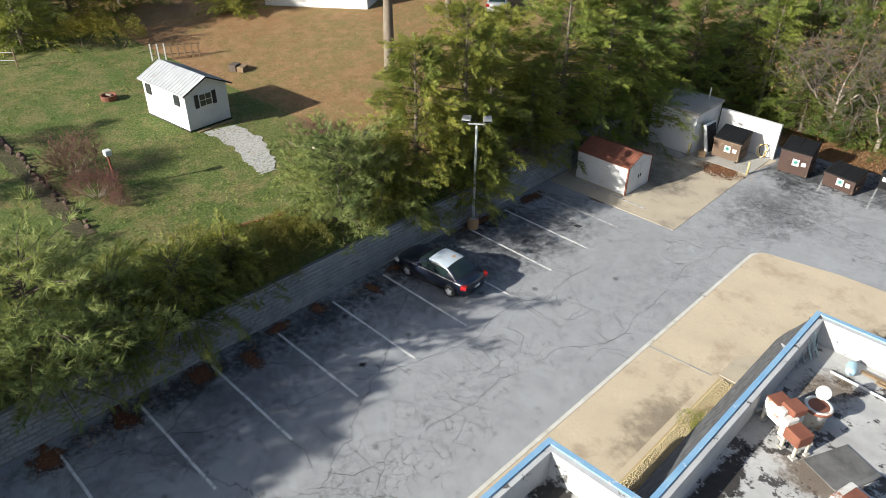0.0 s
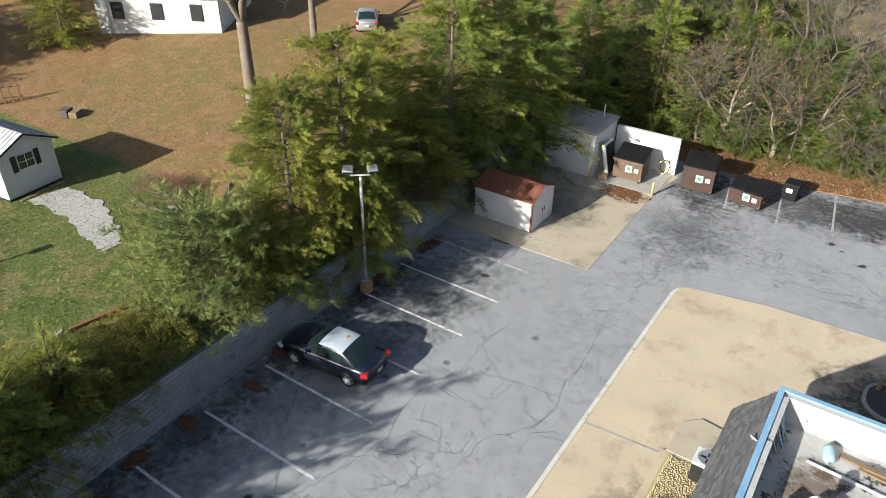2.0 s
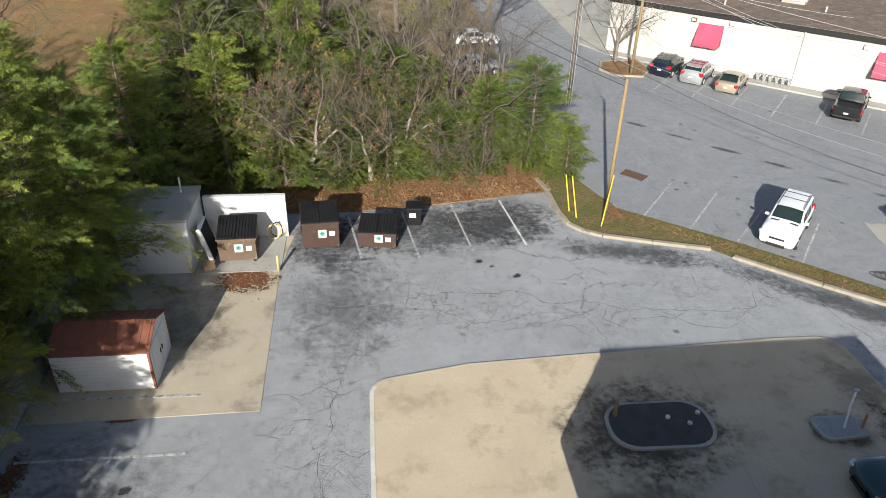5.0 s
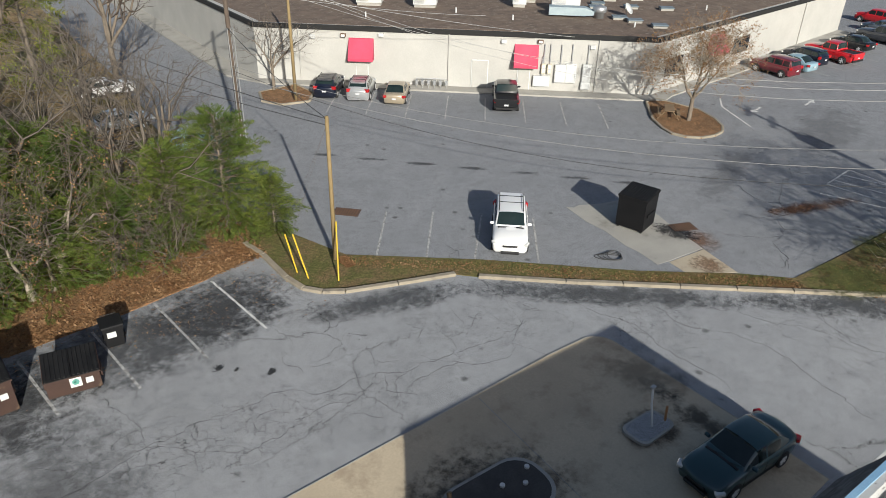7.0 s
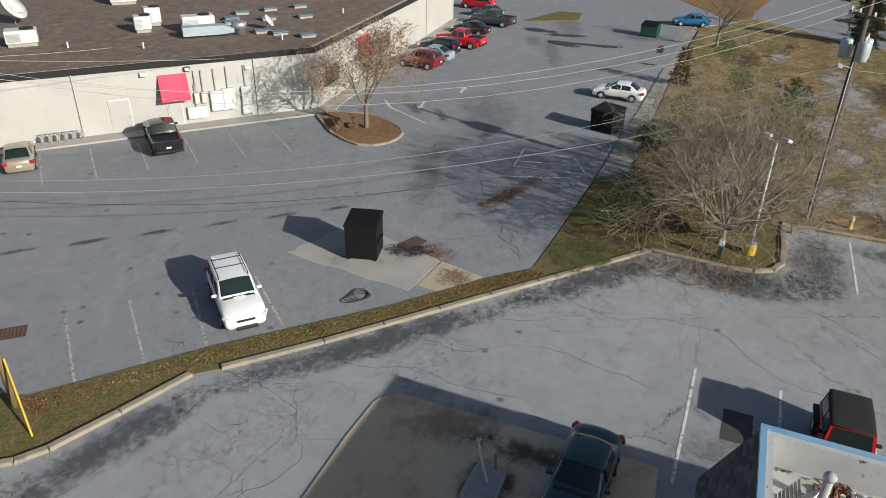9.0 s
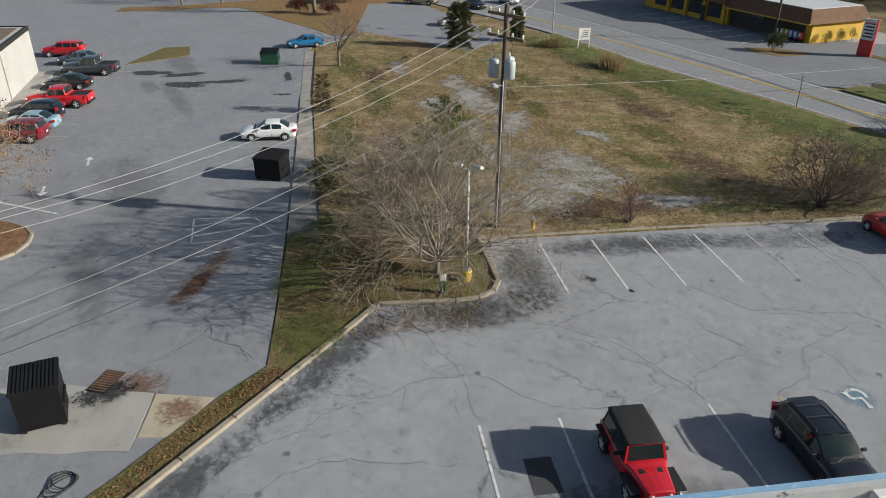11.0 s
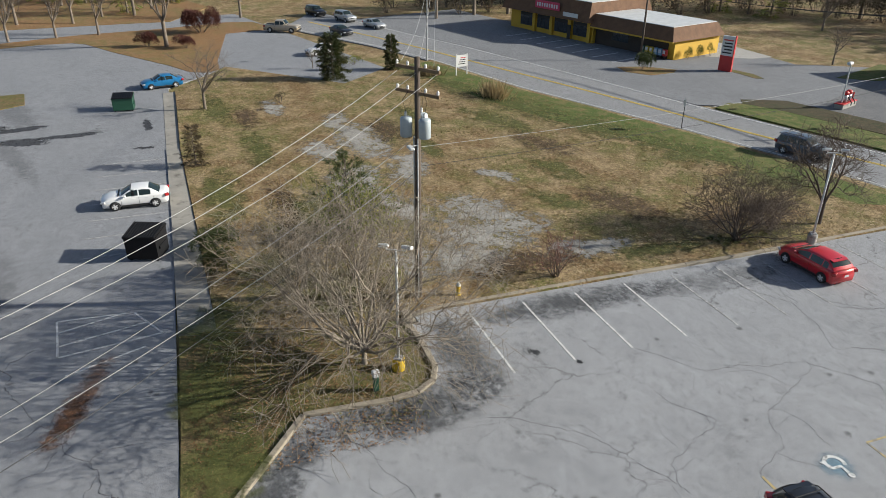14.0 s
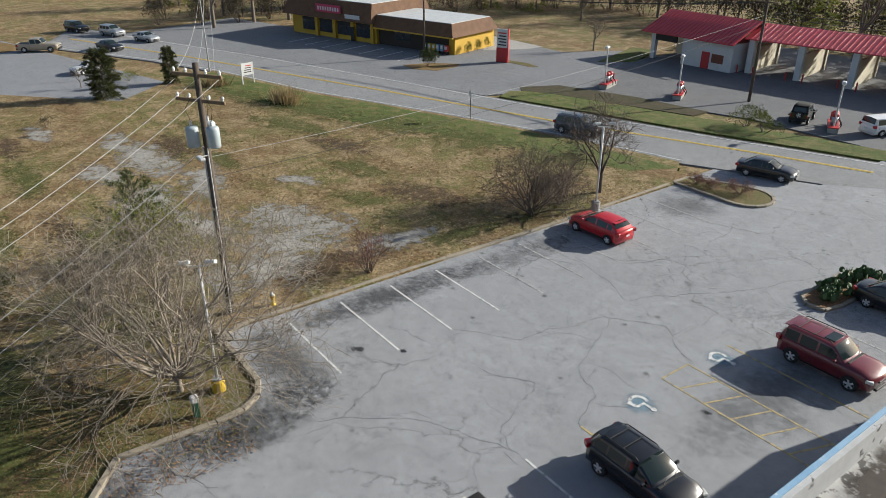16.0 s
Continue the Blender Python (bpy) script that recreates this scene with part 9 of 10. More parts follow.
for x in (-0.9, -4.0):
    w2 = part("window_frame", soft_block(bmesh.new(), x - 0.3, x + 0.3, -0.04, 0.0, 1.5, 2.2, 0.01), TRIM, gs, "dark window frame")
    part("pane", block(bmesh.new(), x - 0.25, x + 0.25, -0.05, -0.04, 1.56, 2.14), GLASS, w2)
part("plinth", block(bmesh.new(), -W2 - 0.03, 0.03, -0.03, D2 + 0.03, -0.3, 0.1), TRIM, gs)
part("gable_trim", loft(bmesh.new(), [[(0.26, y, z) for y, z in ((-0.24, E2 - 0.12), (D2 / 2, R2 + 0.0), (D2 / 2, R2 + 0.10), (-0.24, E2 - 0.02))], [(0.29, y, z) for y, z in ((-0.24, E2 - 0.12), (D2 / 2, R2 + 0.0), (D2 / 2, R2 + 0.10), (-0.24, E2 - 0.02))]]), TRIM, gs)
part("gable_trim", loft(bmesh.new(), [[(0.26, y, z) for y, z in ((D2 + 0.24, E2 - 0.12), (D2 / 2, R2 + 0.0), (D2 / 2, R2 + 0.10), (D2 + 0.24, E2 - 0.02))], [(0.29, y, z) for y, z in ((D2 + 0.24, E2 - 0.12), (D2 / 2, R2 + 0.0), (D2 / 2, R2 + 0.10), (D2 + 0.24, E2 - 0.02))]]), TRIM, gs)
part("threshold", block(bmesh.new(), 0.3, 0.5, 0.3, 2.9, -0.05, 0.08), WOOD, gs)

# ---------------------------------------------------------------- yard things
def draped(name, left, right, material, label, category, lift=0.02, ragged=0.0, seed=1):
    """A strip between two lines, laid on the yard's ground, with uneven edges."""
    r = random.Random(seed)
    rows = []
    for i in range(25):
        def at(l):
            f = i / 24 * (len(l) - 1)
            k = min(int(f), len(l) - 2)
            return Vector(l[k]).lerp(Vector(l[k + 1]), f - k)
        a, b = at(left), at(right)
        e = (b - a).normalized()
        a, b = a + e * r.uniform(-ragged, ragged), b + e * r.uniform(-ragged, ragged)
        rows.append([(p.x, p.y, yard_z(p.x, p.y) + lift) for p in (a.lerp(b, j / 6) for j in range(7))])
    bm = bmesh.new()
    vs = [[bm.verts.new(p) for p in row] for row in rows]
    for p, q in zip(vs, vs[1:]):
        for j in range(6):
            bm.faces.new((p[j], p[j + 1], q[j + 1], q[j]))
    return tagged(part(name, bm, material), label, category, kind="structure")


draped("pavement_gravel", [(-38.3, 18.6), (-35.2, 18.7), (-32.6, 18.0), (-30.9, 17.9)], [(-37.9, 20.7), (-35.0, 20.6), (-32.2, 19.6), (-30.8, 18.8)], GRAVEL, "pale gravel apron in front of the garden shed", "gravel", 0.03, 0.16, 4)
draped("ground_ditch", [(-48.0, 8.2), (-41.0, 8.3), (-35.5, 8.0), (-31.0, 7.9)], [(-48.0, 9.4), (-41.0, 9.3), (-35.5, 9.0), (-31.0, 8.8)], DITCH, "dark leaf-filled ditch along the garden", "ditch", 0.03, 0.2, 5)
bp = thing("border_timber", "low dark timber edging of the shrub bed", "edging", pose(0, 0, 2.0))
part("timber", tube(bmesh.new(), [(-33.2, 21.4, 0.1), (-30.6, 22.0, 0.1)], 0.12, 5), POLE_DARK, bp)
part("timber", tube(bmesh.new(), [(-31.0, 25.5, 0.2), (-28.0, 21.5, 0.1)], 0.12, 5), POLE_DARK, bp)
st = thing("stone_block", "pale concrete block on the grass", "block", pose(-30.8, 21.6, 2.05, 0, 0, 20), "yard blocks")
part("body", soft_block(bmesh.new(), -0.2, 0.2, -0.15, 0.15, 0, 0.5, 0.03), CREAM, st)
part("cap", soft_block(bmesh.new(), -0.22, 0.22, -0.17, 0.17, 0.5, 0.56, 0.02), GREY_CONC, st)
rp = thing("red_timber", "faded red-brown timber rail lying at the lawn's edge", "timber", pose(-26.6, 15.0, 2.02, 0, 0, 78))
part("rail", soft_block(bmesh.new(), -1.6, 1.6, -0.07, 0.07, 0, 0.12, 0.02), RUST, rp)
part("end_block", soft_block(bmesh.new(), -1.8, -1.5, -0.12, 0.12, 0, 0.18, 0.02), GREY_CONC, rp)
fr = thing("fire_pit", "rusty red fire ring on the lawn", "fire pit", pose(-47.5, 16.8, 2.0))
bm = bmesh.new()
lathe(bm, [(0.5, 0), (0.55, 0.35), (0.45, 0.35), (0.40, 0.1)], 14)
part("ring", bm, RUST, fr)
part("log", tube(bmesh.new(), [(-0.3, 0, 0.3), (0.3, 0.1, 0.36)], 0.09, 6), BARK, fr)
cb = thing("crate", "pair of dark crates on leafy grass", "crate", pose(-46.3, 26.0, yard_z(-46.3, 26.0), 0, 0, 30))
part("body", soft_block(bmesh.new(), -0.5, 0.1, -0.4, 0.4, 0, 0.5, 0.03), POLE_DARK, cb)
part("lid", soft_block(bmesh.new(), 0.15, 0.7, -0.4, 0.4, 0, 0.4, 0.03), WOOD, cb)
fe = thing("bird_feeder", "red bird-feeder post with a pale box", "bird feeder", pose(-34.8, 11.6, 2.0))
part("post", tube(bmesh.new(), [(0, 0, 0), (-0.05, -0.1, 1.9)], 0.06, 6), RUST, fe)
part("box", soft_block(bmesh.new(), -0.2, 0.15, -0.25, 0.1, 1.9, 2.2, 0.03), PALE_STEEL, fe)
stone_edge = random.Random(3)
for i in range(24):
    x, y = -46.0 + 0.62 * i, 9.3 - 0.02 * i + stone_edge.gauss(0, 0.15)
    r = stone_edge.uniform(0.12, 0.25)
    bm = bmesh.new()
    bmesh.ops.create_icosphere(bm, subdivisions=1, radius=r)
    for v in bm.verts:
        v.co += Vector((stone_edge.gauss(0, 0.03), stone_edge.gauss(0, 0.03), stone_edge.gauss(0, 0.02)))
    tagged(part("edging_stone", bm, DRAIN, at=pose(x, y, yard_z(x, y) + r * 0.3)), "rough grey edging stone of the garden path", "stone", "edging stones")
bt = thing("baluster_fence", "slumped white stair rail and grey timber fence", "fence", pose(-53.0, 22.6, 2.05, 0, 0, 60))
for i in range(8):
    part("picket", block(bmesh.new(), i * 0.5, i * 0.5 + 0.1, 0, 0.04, 0, 1.3), WHITE if i < 3 else WOOD, bt)
for z in (0.4, 1.1):
    part("rail", block(bmesh.new(), 0, 3.7, 0.04, 0.08, z, z + 0.08), WOOD, bt)
cf = thing("field_fence", "thin wire fence with leaning posts", "fence", pose(-68.0, 6.0, 2.0, 0, 0, 42))
for i in range(6):
    part("post", tube(bmesh.new(), [(i * 2.6, 0, 0), (i * 2.6, 0, 1.5)], 0.06, 6), WOOD, cf)
for z in (0.6, 1.2):
    part("wire", tube(bmesh.new(), [(0, 0, z), (13.0, 0, z)], 0.02, 4), STEEL, cf)

house = thing("house", "white weatherboard house behind the bare trees", "house", pose(-56.0, 42.5, yard_z(-52, 40), 0, 0, 30))
part("wall", block(bmesh.new(), -5, 5, -4, 4, -0.5, 3.0), WHITE, house)
part("roof", loft(bmesh.new(), [[(x, -4.5, 2.9), (x, 0, 5.2), (x, 4.5, 2.9), (x, 0, 4.9)] for x in (-5.4, 5.4)]), SHINGLE, house)
for x in (-3.2, 0.0, 3.2):
    w3 = part("window", soft_block(bmesh.new(), x - 0.5, x + 0.5, -4.06, -4.0, 1.0, 2.3, 0.02), TRIM, house)
    part("pane", block(bmesh.new(), x - 0.42, x + 0.42, -4.08, -4.06, 1.08, 2.22), GLASS, w3)
part("door", soft_block(bmesh.new(), 5.0, 5.05, -0.5, 0.5, 0, 2.05, 0.02), TRIM, house)

# ---------------------------------------------------------------- diner, car wash and signs along the road
DN = pose(83.05, -32.0, 0, 0, 0, 15.5)
diner = thing("building_diner", "brown-mansard diner with mustard walls and dark windows", "restaurant", DN, kind="structure")
part("wall_low", block(bmesh.new(), 0, 14.3, -9.5, 0, -0.2, 2.7), MUSTARD, diner)
part("wall_high", block(bmesh.new(), 14.3, 33, -12, 0.6, -0.2, 3.2), MUSTARD, diner)
part("front_panel", block(bmesh.new(), 1.0, 14.3, 0, 0.06, 0.0, 2.6), plain("dark_brown_board", (0.045, 0.035, 0.028), (0.06, 0.045, 0.035), 1.0, 0.9), diner)
part("mansard_low", loft(bmesh.new(), [[(x0, 1.3, 2.5), (x1, 1.3, 2.5), (x1, -9.8, 2.5), (x0, -9.8, 2.5)] if z == 0 else [(x0 + 0.9, 0.4, 4.2), (x1, 0.4, 4.2), (x1, -9.0, 4.2), (x0 + 0.9, -9.0, 4.2)] for x0, x1, z in ((-0.6, 14.5, 0), (-0.6, 14.5, 1))]), BROWN_SHINGLE, diner)
part("fascia", block(bmesh.new(), -0.65, 14.3, 1.28, 1.4, 2.38, 2.56), MUSTARD, diner)
part("mansard_high", loft(bmesh.new(), [[(14.2, 1.9, 3.0), (34.0, 1.9, 3.0), (34.0, -12.4, 3.0), (14.2, -12.4, 3.0)], [(14.9, 0.8, 5.7), (33.2, 0.8, 5.7), (33.2, -11.5, 5.7), (14.9, -11.5, 5.7)]]), BROWN_SHINGLE, diner)
part("roof_high", block(bmesh.new(), 15.0, 33.1, -11.4, 0.7, 5.7, 5.78), PALE_STEEL, diner)
part("roof_low", block(bmesh.new(), 0.4, 14.4, -8.9, 0.3, 4.2, 4.27), PALE_STEEL, diner)
for i, x in enumerate((15.4, 19.5, 23.5, 27.5)):
    wf = part("window", block(bmesh.new(), x, x + 3.0, 0.6, 0.72, 0.7, 2.7), TRIM, diner)
    for k in range(3):
        part("pane", block(bmesh.new(), x + 0.12 + k * 0.95, x + 0.98 + k * 0.95, 0.72, 0.74, 0.8, 2.2), GLASS, wf)
    part("pillar", block(bmesh.new(), x - 0.75, x - 0.15, 0.6, 1.0, 0, 3.0), MUSTARD, diner)
part("door", block(bmesh.new(), 18.6, 19.3, 1.0, 1.06, 0, 2.1), TRIM, diner)
part("window", block(bmesh.new(), 8.0, 11.0, 0.06, 0.12, 1.0, 2.1), GLASS, diner)
sg = part("sign_board", soft_block(bmesh.new(), 20.5, 26.0, 1.75, 1.85, 3.9, 5.1, 0.05), RED_CLOTH, diner, "crimson sign board with pale lettering bars")
for k in range(9):
    part("letter_bar", block(bmesh.new(), 20.9 + 0.54 * k, 21.2 + 0.54 * k, 1.85, 1.88, 4.2, 4.75), WHITE, sg)
part("banner", block(bmesh.new(), 16.5, 19.6, 1.85, 1.9, 3.4, 4.0), WHITE, diner)
for i, cm in enumerate((RED_PAINT, BLUE_TRIM, BLUE_TRIM, YELLOW_PAINT, YELLOW_PAINT, DUMP_GREEN)):
    nb = thing("news_box", "coloured newspaper vending box at the diner wall", "vending box", DN @ pose(0.9 + 0.75 * i, 0.7, 0.02), "news boxes")
    part("cabinet", soft_block(bmesh.new(), -0.28, 0.28, -0.25, 0.25, 0.45, 1.3, 0.04), cm, nb)
    part("window", block(bmesh.new(), -0.2, 0.2, 0.25, 0.262, 0.75, 1.2), WHITE, nb)
    part("leg", block(bmesh.new(), -0.12, 0.12, -0.12, 0.12, 0, 0.45), TRIM, nb)
for i in range(3):
    copy_thing(gb, DN @ pose(-0.8, -2.0 - 2.4 * i, 0, 0, 0, 50 * i) @ Matrix.Diagonal((0.45, 0.45, 1.6, 1)))

wash_o = thing("building_wash_office", "white car-wash office with a red metal roof", "car wash", pose(53.6, -53.2, 0), kind="structure")
part("wall", block(bmesh.new(), 0, 7.5, -7, 0, -0.2, 3.5), WHITE, wash_o)
part("wall", block(bmesh.new(), 7.5, 12.5, -7, -5.5, -0.2, 3.5), CREAM, wash_o)
for x in (12.0,):
    part("column", block(bmesh.new(), x, x + 0.6, -0.6, 0, 0, 3.5), WHITE, wash_o)
for s in (0, 1):
    y0, y1 = (1.0, -4.6) if s == 0 else (-10.2, -4.6)
    part("roof_slope", loft(bmesh.new(), [[(x, y0, 3.5), (x, y1, 5.9), (x, y1, 6.0), (x, y0, 3.62)] for x in (-0.5, 13.6)]), RED_METAL, wash_o)
for i in range(24):
    x = -0.4 + 0.6 * i
    part("roof_seam", loft(bmesh.new(), [[(xx, 1.0, 3.62), (xx, -4.6, 6.0), (xx, -4.6, 6.07), (xx, 1.0, 3.70)] for xx in (x, x + 0.06)]), RED_METAL, wash_o)
part("door", block(bmesh.new(), 3.2, 4.4, 0, 0.06, 0, 2.1), RED_PAINT, wash_o)
part("window", block(bmesh.new(), 1.2, 2.9, 0, 0.05, 0.9, 2.0), RUST, wash_o, "red-framed window with bars")
part("sign_panel", soft_block(bmesh.new(), 8.5, 12.0, -0.2, 0.0, 2.5, 3.3, 0.03), TRIM, wash_o)
wash_b = thing("building_wash_bays", "open white car-wash bays under a red metal roof", "car wash", pose(53.0, -55.0, 0, 0, 0, 9.5), kind="structure")
for s in (0, 1):
    y0, y1 = (0.4, -4.4) if s == 0 else (-9.2, -4.4)
    part("roof_slope", loft(bmesh.new(), [[(x, y0, 4.1), (x, y1, 5.5), (x, y1, 5.6), (x, y0, 4.22)] for x in (-38, 0.2)]), RED_METAL, wash_b)
for i in range(62):
    x = -37.8 + 0.61 * i
    part("roof_seam", loft(bmesh.new(), [[(xx, 0.4, 4.22), (xx, -4.4, 5.6), (xx, -4.4, 5.67), (xx, 0.4, 4.30)] for xx in (x, x + 0.06)]), RED_METAL, wash_b)
for i in range(7):
    x = -0.6 - 6.0 * i
    part("pier", block(bmesh.new(), x - 0.35, x + 0.35, -0.7, 0, 0, 4.1), WHITE, wash_b)
    part("bay_wall", block(bmesh.new(), x - 0.15, x + 0.15, -8.5, -0.7, 0, 3.0), CREAM, wash_b)
    part("rear_pier", block(bmesh.new(), x - 0.35, x + 0.35, -9.0, -8.5, 0, 4.1), CREAM, wash_b)
    for dx in (-1.0, 1.0):
        bo = thing("bollard", "red steel bollard at the wash bays", "bollard", wash_b.matrix_basis @ pose(x + dx, 0.8, 0), "wash bollards")
        bm = bmesh.new()
        lathe(bm, [(0.09, 0), (0.09, 1.0), (0.06, 1.05)], 10)
        part("post", bm, RED_PAINT, bo)


def vacuum(x, y, rot):
    v = thing("vacuum_island", "red-capped vacuum island with a white lamp post", "vacuum station", pose(x, y, 0, 0, 0, rot), "vacuum stations")
    part("plinth", soft_block(bmesh.new(), -1.6, 1.6, -0.45, 0.45, 0, 0.55, 0.04), GREY_CONC, v)
    part("plinth_band", soft_block(bmesh.new(), -1.65, 1.65, -0.5, 0.5, 0.5, 0.6, 0.02), RED_PAINT, v)
    for dx in (-0.5, 0.3):
        bm = bmesh.new()
        lathe(bm, [(0.28, 0.6), (0.28, 1.4)], 14, (dx, 0, 0))
        part("drum", bm, STEEL, v, smooth=True)
        bm = bmesh.new()
        lathe(bm, [(0.32, 1.4), (0.32, 1.62), (0.2, 1.75), (0.03, 1.78)], 14, (dx, 0, 0))
        part("cap", bm, RED_PAINT, v, smooth=True)
        part("hose", tube(bmesh.new(), [(dx, -0.3, 1.2), (dx + 0.2, -0.7, 0.6), (dx + 0.4, -0.6, 0.3)], 0.05, 6), DARK, v)
    part("lamp_pole", tube(bmesh.new(), [(-1.0, 0, 0.6), (-1.15, 0, 4.6)], 0.08, 8), WHITE, v)
    part("lamp_head", soft_block(bmesh.new(), -1.75, -0.95, -0.2, 0.2, 4.55, 4.85, 0.08), PALE_STEEL, v)
    for dx in (1.4, 2.1):
        part("bollard", tube(bmesh.new(), [(dx, 0.2, 0), (dx, 0.2, 1.2)], 0.08, 8), RED_PAINT, v)


vacuum(57.6, -35.2, -70)
vacuum(49.6, -37.8, -62)
vacuum(33.2, -39.4, -62)
rs = thing("road_sign", "tall red and white roadside sign", "sign", pose(75.6, -34.3, 0, 0, 0, 25))
part("base_panel", soft_block(bmesh.new(), -0.8, 0.8, -0.15, 0.15, 0, 1.9, 0.03), RED_PAINT, rs)
part("top_panel", soft_block(bmesh.new(), -0.8, 0.8, -0.15, 0.15, 1.9, 4.3, 0.03), WHITE, rs)
part("frame", soft_block(bmesh.new(), -0.9, -0.8, -0.18, 0.18, 0, 4.4, 0.02), RED_PAINT, rs)
for k in range(5):
    part("letter_bar", block(bmesh.new(), -0.6, 0.6 - 0.15 * (k % 2), 0.15, 0.165, 2.2 + 0.38 * k, 2.36 + 0.38 * k), RED_PAINT if k > 3 else TRIM, rs)
ys = thing("yard_sign", "white estate sign board on two posts", "sign", pose(83.0, -1.6, 0.1, 0, 0, 100))
part("board", soft_block(bmesh.new(), -0.75, 0.75, -0.04, 0.04, 1.0, 2.4, 0.02), WHITE, ys)
for s in (-1, 1):
    part("post", block(bmesh.new(), s * 0.75 - 0.05, s * 0.75 + 0.05, -0.06, 0.06, 0, 2.5), WHITE, ys)
for k in range(4):
    part("letter_bar", block(bmesh.new(), -0.5, 0.5 - 0.1 * k, 0.04, 0.05, 1.3 + 0.24 * k, 1.4 + 0.24 * k), RED_PAINT if k == 3 else TRIM, ys)
ss = thing("stop_sign", "back of a grey stop sign on a thin post", "sign", pose(55.9, -13.4, 0.1, 0, 0, -20))
part("post", tube(bmesh.new(), [(0, 0, 0), (0, 0, 2.9)], 0.035, 6), TRIM, ss)
bm = bmesh.new()
lathe(bm, [(0.38, 0), (0.38, 0.012)], 8)
bm.transform(pose(0, 0.05, 2.5, 90, 0, 0) @ pose(0, 0, 0, 0, 0, 22.5))
part("plate", bm, PALE_STEEL, ss)
rp2 = pole("utility_pole", 44.0, -42.5, 11.0, 0.17, POLE_DARK, "dark utility pole in front of the car wash")
part("crossarm", soft_block(bmesh.new(), -1.2, 1.2, -0.07, 0.07, 10.2, 10.35, 0.02), WOOD, rp2)
rp3 = pole("utility_pole", 84.5, -27.8, 9.5, 0.16, POLE_DARK, "dark utility pole in front of the diner")
part("crossarm", soft_block(bmesh.new(), -0.9, 0.9, -0.06, 0.06, 8.9, 9.02, 0.02), WOOD, rp3)
for k in range(3):
    wire((44.0 + 0.8 * (k - 1), -42.5, 10.3), (84.5, -27.8, 8.9), 0.8, 0.025, CABLE_DARK, "dark roadside overhead cable")
    wire((44.0 + 0.8 * (k - 1), -42.5, 9.4 - 0.5 * k), (5.0, -62.0, 9.0 - 0.5 * k), 0.8, 0.03, CABLE_DARK, "dark roadside overhead cable")
lp = thing("street_lamp", "tall grey street lamp by the road", "street lamp", pose(92.0, -0.2, 0))
part("pole", tube(bmesh.new(), [(0, 0, 0), (0, 0, 9.0)], [0.1, 0.06], 8), STEEL, lp)
part("arm", tube(bmesh.new(), [(0, 0, 9.0), (0.5, 1.0, 9.2)], 0.04, 6), STEEL, lp)
part("lamp_head", soft_block(bmesh.new(), 0.2, 0.75, 0.8, 1.5, 9.12, 9.28, 0.04), STEEL, lp)
sheet("ground_road_bank", [(62.6, -24.4), (61.8, -25.6), (58.8, -27.4), (51.5, -29.8), (39.0, -33.8), (25.4, -37.2), (25.4, -34.0), (39.0, -29.0), (53.0, -24.5), (61.4, -21.8)], 0.04, LAWN, "green grass bank between road and car wash", "grass")
sheet("ground_wash_bed", [(63.4, -26.6), (61.4, -31.0), (52.3, -34.0), (44.0, -35.2), (44.0, -32.6), (51.5, -29.9), (58.8, -27.5), (61.9, -25.6)], 0.035, DITCH, "dark planting bed along the car wash", "planting bed")
sheet("ground_wash_lawn", [(68.2, -45.0), (72.5, -57.0), (69.0, -58.0), (65.2, -49.0)], 0.05, LAWN, "green corner lawn beside the car wash", "lawn")
sheet("ground_gravel_drive", [(97.0, -47.0), (90.0, -42.5), (83.8, -37.8), (80.6, -43.0), (80.8, -47.9), (89.6, -54.6), (99.6, -55.8)], 0.012, GRAVEL, "pale gravel drive beside the diner", "drive")
sheet("ground_side_lawn", [(81.0, -49.2), (89.6, -55.0), (99.6, -56.2), (104.0, -66.0), (101.0, -74.0), (86.0, -76.5), (81.6, -68.0)], 0.04, FIELD, "dry winter grass beyond the side street", "grass")
sheet("ground_diner_island", [(81.6, -22.4), (80.7, -26.0), (77.9, -28.9), (76.7, -27.6), (76.2, -24.0), (78.8, -22.0)], 0.03, LEAFY, "leafy island in front of the diner", "planting bed")
sheet("ground_diner_bank", [(76.6, -34.4), (76.0, -35.8), (73.0, -36.6), (70.6, -36.2), (71.0, -35.2), (74.0, -35.0)], 0.03, GRASS, "grass strip at the foot of the roadside sign", "grass")
sheet("ground_far_lawn", [(116.0, 62.0), (116.9, 53.4), (118.5, 48.7), (118.6, 44.6), (117.0, 42.6), (110.0, 38.7), (99.0, 31.6), (94.8, 29.4), (93.8, 27.6), (95.0, 25.8), (100.3, 25.7), (120.3, 23.1), (122.0, 16.6), (124.6, 15.6), (130.6, 18.1), (131.2, 22.2), (127.4, 32.9), (125.3, 43.4), (123.9, 47.2), (120.9, 54.1), (120.0, 62.0)], 0.03, LEAFY, "leafy brown lawn island by the far lane", "lawn")
sheet("ground_far_lawn", [(134.4, 31.0), (134.2, 38.0), (132.8, 56.0), (134.0, 82.0), (178.0, 82.0), (178.0, 34.0), (150.0, 24.0)], 0.06, LEAFY, "leaf-covered ground under the far trees", "lawn")
sheet("ground_far_lawn", [(84.0, 45.8), (88.8, 46.5), (88.5, 49.5), (80.0, 52.0)], 0.08, GRASS, "small grass island in the lot", "grass")
WOODS = foliage("winter_thicket", (0.045, 0.036, 0.026), (0.075, 0.058, 0.040), (0.11, 0.10, 0.045), 0.2)
RED_LEAF = foliage("red_shrub_leaves", (0.075, 0.030, 0.024), (0.130, 0.046, 0.036), (0.20, 0.085, 0.06), 0.25)
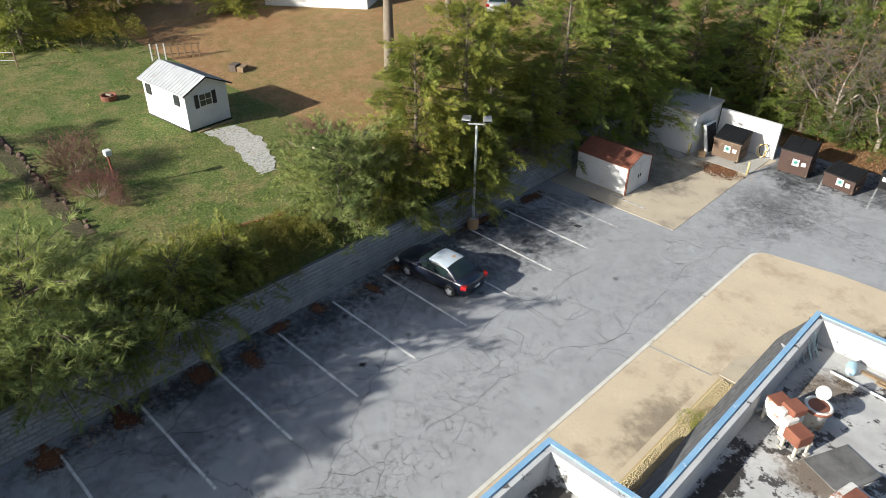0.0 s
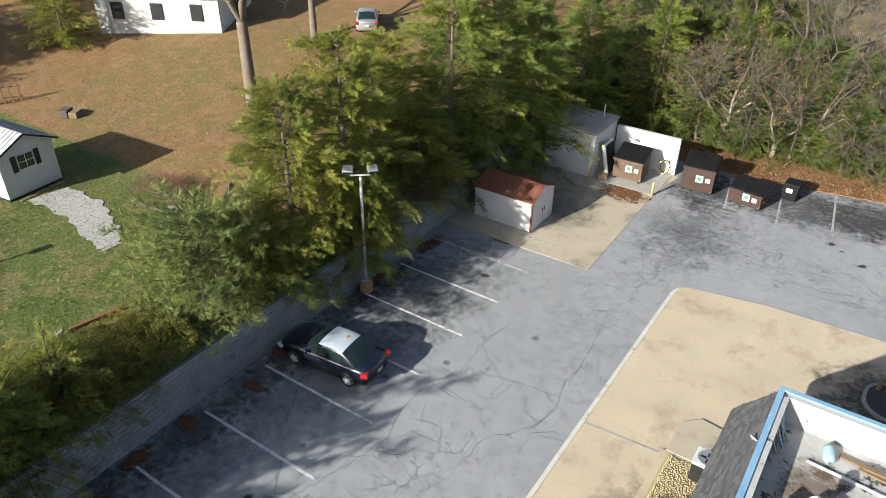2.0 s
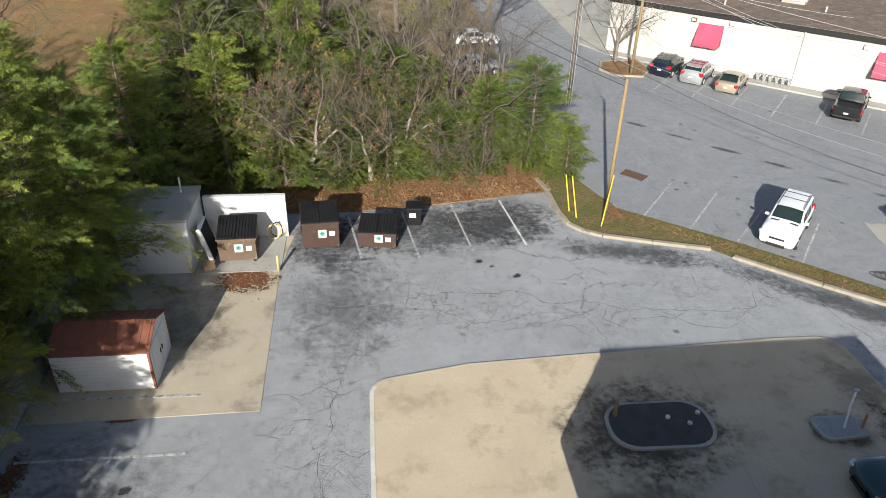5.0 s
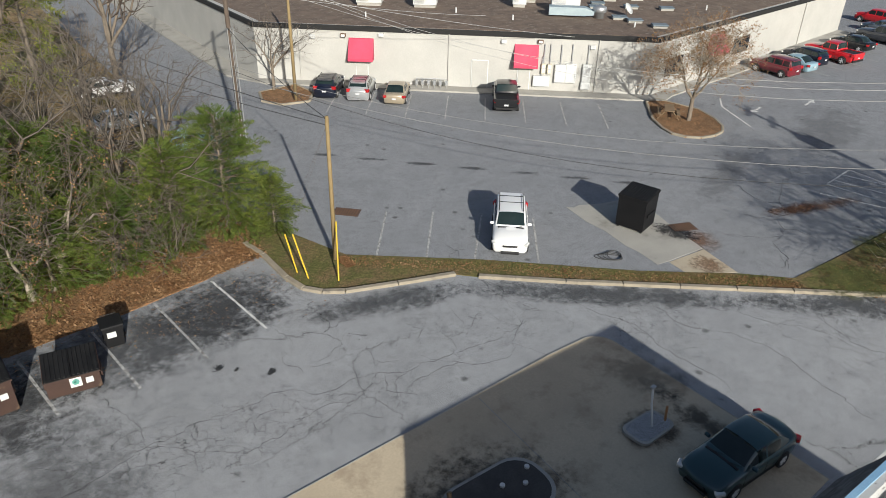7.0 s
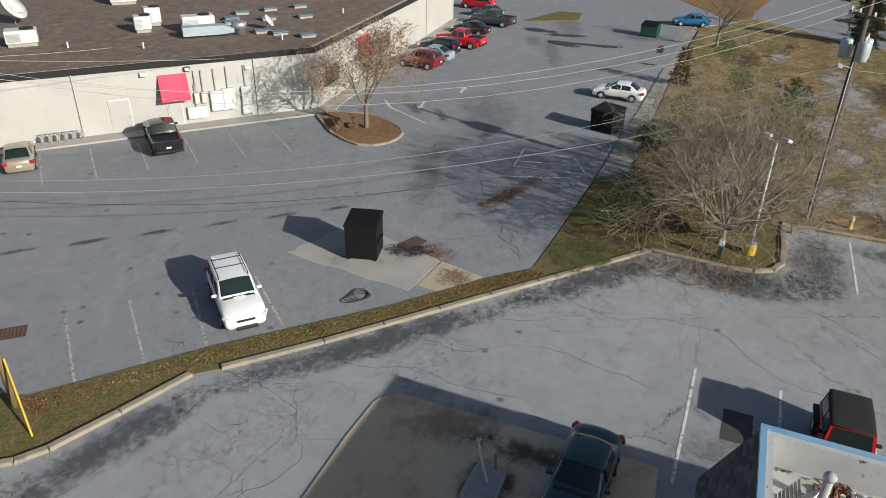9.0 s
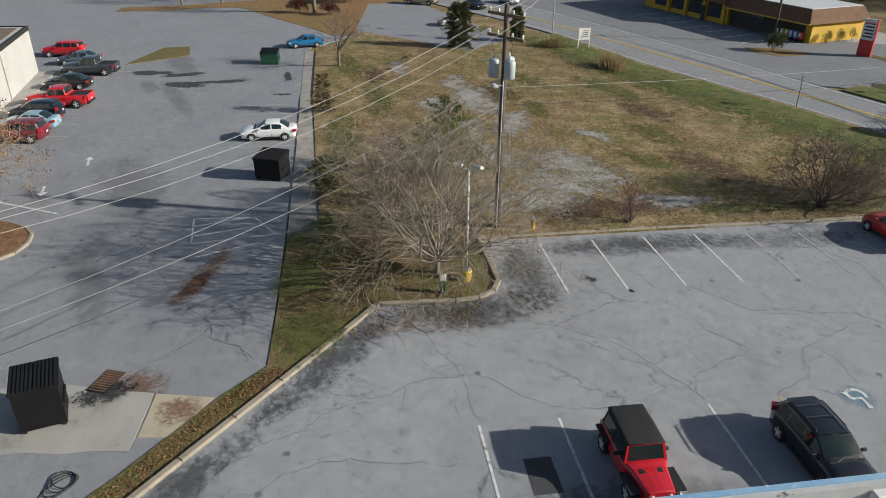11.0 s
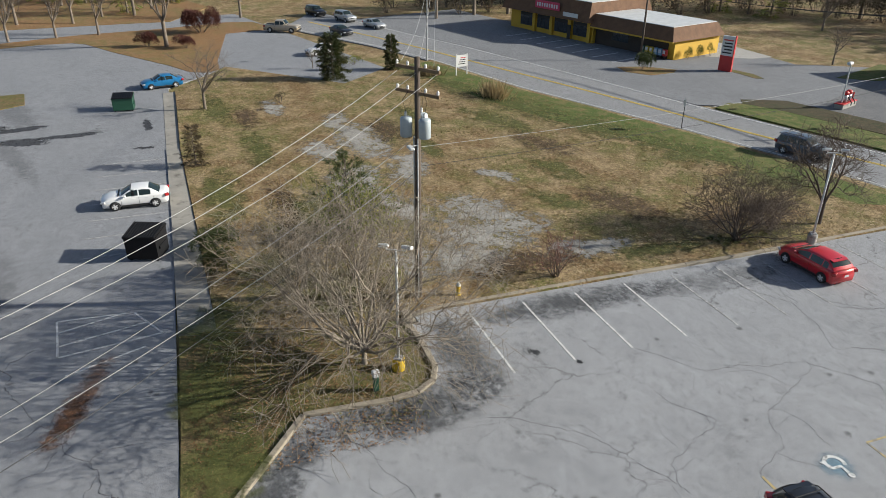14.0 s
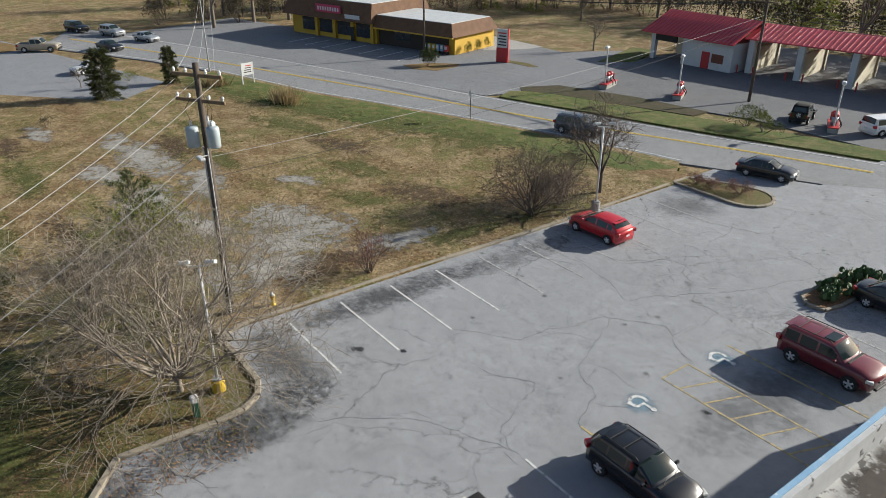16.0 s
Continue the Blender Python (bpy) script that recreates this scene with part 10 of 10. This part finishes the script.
shrub("red_shrub", "broad dark red winter shrub on the leafy lawn", 4.2, 3.6, 3.4, RED_LEAF, 311, at=pose(122.5, 26.6, 0.0), n=6500, size=0.60)
shrub("red_shrub", "round reddish winter shrub below the big bare tree", 1.7, 1.6, 2.0, RED_LEAF, 312, at=pose(112.4, 34.2, 0.0), n=2200, size=0.5)
shrub("red_shrub", "small reddish winter shrub below the big bare tree", 1.5, 1.4, 1.6, RED_LEAF, 313, at=pose(110.2, 29.2, 0.0), n=1700, size=0.5)
conifer("pine_tree", "open green young pine among bare field shrubs", 5.0, 2.6, BOX_LEAF, 315, "pine", at=pose(43.2, 21.4, 0.1), branches=46, per=30, size=0.40, shape=0.5)
for x, y, rx, ry, rot in ((71.4, 40.6, 0.8, 3.6, 4), (70.6, 44.0, 1.5, 2.6, -18), (74.8, 45.0, 0.9, 3.0, 12), (76.0, 48.5, 1.3, 3.0, -8)):
    stain(x, y, rx, ry, PUDDLE, rot, label="wet dark run-off patch on the asphalt")
stain(72.8, 33.9, 2.6, 0.55, PUDDLE, 3, label="black oily patch on the asphalt")
stain(65.9, 34.0, 0.5, 1.3, PUDDLE, 0, label="dark patch at the edge of the walk")
# the hollow's shaded inside is only a dark patch on flat ground
stain(74.6, 23.3, 0.7, 1.4, SOOT_HOLLOW, 0, 0.13, "dark hollow in the field")
shrub("brush_pile", "heap of dead brown branches in a field hollow", 0.9, 0.6, 0.9, WOODS, 316, at=pose(76.6, 21.0, 0.1), n=160, size=0.4, category="brush")
tuft = thing("grass_clump", "tall dry ornamental grass at the field's corner", "ornamental grass", pose(72.6, -1.4, 0.1), "grass clumps")
ng = 420
gp = prng.normal(0, 0.9, (ng, 3)) * [1, 0.6, 0]
part("foliage", scatter("foliage", (np.array([(0, -0.03, 0), (0, 0.03, 0), (1, 0, 0)], float), np.array([(0, 1, 2)])), gp, np.stack([gp[:, 0] * 0.35, gp[:, 1] * 0.35, np.full(ng, 1.0)], 1) + prng.normal(0, 0.12, (ng, 3)), prng.uniform(1.1, 2.0, ng), TUFT, prng), None, tuft)
copy_thing(tuft, pose(84.0, 2.2, 0.1, 0, 0, 60) @ Matrix.Diagonal((0.7, 0.7, 0.8, 1)))

# far trees round the horizon, each a light copy
fb1 = bare_tree("bare_tree", "distant bare tree in the grey winter woods", 10.0, 0.8, 201, BARK, TWIG_DARK, at=pose(70, -84, 0.6), levels=4)
fe1 = conifer("pine_tree", "distant dark pine in the winter woods", 9.0, 3.0, CEDAR, 203, at=pose(62, -84, 0.6), branches=60, per=10, size=1.0)
frng = random.Random(8)
for i in range(64):
    if i < 34:
        x, y = 6 + 4.2 * i + frng.uniform(-2, 2), -78 + frng.uniform(-14, 4) + max(0, i - 18) * 2.2
    elif i < 50:
        x, y = 124 + frng.uniform(0, 40), -62 + 5.5 * (i - 34) + frng.uniform(-4, 4)
        if -12 < y < 14:
            y -= 26
    else:
        x, y = 140 + frng.uniform(0, 26), 30 + 4.0 * (i - 50)
    if y > -46 and 80 < x < 122 and y < -18:
        continue
    s = frng.uniform(0.8, 1.4)
    copy_thing(fe1 if frng.random() < 0.42 else fb1, pose(x, y, 0.0, 0, 0, frng.uniform(0, 360)) @ Matrix.Diagonal((s, s, s, 1)))
for x, y, s in ((122.0, 53.2, 0.85), (123.4, 47.1, 0.8), (124.7, 41.4, 0.8), (112.0, 31.8, 1.25), (137.6, 54.4, 1.1), (143.0, 36.8, 1.2), (136.5, 46.0, 0.9), (74.1, -50.4, 0.5), (92.0, 14.8, 0.25)):
    copy_thing(fb1, pose(x, y, 0.1, 0, 0, x * 7) @ Matrix.Diagonal((s, s, s, 1)))
for i in range(26):
    x, y = -70 + 5.2 * i + frng.uniform(-2, 2), 74 + frng.uniform(0, 16)
    if x > 2 and i % 2:
        continue
    if x > 8:
        continue
    s = frng.uniform(0.9, 1.4)
    copy_thing(fe1 if frng.random() < 0.4 else fb1, pose(x, y, yard_z(x, y) if x < -22 else 0.3, 0, 0, frng.uniform(0, 360)) @ Matrix.Diagonal((s, s, s, 1)))
for i in range(12):
    x, y = -66 - frng.uniform(0, 22), -2 + 6.0 * i
    copy_thing(fe1 if i % 3 else fb1, pose(x, y, yard_z(x, y), 0, 0, frng.uniform(0, 360)) @ Matrix.Diagonal((1.1, 1.1, 1.1, 1)))

# not distant woods: unseen pines added south of the yard to shadow the lawn
for x, y, sc in ((-50.0, -9.0, 1.1), (-44.0, -12.0, 1.2), (-36.0, -13.0, 1.0)):
    copy_thing(fe1, pose(x, y, 2.0, 0, 0, 50 * x) @ Matrix.Diagonal((sc, sc, sc, 1)))
wd = shrub("far_thicket", "dark brown winter thicket at the edge of the woods", 5.0, 3.0, 6.0, WOODS, 301, at=pose(40.0, -80.0, 0.0), n=480, size=1.2, category="thicket")
for i in range(40):
    x, y = (2.0 + 4.6 * i, -80.0 - frng.uniform(0, 4) + max(0, i - 20) * 0.9) if i < 27 else (134.0 + frng.uniform(0, 8), -62.0 + 5.0 * (i - 27))
    if x > 128 and -22 < y < 20:
        continue
    sc = frng.uniform(0.9, 1.5)
    copy_thing(wd, pose(x, y, 0.0, 0, 0, frng.uniform(-25, 25)) @ Matrix.Diagonal((sc, sc, sc, 1)))
for i, (x, y) in enumerate(((115.0, -51.0), (115.5, -57.0), (115.0, -63.0), (111.5, -69.5), (107.0, -75.0), (102.0, -80.0), (96.5, -84.0), (90.0, -87.0), (134.0, -6.5), (130.0, -13.0), (129.0, -19.0), (129.5, -25.0), (128.0, -31.0))):
    for back in (0.0, 6.0):
        sc = frng.uniform(0.9, 1.25) * (0.8 if i > 7 and back == 0 else 1.0)
        copy_thing(wd, pose(x + back, y - 0.5 * back, 0.0, 0, 0, 115 + frng.uniform(-30, 30)) @ Matrix.Diagonal((sc, sc, sc, 1)))

# fallen leaves


def leaf_drift(name, n, place, label, size=(0.05, 0.10)):
    pts = np.array([place() for _ in range(n)])
    hd = prng.normal(0, 1, (n, 3)) * [1, 1, 0.35]
    tagged(part(name, scatter(name, LEAFSHAPE, pts, hd, prng.uniform(*size, n), DEADLEAF, prng, 1.0), None), label, "leaves", kind="stuff")


leaf_drift("fallen_leaves", 9000, lambda: (lambda x: (x, 46.9 + max(0.0, x + 10) * 0.16 + abs(prng.normal(0, 1.7)), 0.08))(prng.uniform(-14, 1.4)), "fallen brown leaves under the trees", (0.09, 0.17))
leaf_drift("fallen_leaves", 700, lambda: (prng.uniform(-13, 2.0), prng.normal(46.2, 1.2), 0.02), "stray fallen leaves on the asphalt")
leaf_drift("fallen_leaves", 900, lambda: (-21.3 + abs(prng.normal(0, 0.5)), prng.uniform(0, 32), 0.015), "fallen brown leaves along the wall")
leaf_drift("fallen_leaves", 500, lambda: (prng.normal(-15.2, 1.3), prng.normal(41.0, 1.0), 0.04), "fallen brown leaves on the pad")


def verge_leaf():
    s = prng.uniform(0, 1)
    i = prng.integers(0, 5)
    a, b = LOW_EDGE[max(0, i - 1)], LOW_EDGE[min(4, i)]
    k = KERB_LINE2[min(i, 5)]
    x = a[0] + (b[0] - a[0]) * s
    y = a[1] + (b[1] - a[1]) * s
    return (x - prng.uniform(0.1, 1.0) * 0.6, y - prng.uniform(0.1, 1.2), 0.045)


leaf_drift("fallen_leaves", 4200, verge_leaf, "fallen leaves on the verge", (0.06, 0.12))
leaf_drift("fallen_leaves", 5200, lambda: (prng.uniform(23.5, 34), prng.uniform(22.5, 31.8), 0.045), "fallen leaves under the verge tree", (0.06, 0.12))

# rough grass of the field and the verge
BLADE = (np.array([(0, -0.10, 0), (0, 0.10, 0), (1.0, 0.05, 0), (0.1, -0.3, 0), (0.1, -0.12, 0), (0.8, -0.5, 0), (0.1, 0.3, 0), (0.1, 0.12, 0), (0.85, 0.5, 0)], float), np.array([(0, 1, 2), (3, 4, 5), (6, 7, 8)]))
LAWN_BLADE = foliage("lawn_blades", (0.10, 0.15, 0.03), (0.16, 0.19, 0.045), (0.27, 0.25, 0.07))
OLIVE_BLADE = foliage("olive_grass_blades", (0.10, 0.105, 0.035), (0.17, 0.16, 0.055), (0.28, 0.24, 0.09))


def rough_grass(n, place, mat, label, size):
    pts = []
    while len(pts) < n:
        x, y, z = place()
        if noise.noise((x * 0.22, y * 0.22, 3.0)) + 0.5 * noise.noise((x * 0.9, y * 0.9, 8.0)) > prng.uniform(-0.45, 0.25):
            pts.append((x, y, z))
    hd = prng.normal(0, 0.9, (n, 3)) * [1, 1, 0.2] + [0, 0, 0.75]
    tagged(part("rough_grass", scatter("rough_grass", BLADE, np.array(pts), hd, prng.uniform(*size, n), mat, prng, 0.2), None), label, "grass", kind="stuff")


def in_field():
    while True:
        x, y = prng.uniform(32.9, 88), prng.uniform(-14, 30)
        if y > -16.6 + (x - 46.7) * 0.38 + 2.0 and (x < 82 or y > 14):
            return x, y, 0.115


rough_grass(11000, in_field, TUFT, "dry straw-coloured grass of the winter field", (0.10, 0.24))
rough_grass(9000, in_field, OLIVE_BLADE, "low olive-green grass of the winter field", (0.10, 0.20))


def in_verge():
    while True:
        s, i = prng.uniform(0, 1), prng.integers(0, 4)
        a, b = LOW_EDGE[i], LOW_EDGE[i + 1]
        return a[0] + (b[0] - a[0]) * s - prng.uniform(0, 0.55), a[1] + (b[1] - a[1]) * s - prng.uniform(0, 0.8), 0.03


rough_grass(2500, in_verge, OLIVE_BLADE, "short olive grass of the verge", (0.05, 0.12))
rough_grass(3500, lambda: (prng.uniform(24.5, 32), prng.uniform(21.6, 31.0), 0.03), OLIVE_BLADE, "short olive grass under the verge tree", (0.06, 0.14))
leaf_drift("fallen_leaves", 9000, lambda: (lambda x, y: (x, y, yard_z(x, y) + 0.02))(prng.uniform(-62, -24), prng.uniform(19, 52)), "fallen tan leaves on the lawn", (0.07, 0.15))
rough_grass(9000, lambda: (prng.uniform(-60, -25), prng.uniform(0, 24), 2.02), LAWN_BLADE, "short green grass of the yard", (0.08, 0.18))

# ---------------------------------------------------------------- blocks of the retaining wall, shingles of the mansard
brng = random.Random(17)


def split_block(seed):
    r = random.Random(seed)
    bm = bmesh.new()
    l, h, d = BLOCK_L - 0.012, BLOCK_H - 0.010, 0.20
    ys, zs = [0.0, 0.03, l - 0.03, l], [0.0, 0.025, h - 0.025, h]
    vs = {}
    for i, y in enumerate(ys):
        for j, z in enumerate(zs):
            edge = i in (0, 3) or j in (0, 3)
            vs[i, j] = bm.verts.new((-0.03 if edge else r.uniform(-0.012, 0.018), y, z))
    for i in range(3):
        for j in range(3):
            bm.faces.new((vs[i, j], vs[i + 1, j], vs[i + 1, j + 1], vs[i, j + 1]))
    back = [bm.verts.new((-d, y, z)) for y, z in ((0, 0), (l, 0), (l, h), (0, h))]
    rim = [[vs[i, 0] for i in range(4)], [vs[3, j] for j in range(4)], [vs[i, 3] for i in (3, 2, 1, 0)], [vs[0, j] for j in (3, 2, 1, 0)]]
    for k in range(4):
        bm.faces.new(rim[k] + [back[(k + 1) % 4], back[k]])
    return finish("block", bm, BLOCK)


VARS = [split_block(s) for s in range(6)]
ROWS_N = int(WALL_TOP / BLOCK_H)
rest = bmesh.new()
count = 0
for row in range(ROWS_N):
    n = 0
    y = -4.0 + (0.225 if row % 2 else 0.0)
    while y < 47.5:
        x = WALL_X - 0.015 * row + brng.uniform(-0.006, 0.006)
        if 9.4 <= y < 25.0 and count < 300 and (row < 7 or y < 20):
            part("block", VARS[brng.randrange(6)], None, retaining, at=pose(x, y, row * BLOCK_H))
            count += 1
        else:
            b2 = bmesh.new()
            b2.from_mesh(VARS[brng.randrange(6)])
            b2.transform(pose(x, y, row * BLOCK_H))
            me = bpy.data.meshes.new("tmp")
            b2.to_mesh(me)
            b2.free()
            rest.from_mesh(me)
            bpy.data.meshes.remove(me)
        y += BLOCK_L
tagged(part("block_courses", rest, BLOCK, retaining), kind="stuff")

SHG = []
for k, f in enumerate((0.75, 0.95, 1.15, 1.35)):
    c = (0.092 * f, 0.092 * f, 0.096 * f)
    SHG.append(plain("shingle_tab", c, tuple(v * 0.8 for v in c), 3.0, 0.95, 0, 45, 0.5))


def shingle_mesh(w, mat):
    bm = bmesh.new()
    loft(bm, [[(0, 0, 0.004), (w, 0, 0.004), (w, 0, 0.022), (0, 0, 0.022)], [(0, 0.22, 0.0), (w, 0.22, 0.0), (w, 0.22, 0.006), (0, 0.22, 0.006)]])
    return finish("shingle", bm, mat)


SMESH = [shingle_mesh(w, m) for w in (0.18, 0.26, 0.34) for m in SHG]
srng = random.Random(23)
made = 0


def shingle_face(i, lo, hi, limit):
    """Rows of tabs on mansard side i; those between lo and hi along it are single parts."""
    global made
    j = (i + 1) % len(OUT)
    e1, e2 = Vector((*EAVE[i], EAVE_Z)), Vector((*EAVE[j], EAVE_Z))
    t1, t2 = Vector((*OUT[i], PAR_Z - 0.12)), Vector((*OUT[j], PAR_Z - 0.12))
    along = (e2 - e1).normalized()
    up0 = (t1 - e1) - along * (t1 - e1).dot(along)
    height = up0.length
    up0.normalize()
    nrm = along.cross(up0)
    if nrm.z < 0:
        nrm.negate()
    m = Matrix((along, up0, nrm)).transposed().to_4x4()
    rows = int(height / 0.145)
    mes = []
    for r in range(rows):
        v = 0.145 * r / height
        s0, s1 = (t1 - e1).dot(along) * v, (e2 - e1).length + (t2 - e2).dot(along) * v
        s = s0 + srng.uniform(0, 0.15)
        while s < s1 - 0.1:
            k = srng.randrange(len(SMESH))
            w = (0.18, 0.26, 0.34)[k // 4]
            if s + w > s1 - 0.06:
                k, w = k % 4, 0.18
            if s + w > s1:
                break
            o = e1 + along * s + up0 * (0.145 * r) + nrm * 0.004
            mm = Matrix.Translation(o) @ m
            if lo < s < hi and made < limit:
                part("shingle", SMESH[k], None, restaurant, at=mm)
                made += 1
            else:
                mes.append((k, mm))
            s += w + 0.006
    for q in range(4):
        vs, fs = [], []
        for k, mm in mes:
            if k % 4 != q:
                continue
            b = len(vs)
            me = SMESH[k]
            vs += [tuple(mm @ v.co) for v in me.vertices]
            fs += [tuple(b + x for x in p.vertices) for p in me.polygons]
        if vs:
            me = bpy.data.meshes.new("shingle_rows")
            me.from_pydata(vs, [], fs)
            me.materials.append(SHG[q])
            tagged(part("shingle_rows", me, None, restaurant), kind="stuff")


shingle_face(1, 0.5, 5.0, 300)
shingle_face(0, 0, 0, 0)
shingle_face(2, 0, 0, 0)
